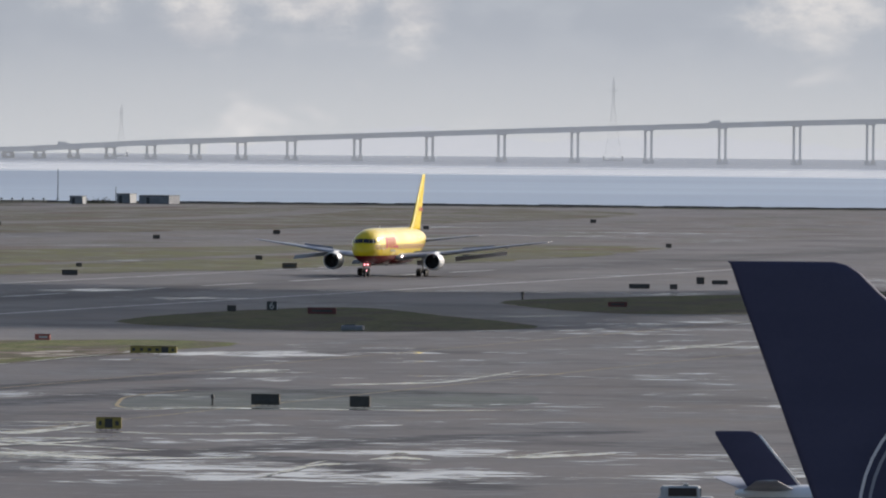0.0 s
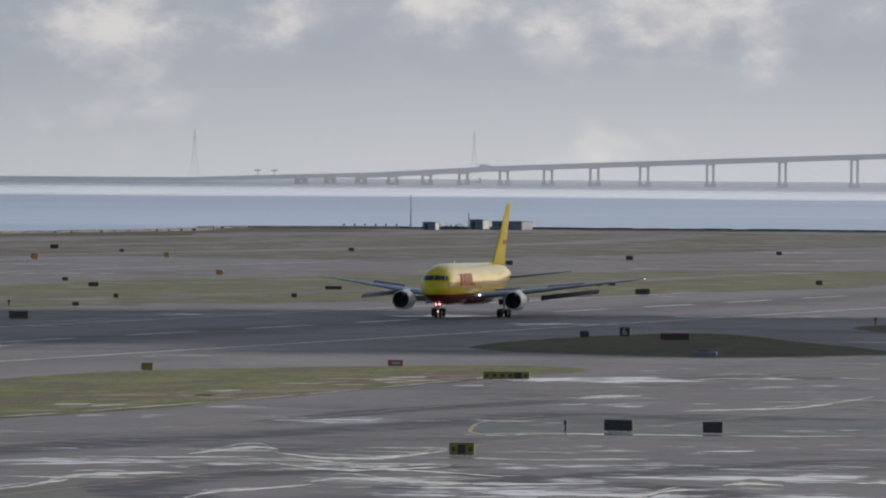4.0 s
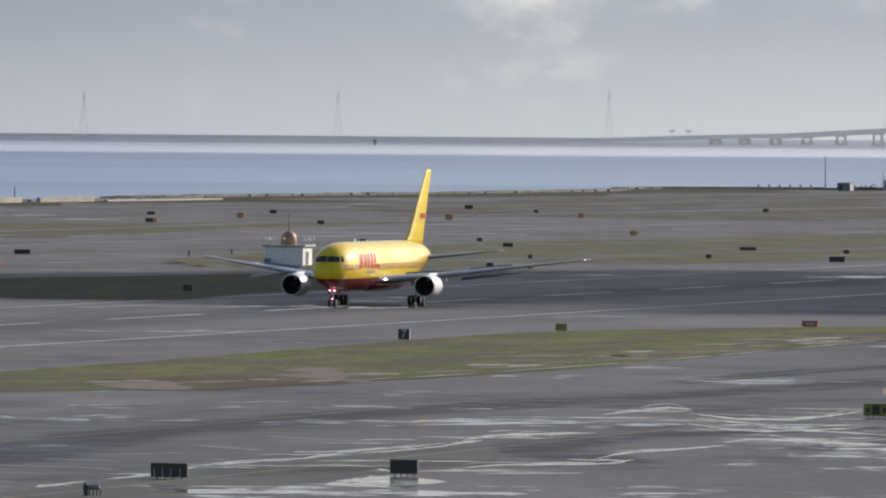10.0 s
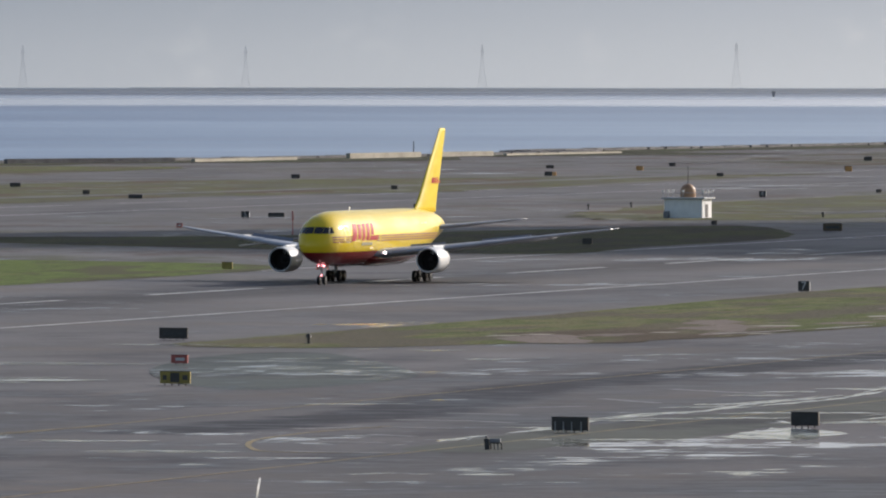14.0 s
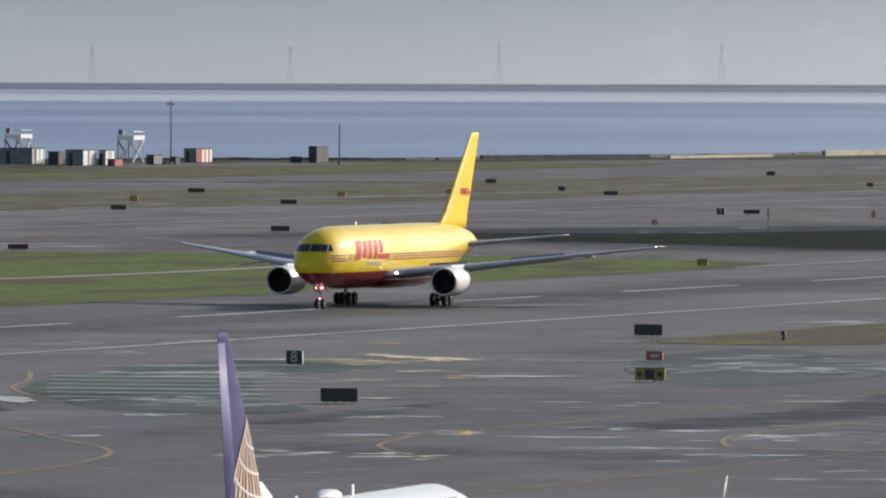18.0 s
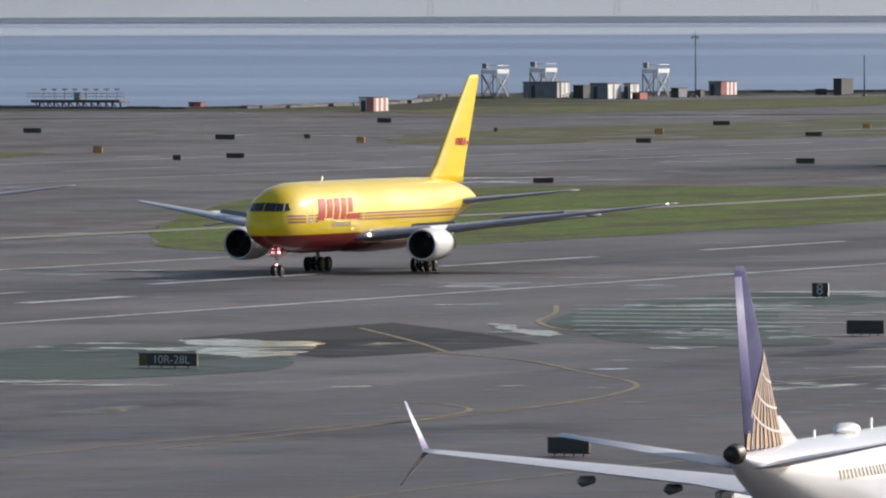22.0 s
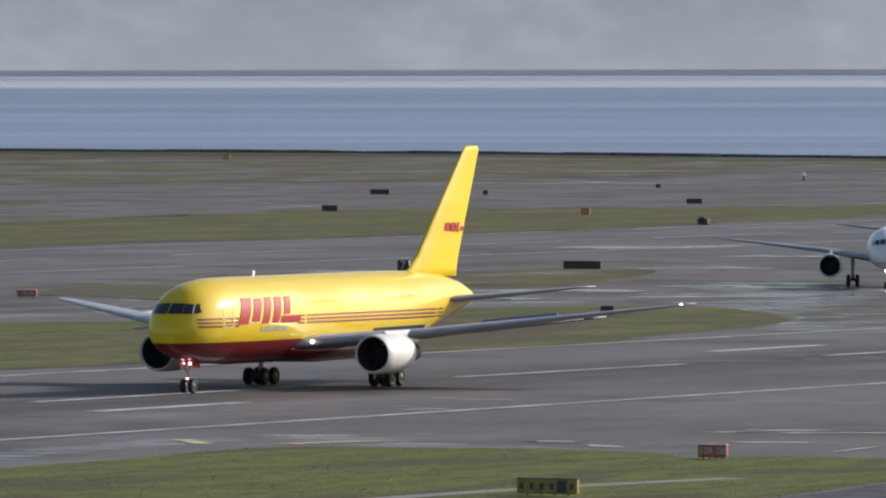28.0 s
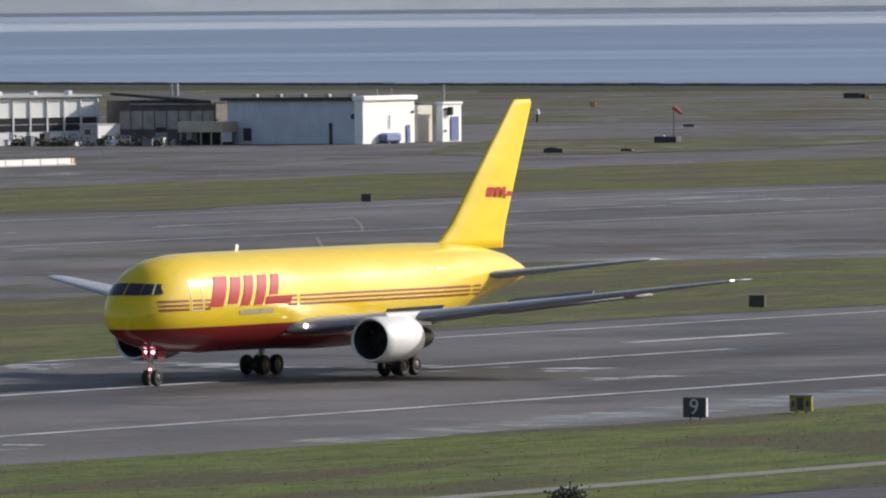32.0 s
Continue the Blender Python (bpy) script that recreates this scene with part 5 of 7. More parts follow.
def power_tower(az, top, mat, R=4760.0, base=-56.0):
    """A lattice tower: four legs, cross braces and three arms."""
    ob = thing("power_tower", Matrix.Identity(4), "lattice power tower standing in the bay, coloured faint for haze", "power tower", "power towers")
    k = R / 21000
    h = top - base
    a = radians(az)
    m = Matrix.Translation((R * math.sin(a), R * math.cos(a), EYE[2] + k * base)) @ Matrix.Rotation(-a, 4, "Z") @ Matrix.Diagonal((k, k, k, 1))
    bm = bmesh.new()
    half = lambda z: 1.6 + (h * 0.11 - 1.6) * max(0, 1 - z / (h * 0.72)) ** 1.2
    zs = [h * q for q in (0, 0.12, 0.24, 0.36, 0.48, 0.6, 0.72, 0.84, 0.94)]
    for z0, z1 in zip(zs, zs[1:]):
        for s in (-1, 1):
            for d in (-1, 1):
                add_tube(bm, (s * half(z0), d * half(z0), z0), (s * half(z1), d * half(z1), z1), 0.24, None, 4)
            add_tube(bm, (s * half(z0), 0, z0), (-s * half(z1), 0, z1), 0.14, None, 4)
    bmesh.ops.transform(bm, matrix=m, verts=bm.verts)
    part("mast", bm, mat, ob)
    bm = bmesh.new()
    add_tube(bm, (0, 0, h * 0.94), (0, 0, h), 0.5, 0.2, 4)
    bmesh.ops.transform(bm, matrix=m, verts=bm.verts)
    part("tip", bm, mat, ob)
    for q in (0.84,):
        bm = tube((-h * 0.05, 0, h * q), (h * 0.05, 0, h * q), 0.4, None, 4)
        bmesh.ops.transform(bm, matrix=m, verts=bm.verts)
        part("cross_arm", bm, mat, ob)
    if az > 77:
        bm = box((0, 0, 3), (h * 0.22, h * 0.2, 5), None, 0.3)
        for s in (-1, 1):
            add_box(bm, (s * h * 0.11, 0, 6), (3, 3, 12))
        bmesh.ops.transform(bm, matrix=m, verts=bm.verts)
        part("footing", bm, mat, ob)
    return ob


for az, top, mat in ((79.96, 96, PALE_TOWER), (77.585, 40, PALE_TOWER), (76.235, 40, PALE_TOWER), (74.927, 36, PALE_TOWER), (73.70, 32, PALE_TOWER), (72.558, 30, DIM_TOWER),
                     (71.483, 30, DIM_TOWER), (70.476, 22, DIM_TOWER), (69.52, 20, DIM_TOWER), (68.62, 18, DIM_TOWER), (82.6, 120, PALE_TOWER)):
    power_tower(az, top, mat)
channel = thing("channel_marker", Matrix.Identity(4), "small dark channel marker post in the bay", "marker")
part("post", tube(far_point(75.106, -62, 4500), far_point(75.106, -52, 4500), 0.5), GREY, channel)
part("board", box((0, 0, 0), (1.6, 0.2, 0.7), Matrix.Translation(far_point(75.106, -54, 4500)) @ Matrix.Rotation(-radians(75), 4, "Z")), GREY, channel)

# low hills behind the bridge, their haze made by an even glow
HILL = bpy.data.materials.new("hill_haze_glow")
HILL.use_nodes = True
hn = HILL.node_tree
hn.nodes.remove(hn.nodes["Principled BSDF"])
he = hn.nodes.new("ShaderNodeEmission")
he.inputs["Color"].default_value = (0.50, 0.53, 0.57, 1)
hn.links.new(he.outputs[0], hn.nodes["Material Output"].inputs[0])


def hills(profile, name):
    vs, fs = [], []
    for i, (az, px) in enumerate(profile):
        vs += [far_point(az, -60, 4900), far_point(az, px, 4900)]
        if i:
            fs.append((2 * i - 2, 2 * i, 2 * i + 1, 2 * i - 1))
    tagged(put(name, mesh(name, vs, fs, HILL)), "faint hills beyond the bay, glowing pale as haze", "hills", "", "structure")


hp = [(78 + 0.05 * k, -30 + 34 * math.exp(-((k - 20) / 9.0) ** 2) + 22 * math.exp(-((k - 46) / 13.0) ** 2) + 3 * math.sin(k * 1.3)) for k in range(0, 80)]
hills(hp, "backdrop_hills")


# ---- things by the sea wall ----
DEEPRED = worn("weathered_red_paint", (0.30, 0.06, 0.06), 0.6, 1.0, 0.25)
PALERED = worn("sun_faded_red_paint", (0.50, 0.20, 0.17), 0.6, 1.0, 0.2)


def container(x, y, lx, ly, h, mat, end, label, cat="shed", name="storage_container", stripes=None, ends=None):
    """A box shed with corrugated sides, a roof lip and a door; its long side faces -x, its end, paler where sunlit,
    faces -y.
    """
    ob = thing(name, pose(x, y, 0), label, cat)
    part("body", box((lx / 2, ly / 2, h / 2), (lx, ly, h), None, 0.05), mat, ob)
    part("roof", box((lx / 2, ly / 2, h + 0.08), (lx + 0.3, ly + 0.3, 0.16), None, 0.04), DARK, ob)
    n = max(3, int(lx / 1.2))
    for k in range(n):
        c = ends[k % len(ends)] if ends else stripes[k % len(stripes)] if stripes else end
        part("end_panel", box(((k + 0.5) * lx / n, -0.03, h / 2), (lx / n * 0.94, 0.06, h * 0.94)), c, ob)
    n = max(2, int(ly / 1.2))
    for k in range(n):
        part("side_panel", box((-0.03, (k + 0.5) * ly / n, h / 2), (0.06, ly / n * 0.94, h * 0.94)), (stripes or [mat])[k % len(stripes or [mat])], ob)
    part("door", box((-0.07, ly * 0.7, h * 0.42), (0.06, 0.9, h * 0.8)), DARK, ob)
    return ob


# grey sides and pale ends put shade and sun into the colours
container(2322, 880.6, 7.5, 7.6, 3.3, GREY, PALE, "grey site cabin by the sea wall, sunlit end painted pale", "shed", "storage_container", None, [PALE, DARK, WHITE, PALE, WHITE, PALE])
container(2312, 871, 4, 2.2, 2.7, DARK, DARK, "dark metal storage bin by the sea wall")
container(2300, 861, 7.8, 3.9, 3.2, GREY, WHITE, "grey shed by the sea wall, sunlit end painted white", "shed", "storage_container", None, [WHITE, WHITE, GREY, WHITE, WHITE, WHITE])
container(2308, 859, 5, 1.4, 3.1, PALE, PALE, "pale upright cabin by the sea wall", "shed", "storage_container", None, [WHITE, PALE, PALE, WHITE])
container(2300, 854, 4.5, 1.6, 1.3, RED, RED, "low red tarpaulined crate by the sea wall", "crate", "storage_crate")
container(2385, 867, 9.8, 2.8, 2.9, GREY, WHITE, "red and white striped equipment shelter", "shelter", "equipment_shelter", None, [DEEPRED, DEEPRED, DEEPRED, WHITE, PALERED, WHITE, PALERED, WHITE])
container(2400, 845, 7.5, 1.8, 3.4, DARK, DARK, "dark equipment hut by the sea wall", "hut", "equipment_hut")
container(2398, 848.6, 2.5, 1.6, 1.2, DARK, DARK, "low dark utility box", "box", "utility_box")
container(2342, 856, 2.5, 1.0, 1.5, DARK, DARK, "low dark utility box", "box", "utility_box")
container(2338, 859.4, 5.0, 1.6, 1.9, DARK, GREY, "small dark shed beside the lighting mast")
container(2059, 817.5, 7.4, 2.9, 2.6, WHITE, WHITE, "red and white chequered equipment shelter", "shelter", "equipment_shelter", [PALERED, WHITE])
container(2099, 869, 2, 2.5, 1.2, RED, RED, "small red utility box by the sea wall", "box", "utility_box")
container(3430, 740.5, 15, 9, 2.4, GREY, GREY, "low grey shed on the far shore")
container(3440, 754.5, 9, 4, 2.8, GREY, PALE, "pale round-topped tank shed on the far shore")
container(3400, 760, 5, 3.8, 2.2, GREY, PALE, "small pale hut on the far shore", "hut", "equipment_hut")
for a, b, s in ((2328, 868, 1.0), (2318, 875, 1.0), (2345, 860.5, 0.9), (2300, 888, 0.8), (3435, 763, 1.5), (2350, 886, 0.9)):
    bush = thing("shrub", pose(a, b, 0), "dark low shrub growing by the sea wall", "shrub", "shrubs")
    bm = bmesh.new()
    rb = random.Random(int(a))
    for k in range(140):
        p = Vector((rb.gauss(0, s), rb.gauss(0, s * 1.6), abs(rb.gauss(0.4, 0.5)) * s * 0.7))
        bmesh.ops.create_icosphere(bm, subdivisions=1, radius=rb.uniform(0.12, 0.28) * s * 0.6, matrix=Matrix.Translation(p))
    part("foliage", bm, worn("dark_shrub_leaf", (0.03, 0.04, 0.02), 0.9, 2, 0.4), bush)
    part("stem", tube((0, 0, -0.1), (0, 0, 0.6), 0.12), DARK, bush)


def frame_tower(x, y, h):
    """A white steel platform on crossed legs: -y side white for sunlight, the rest grey."""
    ob = thing("light_tower", pose(x, y, 0), "white steel platform tower on crossed legs", "tower", "platform towers")
    lx, ly = 6.5, 3.4
    for i in (0, 1):
        for j in (0, 1):
            part("leg", tube((i * lx, j * ly, 0), (i * lx, j * ly, h - 1.4), 0.14), GREY if j else WHITE, ob)
        part("cross_brace", add_tube(tube((0, i * ly, 0), (lx, i * ly, h - 1.6), 0.13), (lx, i * ly, 0), (0, i * ly, h - 1.6), 0.13), GREY if i else WHITE, ob)
        part("side_brace", add_tube(tube((i * lx, 0, 0), (i * lx, ly, h - 1.6), 0.09), (i * lx, ly, 0), (i * lx, 0, h - 1.6), 0.09), GREY, ob)
    part("platform", box((lx / 2, ly / 2, h - 1.1), (lx + 0.4, ly + 0.4, 0.9), None, 0.05), WHITE, ob)
    for k in range(5):
        part("rail_post", tube((lx * k / 4, -0.1, h - 0.7), (lx * k / 4, -0.1, h + 0.2), 0.05), STEEL, ob)
    part("handrail", add_tube(tube((0, -0.1, h + 0.2), (lx, -0.1, h + 0.2), 0.05), (0, -0.1, h + 0.2), (0, ly, h + 0.2), 0.05), STEEL, ob)
    part("lamp_box", box((0.3, ly * 0.8, h + 0.1), (1.2, 1.0, 1.1), None, 0.05), GREY, ob)


frame_tower(2340, 901, 6.5), frame_tower(2345, 892, 6.8), frame_tower(2365, 874, 6.5)


def mast(x, y, h, head, label):
    ob = thing("mast", pose(x, y, 0), label, "mast")
    part("pole", tube((0, 0, 0), (0, 0, h), 0.16, 0.10), DARK, ob)
    part("foot", box((0, 0, 0.2), (0.8, 0.8, 0.4), None, 0.05), GREY, ob)
    if head:
        part("lamp_bar", box((0, 0, h - 0.2), (0.3, 1.6, 0.25), None, 0.03), STEEL, ob)
        for s in (-1, 1):
            part("floodlight", box((-0.15, s * 0.65, h - 0.45), (0.35, 0.45, 0.4), None, 0.04), STEEL, ob)
        part("tip", tube((0, 0, h), (0, 0, h + 0.9), 0.05), DARK, ob)


mast(2340, 856.3, 13.0, True, "tall dark lighting mast with two floodlights")
mast(2372, 830, 8.6, False, "thin dark antenna mast by the hut")
mast(2690, 803.5, 3.8, False, "short thin mast beside the pale wall")
mast(3580, 808, 9.6, False, "thin dark mast on the far shore")
mast(3432, 757, 5.0, False, "thin dark mast beside the far sheds")
for k in range(6):
    p = thing("approach_lamp", pose(3424 + 0.8 * k, 793 - 3 * k, 0), "small approach lamp on a short post", "lamp", "approach lamps")
    part("post", tube((0, 0, -0.5), (0, 0, 1.1), 0.07), DARK, p)
    part("head", box((0, 0, 1.25), (0.4, 0.6, 0.4), None, 0.05), DARK, p)

# steel pier with lamps standing at the water's edge
jetty = thing("light_pier", pose(2099, 884.8, 0) @ Matrix.Diagonal((1, 0.84, 1.2, 1)), "dark steel pier with a row of T-shaped lamps", "pier")
part("deck", box((0, 11, 1.25), (5, 22, 0.45), None, 0.05), DARK, jetty)
for k in range(6):
    for a in (-2, 2):
        part("pile", tube((a, 2 + 3.6 * k, -2), (a, 2 + 3.6 * k, 1.1), 0.22), DARK, jetty)
for k in range(8):
    y = 1.8 + 2.6 * k
    part("lamp_post", tube((0, y, 1.4), (0, y, 3.1), 0.06), GREY, jetty)
    part("lamp_bar", box((0, y, 3.15), (0.3, 1.3, 0.16), None, 0.02), RED, jetty, "red-brown lamp crossbar")
for z in (2.0, 2.5):
    part("handrail", tube((-2.4, -1.0, z), (-2.4, 23, z), 0.05), PALE, jetty)
for k in range(14):
    part("rail_post", tube((-2.4, -1 + 24 * k / 13, 1.4), (-2.4, -1 + 24 * k / 13, 2.5), 0.05), PALE, jetty)
for k in range(12):
    part("truss_brace", tube((-2.2, 0.6 + 1.75 * k, 0.1), (-2.2, 1.9 + 1.75 * k, 1.1), 0.1), DARK, jetty)
part("lower_chord", box((-2.2, 11, 0.05), (0.25, 22, 0.3)), DARK, jetty)
part("winch_box", box((-1, 11, 2.1), (1.2, 1.6, 1.2), None, 0.05), GREY, jetty)

def low_wall(pts, w, h, mat, label):
    bm = bmesh.new()
    for p, q in zip(pts, pts[1:]):
        d = Vector((q[0] - p[0], q[1] - p[1], 0))
        n = max(1, int(d.length / 6))
        for k in range(n):
            c = Vector((*p, 0)) + d * ((k + 0.5) / n)
            add_box(bm, (0, 0, h / 2), (d.length / n * 0.995, w, h), Matrix.Translation(c) @ Matrix.Rotation(math.atan2(d.y, d.x), 4, "Z"), 0.03)
    tagged(part("low_wall", bm, mat, None, label), "", "wall", "", "structure")


low_wall([(2490, 838), (2540, 815)], 1.0, 1.1, ROCK, "low dark concrete wall by the bay")
low_wall([(2545, 812), (2610, 808)], 1.0, 0.7, SAND, "low strip of sunlit sand-coloured concrete by the bay")
low_wall([(2645, 806), (2692, 802.7)], 1.0, 1.3, SAND, "low sunlit pale concrete wall by the bay")
low_wall([(2703, 801.5), (2737, 798)], 1.0, 1.2, SAND, "low sunlit pale concrete wall by the bay")
low_wall([(2745, 797), (2830, 792)], 1.0, 0.5, SAND, "low sunlit pale concrete wall by the bay")
low_wall([(3395, 815), (3440, 780)], 1.0, 0.8, SAND, "low sunlit pale concrete wall by the bay")

# beacon station with a copper dome
vor = thing("beacon_station", pose(1656, 451, 0) @ Matrix.Scale(0.86, 4), "small white beacon hut with a copper dome and railed roof", "beacon hut")
part("wall_block", box((3, 3.4, 1.6), (6.0, 6.6, 3.2), None, 0.05), WHITE, vor)
part("roof_deck", box((3, 3.4, 3.35), (6.9, 7.6, 0.3), None, 0.06), PALE, vor)
vs, fs = revolve([(3.5, 1.3), (4.2, 1.33), (4.9, 1.25), (5.4, 0.95), (5.7, 0.5), (5.8, 0.02)], "z", 24)
skin_part("dome", ([(v[0] + 3, v[1] + 3.4, v[2]) for v in vs], fs), worn("copper_dome", (0.42, 0.24, 0.13), 0.5, 1, 0.3), vor, "orange-brown dome")
part("dome_mast", tube((3, 3.4, 5.7), (3, 3.4, 8.8), 0.07, 0.04), DARK, vor)
for k in range(8):
    a = k / 8 * 2 * math.pi
    c = (3 + 3.2 * math.copysign(min(1, abs(math.cos(a)) * 1.4), math.cos(a)), 3.4 + 3.5 * math.copysign(min(1, abs(math.sin(a)) * 1.4), math.sin(a)))
    part("rail_post", tube((*c, 3.5), (*c, 4.5), 0.06), PALE, vor)
    part("roof_lamp", box((*c, 4.6), (0.35, 0.35, 0.3), None, 0.05), WHITE, vor)
for s in (-0.1, 6.9):
    part("handrail", tube((-0.2, s, 4.3), (6.2, s, 4.3), 0.04), PALE, vor)
part("handrail", tube((-0.2, -0.1, 4.3), (-0.2, 6.9, 4.3), 0.04), PALE, vor)
part("door", box((2.6, 0.06, 1.25), (1.6, 0.1, 2.2), None, 0.02), DARK, vor)
part("door_frame", box((2.6, 0.08, 1.35), (2.0, 0.08, 2.5)), WHITE, vor)
part("cabinet", box((-0.5, 6.2, 0.6), (0.8, 0.9, 1.2), None, 0.04), GREY, vor)


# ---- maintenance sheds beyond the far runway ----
# blue-grey of the shed's shaded front, put into the cladding colour
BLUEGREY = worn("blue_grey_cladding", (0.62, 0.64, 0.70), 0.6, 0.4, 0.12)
BLUE = worn("blue_door_paint", (0.07, 0.12, 0.33), 0.5, 1, 0.2)
TAN = worn("tan_cladding", (0.58, 0.49, 0.36), 0.7, 0.5, 0.2)
PANE = material("dim_window_glass", (0.05, 0.05, 0.055), 0.15)

def far_off(x, y, turn=0.0):
    return pose(x * 1.022, y * 1.022, 0, 0, 0, turn)


shed = thing("maintenance_shed", far_off(1407, 839.5), "blue-grey clad maintenance shed with flat overhanging roof", "shed")
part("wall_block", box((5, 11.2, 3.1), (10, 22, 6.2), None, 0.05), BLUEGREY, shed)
part("roof", box((5, 11.2, 6.4), (11.6, 23.4, 0.5), None, 0.05), DARK, shed)
for k in range(12):
    part("cladding_rib", box((-0.012, 1.0 + 1.9 * k, 3.0), (0.03, 0.12, 6.0)), BLUEGREY, shed)
part("vent", tube((-0.12, 1.3, 3.9), (0.05, 1.3, 3.9), 0.4, None, 14), DARK, shed)
part("vent", tube((-0.12, 21.5, 2.2), (0.05, 21.5, 2.2), 0.25, None, 14), DARK, shed)
part("door", box((-0.08, 5.0, 1.5), (0.14, 0.5, 3.0)), DARK, shed)
part("side_hatch", box((-0.08, 18.8, 1.4), (0.14, 1.3, 1.8), None, 0.03), DARK, shed)
for k in range(5):
    part("roof_vent", box((2.5, 3 + 4 * k, 6.85), (0.8, 0.8, 0.5), None, 0.08), PALE, shed)

# whiter than WHITE, to brighten walls that stand in full sun
BRIGHT = worn("sunlit_white_paint", (0.92, 0.92, 0.89), 0.6, 0.8, 0.04)
annex = thing("white_annex", far_off(1408.2, 838.9), "sunlit white annex with flat parapet and blue door", "building")
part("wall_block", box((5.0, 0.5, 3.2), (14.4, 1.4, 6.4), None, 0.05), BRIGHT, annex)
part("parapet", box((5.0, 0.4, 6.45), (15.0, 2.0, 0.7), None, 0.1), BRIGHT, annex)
part("blue_door", box((10.2, -0.34, 1.3), (0.9, 0.08, 2.5)), BLUE, annex, "blue door")
for x in (3, 7):
    part("roof_pipe", tube((x, 0.5, 6.7), (x, 0.5, 7.8), 0.1), STEEL, annex)
part("conduit", tube((5.0, -0.35, 2.0), (5.0, -0.35, 4.0), 0.06), DARK, annex)
part("wall_lamp", box((11.5, -0.35, 4.4), (0.35, 0.2, 0.35), None, 0.03), DARK, annex)

tank = thing("blue_tank", far_off(1410.2, 837.4), "blue rounded tank lying beside the white annex", "tank")
part("shell", box((2.2, 0.7, 0.85), (4.4, 1.4, 1.3), None, 0.3), worn("pale_blue_tank", (0.14, 0.20, 0.40), 0.5, 1, 0.2), tank)
for x in (0.8, 3.6):
    part("saddle", box((x, 0.7, 0.15), (0.3, 1.3, 0.3)), GREY, tank)

CREAM = worn("cream_paint", (0.72, 0.68, 0.58), 0.6, 0.5, 0.1)
passage = thing("linking_wing", far_off(1423.5, 840.2), "sunlit off-white linking wing between two white buildings", "building")
part("wall_block", box((2, 1.5, 2.7), (4.2, 3, 5.4), None, 0.05), CREAM, passage)
part("roof", box((2, 1.5, 5.5), (4.6, 3.4, 0.25), None, 0.04), DARK, passage)

house = thing("switch_house", far_off(1425.2, 837.0), "sunlit white switch house with tall blue door", "building")
part("wall_block", box((2.4, 0.55, 2.7), (5.4, 1.0, 5.4), None, 0.05), BRIGHT, house)
part("parapet", box((2.4, 0.55, 5.5), (5.8, 1.4, 0.4), None, 0.12), BRIGHT, house)
part("blue_door", box((3.0, -0.05, 1.9), (2.2, 0.1, 3.4), None, 0.02), BLUE, house, "tall blue door")
part("stack", tube((1.8, 1.0, 3.5), (1.8, 1.0, 8.2), 0.16), STEEL, house)
part("duct", box((1.4, -0.3, 4.4), (0.7, 0.7, 1.2), None, 0.1), DARK, house)
for z in (1.6, 4.7):
    part("wall_lamp", box((0.4, -0.1, z), (0.3, 0.2, 0.3)), DARK, house)

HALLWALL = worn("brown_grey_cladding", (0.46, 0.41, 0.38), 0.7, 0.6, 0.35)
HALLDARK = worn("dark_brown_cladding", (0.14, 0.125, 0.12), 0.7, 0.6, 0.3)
hall = thing("dark_hall", far_off(1411, 865.5), "shaded dark grey hall with a sloping dark roof", "building")
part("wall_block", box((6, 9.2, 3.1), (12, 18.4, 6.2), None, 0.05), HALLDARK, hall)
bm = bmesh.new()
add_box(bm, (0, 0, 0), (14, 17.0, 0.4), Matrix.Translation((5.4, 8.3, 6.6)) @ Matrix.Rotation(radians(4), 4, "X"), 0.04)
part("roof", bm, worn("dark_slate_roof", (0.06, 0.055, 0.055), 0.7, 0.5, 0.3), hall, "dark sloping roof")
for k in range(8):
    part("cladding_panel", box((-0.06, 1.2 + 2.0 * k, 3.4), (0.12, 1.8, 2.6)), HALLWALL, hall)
for k in range(3):
    part("doorway", box((-0.08, 2.0 + 3.6 * k, 1.2), (0.16, 1.5, 2.3)), BLACK, hall)
part("gutter", tube((-0.7, 0, 5.7), (-0.7, 14, 5.7), 0.12), PALE, hall)
for k in range(2):
    part("roof_stack", tube((4, 9 + 0.9 * k, 6), (4, 9 + 0.9 * k, 8.6), 0.3 - 0.1 * k), STEEL if k else PALE, hall, "roof stack")

porch = thing("tan_lean_to", far_off(1402.5, 859.0), "tan corrugated lean-to shed on posts", "shed")
part("fascia", box((2, 4, 2.5), (4, 7.4, 1.5), None, 0.05), TAN, porch)
part("back_wall", box((3.2, 4, 0.9), (0.2, 7, 1.8)), DARK, porch)
for k in range(5):
    part("post", box((0.3, 0.6 + 1.7 * k, 0.9), (0.18, 0.18, 1.8)), TAN, porch)
part("white_board", box((1.5, 0.4, 1.1), (2.6, 0.1, 1.4)), WHITE, porch)
part("white_board", box((1.5, 6.2, 1.1), (2.6, 0.1, 1.4)), WHITE, porch)

works = thing("white_workshop", far_off(1409, 883.6, 167), "long white workshop with a ribbon of windows", "building")
part("wall_block", box((16, -5, 3.35), (32, 10, 6.7), None, 0.05), BRIGHT, works)
part("roof", box((16, -5, 6.95), (32.6, 10.8, 0.3), Matrix.Rotation(radians(-1.5), 4, "X"), 0.05), PALE, works)
for k in range(9):
    part("window", box((1.9 + 3.4 * k, 0.05, 3.0), (2.9, 0.12, 1.9)), PANE, works)
    part("window_frame", box((1.9 + 3.4 * k, 0.09, 3.0), (2.9, 0.06, 0.1)), PALE, works)
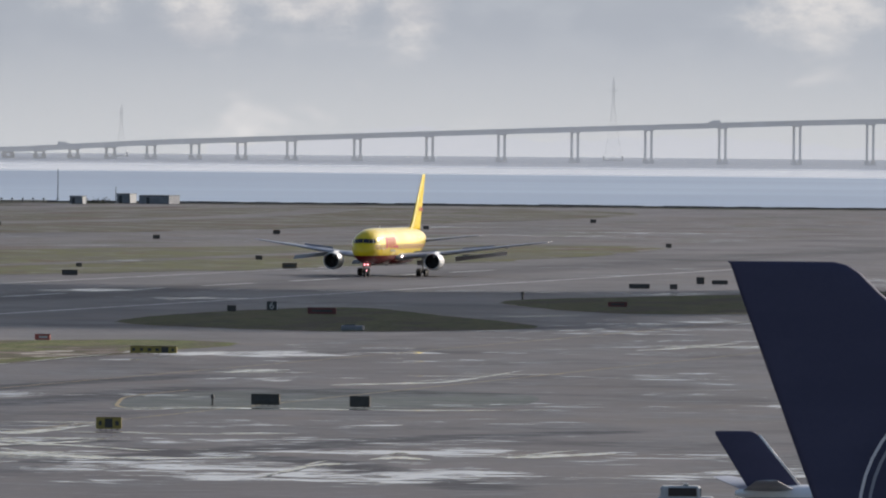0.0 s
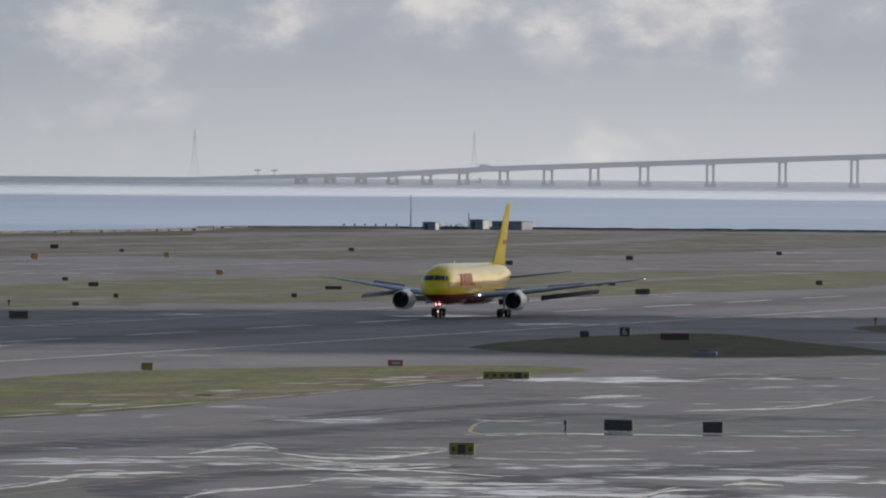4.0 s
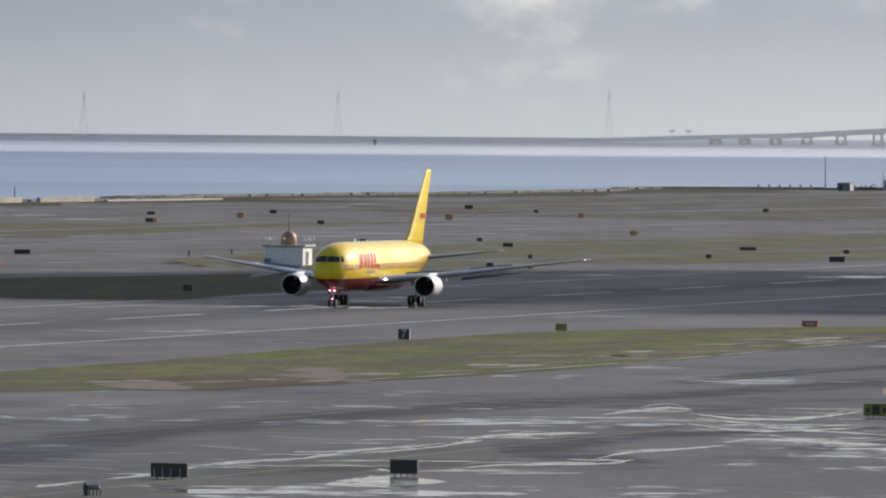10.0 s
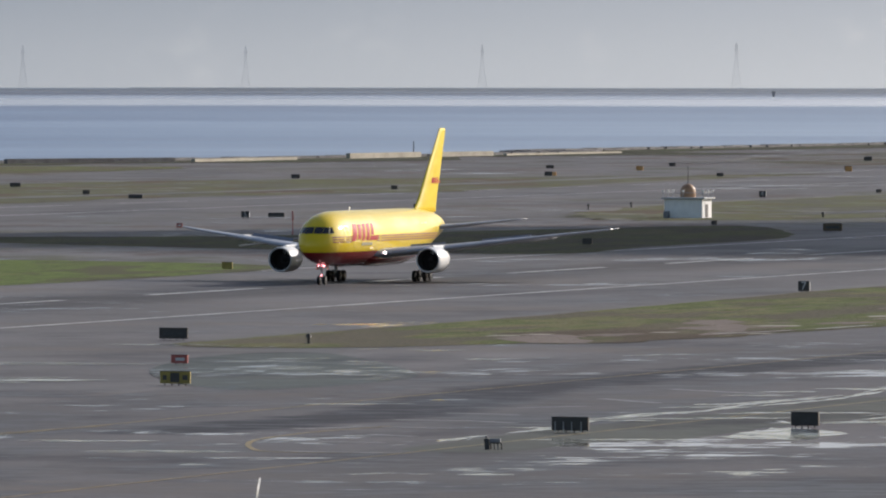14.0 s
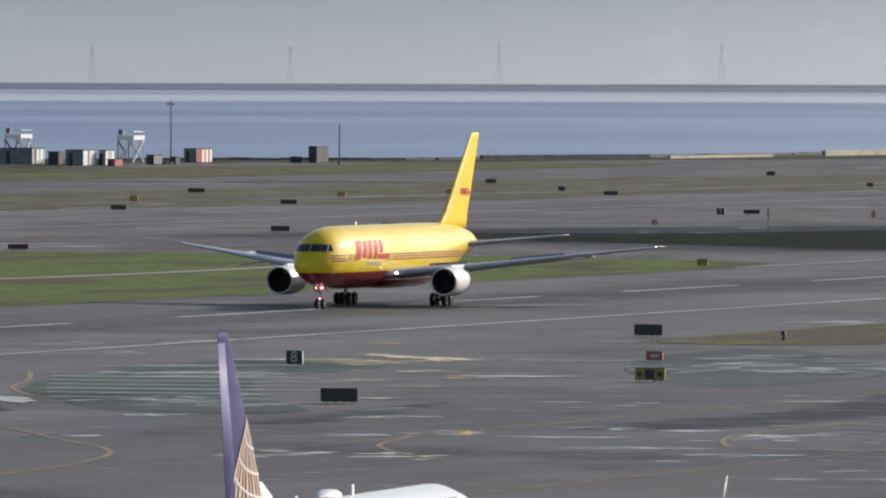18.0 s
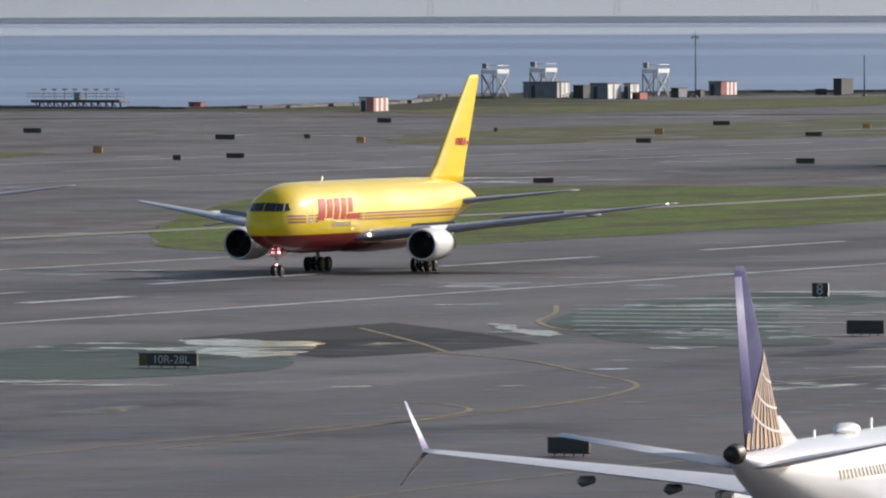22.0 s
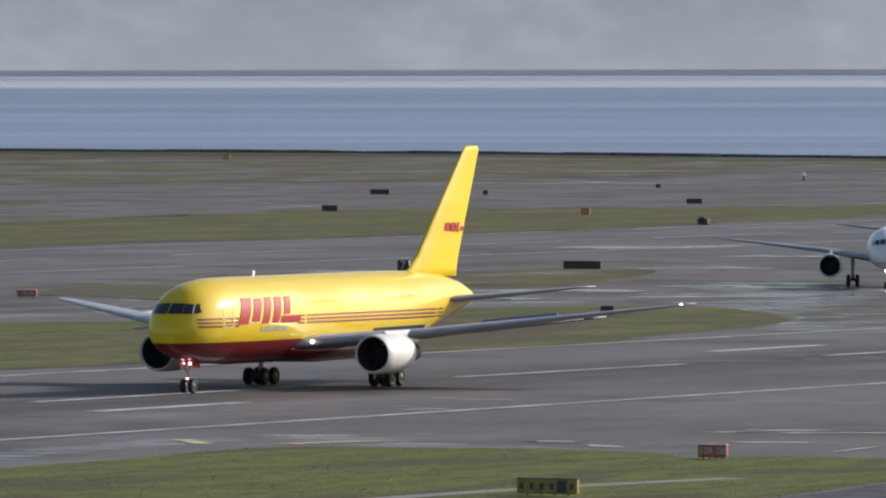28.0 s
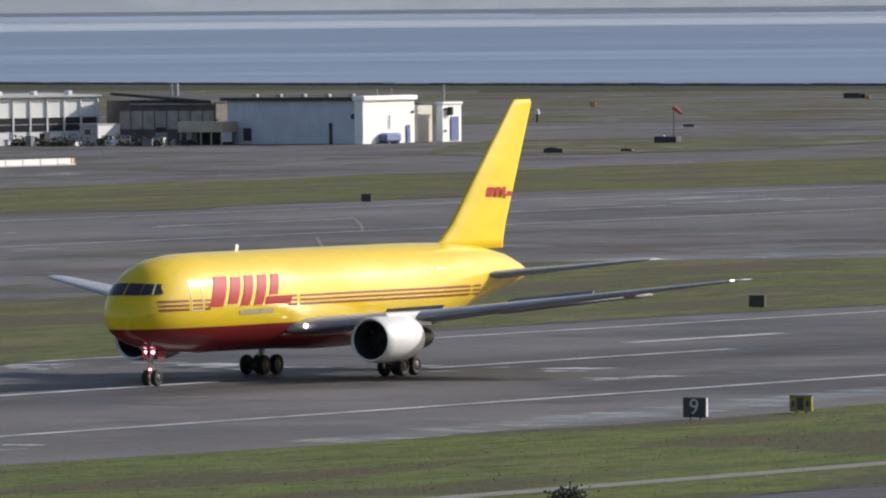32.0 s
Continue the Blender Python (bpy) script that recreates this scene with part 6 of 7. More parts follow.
for k in range(10):
    part("pilaster", box((0.2 + 3.4 * k, 0.1, 3.3), (0.3, 0.2, 6.5)), WHITE, works)
for k in range(4):
    part("roof_vent", box((4 + 7 * k, -2, 7.4), (0.9, 0.9, 0.7), None, 0.1), WHITE, works)

cabin = thing("white_cabin", far_off(1397.5, 876.3), "small white site cabin, its sunlit end painted whiter", "cabin")
part("body", box((3, 1.75, 1.5), (6, 2.9, 2.7), None, 0.05), PALE, cabin)
# end wall coloured whiter than the body, for the sun on it
part("end_wall", box((3, 0.26, 1.5), (5.9, 0.1, 2.6)), WHITE, cabin)
part("window", box((-0.03, 1.9, 1.9), (0.08, 0.9, 0.7)), PANE, cabin)
part("roof", box((3, 1.75, 2.95), (6.3, 3.2, 0.2), None, 0.03), PALE, cabin)

rb = random.Random(3)
CLUTTER = [GREY, PALE, DARK, WHITE, BLUEGREY]
for k in range(26):
    x, y, w, h = rb.uniform(1388, 1402), rb.uniform(862, 902), rb.uniform(0.7, 2.0), rb.uniform(0.6, 1.9)
    c = thing("storage_crate", far_off(x, y, rb.uniform(-20, 20)), rb.choice(["grey storage crate in the shed yard", "pale equipment cabinet in the shed yard"]), "crate", "yard crates")
    part("body", box((0, 0, h / 2), (w, w * 0.8, h), None, 0.05), CLUTTER[k % 5], c)
    part("lid", box((0, 0, h + 0.03), (w + 0.08, w * 0.8 + 0.08, 0.07)), DARK, c)
for k in range(5):
    y = 864 + 7.3 * k
    bush = thing("shrub", far_off(1391 + 2 * (k % 2), y), "dark shrub growing in front of the sheds", "shrub", "shrubs")
    bm = bmesh.new()
    for j in range(200):
        p = Vector((rb.gauss(0, 0.7), rb.gauss(0, 1.5), abs(rb.gauss(0.3, 0.5))))
        bmesh.ops.create_icosphere(bm, subdivisions=1, radius=rb.uniform(0.10, 0.24), matrix=Matrix.Translation(p))
    part("foliage", bm, worn("dark_shrub_leaf", (0.06, 0.07, 0.04), 0.9, 2, 0.4), bush)
    part("stem", tube((0, 0, -0.1), (0, 0, 0.7), 0.1), DARK, bush)
for k in range(9):
    b = thing("barrier", pose(1270 - 4.1 * k, 801.5, 0), "white concrete barrier with red ends" if k == 0 else "white sunlit concrete barrier", "barrier", "barriers")
    part("wall", box((0, 0, 0.45), (4.0, 0.5, 0.9), None, 0.08), WHITE, b)
    part("foot", box((0, 0, 0.1), (4.0, 0.9, 0.2), None, 0.05), PALE, b)
    if k == 0:
        for x in (1.2, 1.8):
            part("red_band", box((x, 0, 0.47), (0.35, 0.54, 0.92)), ORANGE, b)

sock = thing("windsock", pose(1447, 812.5, 0), "drooping orange windsock on a pole over a block", "windsock")
part("pole", tube((0, 0, 0), (0, 0, 5.2), 0.09, 0.06), DARK, sock)
vs, fs = revolve([(0, 0.32), (0.5, 0.3), (1.0, 0.25), (1.5, 0.2)], "x", 14)
bm_ = skin_part("sock", (vs, fs), worn("faded_orange_cloth", (0.55, 0.16, 0.12), 0.8, 3, 0.25), sock, "faded orange cloth sock")
bm_.matrix_basis = Matrix.Translation((0, 0, 5.0)) @ Matrix.Rotation(radians(-80), 4, "Z") @ Matrix.Rotation(radians(38), 4, "Y")
part("base_block", box((0, 1.0, 0.45), (1.6, 3.6, 0.9), None, 0.1), DARK, sock)
part("base_lamp", box((0, 2.2, 1.0), (0.4, 1.4, 0.25), None, 0.05), WHITE, sock)


# ---- other aircraft ----
def airliner(m, label, length, rad, low, span, fin_top, nose_s, paint, fin_paint, wing_s, engines="wing", winglet=0.0, eng_r=1.0, cabin=True, titles=None, t_tail=False, fin=None, wing_mat=None, tail=None, wing_z=None, tail_up=0.0):
    """A twin jet of given length, fuselage radius, belly height, span and fin height; origin under the nose wheel at nose_s."""
    jet = thing("airliner" if length > 30 else "regional_jet", m, label, "airplane")
    L, R, c = length, rad, low + rad
    rows = [(0, 0.04, c - 0.35 * R, c - 0.42 * R), (0.03 * R * 2, 0.3 * R, c - 0.05 * R, c - 0.7 * R), (0.4 * R, 0.55 * R, c + 0.22 * R, c - 0.86 * R), (0.9 * R, 0.77 * R, c + 0.52 * R, c - 0.94 * R),
            (1.6 * R, 0.92 * R, c + 0.86 * R, c - 0.98 * R), (2.6 * R, R, c + R, c - R), (L * 0.64, R, c + R, c - R), (L * 0.78, 0.84 * R, c + R, c - 0.55 * R),
            (L * 0.9, 0.5 * R, c + 0.93 * R, c + 0.05 * R + tail_up * 0.4), (L * 0.97, 0.24 * R, c + 0.82 * R + tail_up * 0.25, c + 0.38 * R + tail_up * 0.8), (L, 0.1 * R, c + 0.72 * R + tail_up * 0.6, c + 0.5 * R + tail_up)]
    body = Body(rows, nose_s)
    wing_mat = wing_mat or WINGGREY
    skin_part("fuselage", body.skin(36), paint, jet)
    for s in (-1, 1):
        for a, b, lo, hi in ((0.03, 0.30, 0.22, 0.46), (0.33, 0.54, 0.20, 0.42), (0.57, 0.66, 0.20, 0.34)):
            skin_part("cockpit_window", body.front([(a * R, c + lo * R), (b * R, c + lo * R), (b * R - 0.02 * R, c + hi * R), (a * R, c + hi * R)], s, 0.02), GLASS, jet)
        if cabin:
            n = int(L * 0.62 / 0.52)
            for k in range(n):
                x = L * 0.14 + 0.52 * k
                skin_part("cabin_window", body.decal([(x, c + 0.22 * R), (x + 0.24, c + 0.22 * R), (x + 0.24, c + 0.22 * R + 0.34), (x, c + 0.22 * R + 0.34)], s, 0.015, 1, 1), GLASS, jet)
        if titles:
            for k in range(6):
                x = L * 0.155 + 0.75 * k
                skin_part("title_bar", body.decal([(x, c + 0.43 * R), (x + 0.5, c + 0.43 * R), (x + 0.5, c + 0.75 * R), (x, c + 0.75 * R)], s, 0.02, 2, 2), titles, jet, "dark blue title bar")
    x0, half = nose_s - wing_s, span / 2
    zr = wing_z or low + 0.45 * R
    sw, up = 0.52, 0.113 if winglet else 0.105
    tipx = x0 - (half - R) * sw
    stations = [(0, x0 + 0.4, 0.19 * L, zr - 0.1, 0.12), (R, x0, 0.17 * L, zr, 0.12), (half * 0.36, x0 - (half * 0.36 - R) * sw, 0.115 * L, zr + half * 0.04, 0.11), (half * 0.96, tipx + 0.04 * half * sw, 0.045 * L, zr + half * up, 0.09), (half, tipx, 0.036 * L, zr + half * (up + 0.005), 0.08)]
    for mir in (False, True):
        skin_part("wing", surface(stations), wing_mat, jet, "", True, mir)
        s = -1 if mir else 1
        if winglet:
            ws = [(0, 0, 0.95, 0, 0.09), (winglet * 0.35, -0.5, 0.62, 0, 0.08), (winglet, -1.4, 0.28, 0, 0.06)]
            v, f = surface(ws, True)
            v = [(p[0] + tipx, p[1] + s * (half + p[2] * 0.28), p[2] + zr + half * up) for p in v]
            skin_part("winglet", (v, f), DARKTIP if mir else LAVENDER, jet, "dark blue upswept winglet" if mir else "pale lavender upswept winglet")
            v, f = surface([(0, 0, 0.9, 0, 0.08), (1.5, -1.1, 0.35, 0, 0.06)], True)
            v = [(p[0] + tipx - 0.2, p[1] + s * (half + p[2] * 0.5), zr + half * up - p[2] * 0.8) for p in v]
            skin_part("winglet_blade", (v, f), PALE, jet, "lower winglet blade")
            for y in (0.42, 0.62):
                v, f = revolve([(0.4, 0.02), (0, 0.16), (-1.4, 0.22), (-2.3, 0.02)], "x", 10)
                xs = x0 - (half * y - R) * sw - 0.085 * L * (1.1 - y)
                skin_part("flap_track_fairing", ([(p[0] + xs, p[1] + s * half * y, p[2] + zr + half * y * 0.1 - 0.25) for p in v], f), GREY, jet)
        zt = fin_top - 0.35 if t_tail else c + 0.72 * R
        ts_ = [(0.05, nose_s - L * (0.93 if t_tail else 0.87), 0.115 * L, zt, 0.09), (span * 0.178, nose_s - L * 0.87 - span * 0.11, 0.045 * L, zt + (0 if t_tail else span * 0.03), 0.08)]
        skin_part("tailplane", surface(tail or ts_), wing_mat, jet, "", True, mir)
        if engines == "wing":
            e = engine(jet, (x0 - half * 0.33 * sw + 0.19 * L * 0.55 - 1.0, s * half * 0.335, low + 0.12 * R), eng_r, eng_r * 4.4)
            part("pylon", box((x0 - half * 0.33 * sw + 0.2, s * half * 0.335, low + 0.12 * R + eng_r * 0.95), (eng_r * 3.0, 0.3, eng_r * 0.6), None, 0.08), COWL, jet)
        else:
            engine(jet, (nose_s - L * 0.66, s * (R + eng_r * 1.15), c + 0.3 * R), eng_r, eng_r * 4.2)
            part("pylon", box((nose_s - L * 0.72, s * (R + eng_r * 0.2), c + 0.3 * R), (2.2, eng_r * 0.8, 0.3), None, 0.05), paint, jet)
        gear_leg(jet, nose_s - wing_s - 0.115 * L, s * (0.105 * span + R * 0.1), low + 0.5 * R, 0.55 if L > 30 else 0.36, 0.36, (0,), 0.42, "main_gear_leg")
    th = c + R * 0.9
    skin_part("fin", surface(fin or [(th - 0.3, nose_s - L * 0.76, 0.215 * L, 0, 0.07), (th + 0.25 * R, nose_s - L * 0.795, 0.17 * L, 0, 0.09), (fin_top - 0.2, nose_s - L * 0.94, 0.075 * L, 0, 0.09), (fin_top, nose_s - L * 0.95, 0.06 * L, 0, 0.06)], True), fin_paint, jet, "tail fin")
    part("nose_gear_leg", tube((0, 0, 0.35), (0, 0, low + 0.2), 0.1), STEEL, jet)
    for s in (-1, 1):
        wheel(jet, (0, s * 0.24, 0.36), 0.36, 0.22)
    return jet, body


# white jet waiting on the taxiway, its nose lamp lit
whitejet, wb = airliner(pose(997.6, 444.3, 0, 0, 0, 201.8), "white airliner waiting nose-on with its landing lamp lit", 37.6, 1.98, 1.75, 34.0, 11.5, 5.0, JETWHITE, worn("white_fin_red_base", (0.72, 0.70, 0.72), 0.4), 13.2, "wing", 0.0, 1.12,
                        tail=[(0.05, -27.7, 4.3, 4.9, 0.09), (6.2, -31.5, 1.6, 5.5, 0.08)])
skin_part("nose_gear_lamp", revolve([(0.3, 0.02), (0.25, 0.18), (0.0, 0.22)], "x", 14), material("bright_landing_lamp_glow", (1, 1, 1), 0.3, 0, (1.0, 0.95, 0.88), 60.0), whitejet, "bright landing lamp").matrix_basis = Matrix.Translation((0.2, 0, 1.75))
skin_part("fin_root_band", surface([(6.3, -24.0, 6.7, 0, 0.10), (6.6, -24.4, 6.5, 0, 0.10)], True), RED, whitejet, "red band at the fin root")

DARKTIP = worn("dark_teal_paint", (0.045, 0.07, 0.09), 0.5, 0.8, 0.12)
LAVENDER = worn("pale_lavender_paint", (0.52, 0.50, 0.66), 0.4, 0.8, 0.12)
PALEWING = worn("pale_wing_paint", (0.58, 0.58, 0.62), 0.4, 0.8, 0.12)
# white and blue airliner being pushed back on the apron
TAILX = 4.0 - 39.5 * 0.955
PUSH = 5.5
def pushed(t):
    a = radians(PUSH)
    x, y = 410.5 - 0.32 * (t - 20), 148.2 - 0.03 * (t - 20)
    return pose(x - TAILX * math.cos(a), y - TAILX * math.sin(a), 0, 0, 0, PUSH)


pushjet, pb = airliner(pushed(0), "white airliner with a purple-blue gold-lined tail on the apron", 39.5, 1.9, 2.0, 31.6, 12.5, 4.0, JETWHITE, PURPLE, 17.0, "wing", 2.0, 1.0, True, material("title_blue", (0.03, 0.04, 0.14), 0.4), False,
                       [(4.9, -26.2, 7.3, 0, 0.06), (5.7, -27.9, 5.55, 0, 0.08), (12.3, -33.4, 1.6, 0, 0.09), (12.5, -33.7, 1.2, 0, 0.06)],
                       PALEWING, [(0.3, -30.0, 3.7, 5.0, 0.08), (6.75, -33.9, 1.35, 6.25, 0.07)], 3.2, 0.62)
skin_part("dorsal_fin", surface([(5.4, -24.6, 4.4, 0, 0.05), (6.8, -28.3, 1.0, 0, 0.09)], True), JETWHITE, pushjet, "white dorsal fin fairing")
skin_part("exhaust_cone", ([(v[0] - 35.28, v[1], v[2] + 5.62) for v in revolve([(0.45, 0.40), (0, 0.33), (-0.35, 0.28), (-0.36, 0.02)], "x", 16)[0]], revolve([(0.45, 0.40), (0, 0.33), (-0.35, 0.28), (-0.36, 0.02)], "x", 16)[1]), HOT, pushjet, "dark tail exhaust")
GOLD = material("gold_tail_lines", (0.60, 0.38, 0.18), 0.4)
PALE_LINE = material("faint_grey_tail_lines", (0.30, 0.30, 0.34), 0.4)
ROSE = material("rose_brown_tail_lines", (0.30, 0.20, 0.17), 0.4)
# lavender blue lighter than the fin, for sun on the rudder
RUDDER = livery("sunlit_rudder_paint", (0.13, 0.13, 0.28), (0.13, 0.13, 0.28), -50, 0.5, 0.2)
PINK = material("pale_tail_lines", (0.72, 0.68, 0.68), 0.4)


def tail_arc(side, centre, r, a0, a1, mat, w=0.1, parent=None, fin=(0, 0, 0, 0)):
    """A thin painted arc on a fin's side; fin: root z, root leading x, top z, top leading x bound it."""
    vs, fs = [], []
    n = 14
    keep = []
    for k in range(n + 1):
        a = radians(a0 + (a1 - a0) * k / n)
        keep.append((centre[0] + r * math.cos(a), centre[1] + r * math.sin(a)))
    vs, fs = ribbon(keep, w, 0)
    skin_part("tail_line", ([(v[0], side * centre[2], v[1]) for v in vs], fs), mat, parent, "", False)


fin_te = lambda z: -33.45 - (z - 5.7) * 0.235
fin_le = lambda z: -27.9 - (z - 5.7) * 0.834


def fin_y(x, z, s):
    """Half thickness of the fin at x."""
    c = fin_le(z) - fin_te(z)
    q = min(1.0, max(0.001, (fin_le(z) - x) / c))
    return s * (0.035 + 0.085 * c * 5 * (0.2969 * math.sqrt(q) - 0.126 * q - 0.3516 * q ** 2 + 0.2843 * q ** 3 - 0.1015 * q ** 4) * (1.15 if s > 0 else 0.85))


def fan(u, q):
    """A point of the painted fan: u across it from the trailing edge, q down from its tip on the leading edge."""
    z = 9.45 - 3.75 * q
    le = fin_le(z) - 0.12
    left = fin_te(5.7) + 0.1 + (fin_le(9.45) - fin_te(5.7)) * (1 - q) ** 1.6
    return left + (le - left) * u, z


def tail_ribbon(pts, w, mat, s, label, lift=0.0):
    vs, fs = [], []
    for i, (x, z) in enumerate(pts):
        a, b = pts[max(i - 1, 0)], pts[min(i + 1, len(pts) - 1)]
        d = Vector((b[0] - a[0], b[1] - a[1])).normalized()
        h = w[0] + (w[1] - w[0]) * i / (len(pts) - 1)
        for k in (-0.5, 0.5):
            px_, pz = x - d.y * h * k, z + d.x * h * k
            vs.append((px_, fin_y(px_, pz, s) + lift * s, pz))
        if i:
            fs.append((2 * i - 2, 2 * i - 1, 2 * i + 1, 2 * i))
    skin_part("tail_line", (vs, fs), mat, pushjet, label, False)


for s in (-1, 1):
    for k in range(9):
        u = 0.02 + 0.105 * k
        tail_ribbon([fan(u, 0.04 + 0.96 * i / 10) for i in range(11)], (0.03, 0.40), GOLD if k % 2 == 0 else ROSE, s, "gold tail line")
        tail_ribbon([fan(u - 0.02, 0.02 + 0.98 * i / 10) for i in range(11)], (0.02, 0.07), PINK, s, "pale tail line", 0.006)
    for q0, q1 in ((0.18, 0.36), (0.42, 0.62), (0.62, 0.86)):
        tail_ribbon([fan(u, q0 + (q1 - q0) * (1 - (1 - u) ** 2.2)) for u in [i / 10 for i in range(11)]], (0.09, 0.09), PINK, s, "pale tail line", 0.010)
rudder = skin_part("rudder", surface([(6.3, -32.25, 1.42, 0, 0.19), (12.1, -34.02, 0.98, 0, 0.15)], True), RUDDER, pushjet, "rudder coloured lighter for sunlight")
skin_part("satellite_dome", revolve([(1.35, 0.02), (1.15, 0.22), (0.6, 0.40), (-0.2, 0.44), (-0.9, 0.30), (-1.4, 0.10), (-1.5, 0.02)], "x", 16), WHITE, pushjet, "white satellite dome").matrix_basis = Matrix.Translation((-18, 0, 5.9)) @ Matrix.Diagonal((1, 1.05, 0.62, 1))
for x, tall in ((-14.0, 0.36), (-23.0, 0.22)):
    part("blade_antenna", box((x, 0, 5.8 + tall / 2), (0.3, 0.05, tall + 0.1)), WHITE, pushjet)

# large dark blue tail in the foreground, its jet parked on the apron below
a = radians(-80.5)
TX = 6.0 - 63.7
big, bbody = airliner(pose(371.7 - (TX) * math.cos(a), 62.1 - (TX) * math.sin(a), 0, 0, 0, -80.5), "large parked airliner with a tall dark blue tail fin", 63.7, 3.1, 2.2, 60.0, 14.0, 6.0, JETWHITE, NAVY, 22.0, "wing", 0.0, 1.7, False)
for ob in list(big.children):
    if ob.name.startswith("fin"):
        bpy.data.objects.remove(ob)
skin_part("fin", surface([(8.0, TX + 16.4, 12.5, 0, 0.06), (9.0, TX + 15.2, 11.65, 0, 0.07), (17.6, TX + 4.85, 4.45, 0, 0.09), (18.2, TX + 4.25, 4.05, 0, 0.085), (18.45, TX + 3.85, 3.75, 0, 0.07), (18.55, TX + 3.4, 3.4, 0, 0.05)], True), NAVY, big, "tall dark blue tail fin")
for s in (-1, 1):
    for k, r in enumerate((4.35, 4.05, 3.3, 2.6)):
        tail_arc(s, (TX + 8.6, 10.5, 0.66), r, 70, 178, PALE_LINE if k else PINK, 0.10, big)

# small jet and apron vehicles behind it
a2 = radians(-62)
CX = 4.0 - 26.8 * 0.98
regional, rbody = airliner(pose(644.6 - CX * math.cos(a2), 106.6 - CX * math.sin(a2), 0, 0, 0, -62), "small parked jet with a dark blue white-edged fin", 26.8, 1.3, 0.7, 21.2, 6.3, 4.0, JETWHITE, NAVY, 11.0, "tail", 0.0, 0.7, False, None, False, [(2.6, -18.2, 3.6, 0, 0.07), (3.1, -19.0, 3.1, 0, 0.09), (6.02, -21.5, 2.5, 0, 0.09), (6.2, -21.9, 2.1, 0, 0.06)])
skin_part("fin_leading_edge", surface([(3.1, -18.88, 0.3, 0, 0.6), (6.0, -21.36, 0.24, 0, 0.6)], True), WHITE, regional, "white leading edge")


def van(x, y, turn, label, mat, h=1.95, l=4.6):
    ob = thing("apron_van", pose(x, y, 0, 0, 0, turn), label, "van", "apron vans")
    w = 1.9
    part("body", box((0, 0, 0.35 + h * 0.25), (l, w, h * 0.5), None, 0.12), mat, ob)
    part("cab", box((-0.3, 0, h * 0.78), (l * 0.72, w * 0.92, h * 0.44), None, 0.16), mat, ob)
    part("windscreen", box((l * 0.36 - 0.32, 0, h * 0.8), (0.06, w * 0.8, h * 0.3), None, 0.02), GLASS, ob)
    for s in (-1, 1):
        part("side_window", box((-0.2, s * w * 0.465, h * 0.82), (l * 0.5, 0.03, h * 0.25)), GLASS, ob)
        for x_ in (-l * 0.32, l * 0.32):
            wheel(ob, (x_, s * w * 0.45, 0.34), 0.34, 0.22)
    part("light_bar", box((0, 0, h + 0.08), (0.3, 0.9, 0.14), None, 0.03), PALE, ob)
    return ob


rolling_van = van(684, 116.6, -80, "pale apron van with dark windows driving past the small jet", PALE, 1.95, 3.3)
van(655, 106.6, 14, "pale grey apron van with dark windows on the apron", PALE, 1.7)

# ---- paint on the apron ----
for pts in ([(690, 270), (677, 259), (656, 247), (642, 239), (632, 235), (620, 232), (608, 230), (592, 228.5), (540, 226)],
            [(606, 240), (604, 236), (597, 231.5), (587, 229), (570, 227)],
            [(630, 214), (640, 220), (653, 226), (666, 229), (677, 231), (700, 229)],
            [(705, 212), (692, 213), (677, 212), (663, 208), (656, 204), (656, 196)],
            [(934, 198), (934, 205), (954, 210), (975, 213.5), (1000, 214)],
            [(580, 250), (588, 248), (594, 252)],
            [(738, 294), (710, 279), (690, 269)],
            [(450, 266), (486, 262.5), (513, 260), (560, 258)]):
    line(curve_pts(pts, 6, False), 0.35, YELLOW_LINE, "worn yellow taxiway guide line", 0.034)
for pts in ([(990, 592), (972.9, 581.1), (950.3, 567.1), (932, 556), (929, 553.4), (940, 549)], [(907, 545.9), (864.8, 519.7), (840, 503)]):
    line(curve_pts(pts, 6, False), 0.28, FAINT_LINE, "faded yellow taxiway guide line", 0.034)
line([(300, 229), (1400, 231)], 0.3, YELLOW_LINE, "worn yellow taxiway centre line", 0.03)
line([(300, 196), (1400, 198)], 0.3, YELLOW_LINE, "worn yellow taxiway centre line", 0.03)
flat("painted_island", curve_pts([(708, 258), (715, 267), (737, 278), (752, 286), (775, 293), (800, 298), (826, 300), (840, 296), (833, 288), (812, 282), (790, 282), (764, 273.5), (738, 263), (722, 255), (711, 252)], 5), 0.022, GREEN_PAINT, "green painted taxiway island, streaked with water", "painted island")
flat("painted_island", curve_pts([(636, 272), (646, 285), (662, 294), (700, 299), (704, 293), (680, 276), (655, 267)], 5), 0.022, GREEN_PAINT, "green painted taxiway island, streaked with water", "painted island")
flat("painted_island", curve_pts([(780, 246), (805, 242), (830, 248), (880, 270), (868, 276), (820, 265)], 5), 0.022, GREEN_FAINT, "faded green painted taxiway island, streaked with water", "painted island")
flat("painted_island", curve_pts([(930, 203), (980, 213), (1012, 204), (998, 184), (950, 179)], 5), 0.022, GREEN_FAINT, "faded green painted taxiway island, streaked with water", "painted island")
flat("tarmac_patch", [(678, 272), (693, 270), (709, 270), (730, 282.5), (751.5, 297), (731, 297), (713, 296.5), (700, 291), (689, 283)], 0.02, PATCH, "patch of fresh dark tarmac", "tarmac patch")
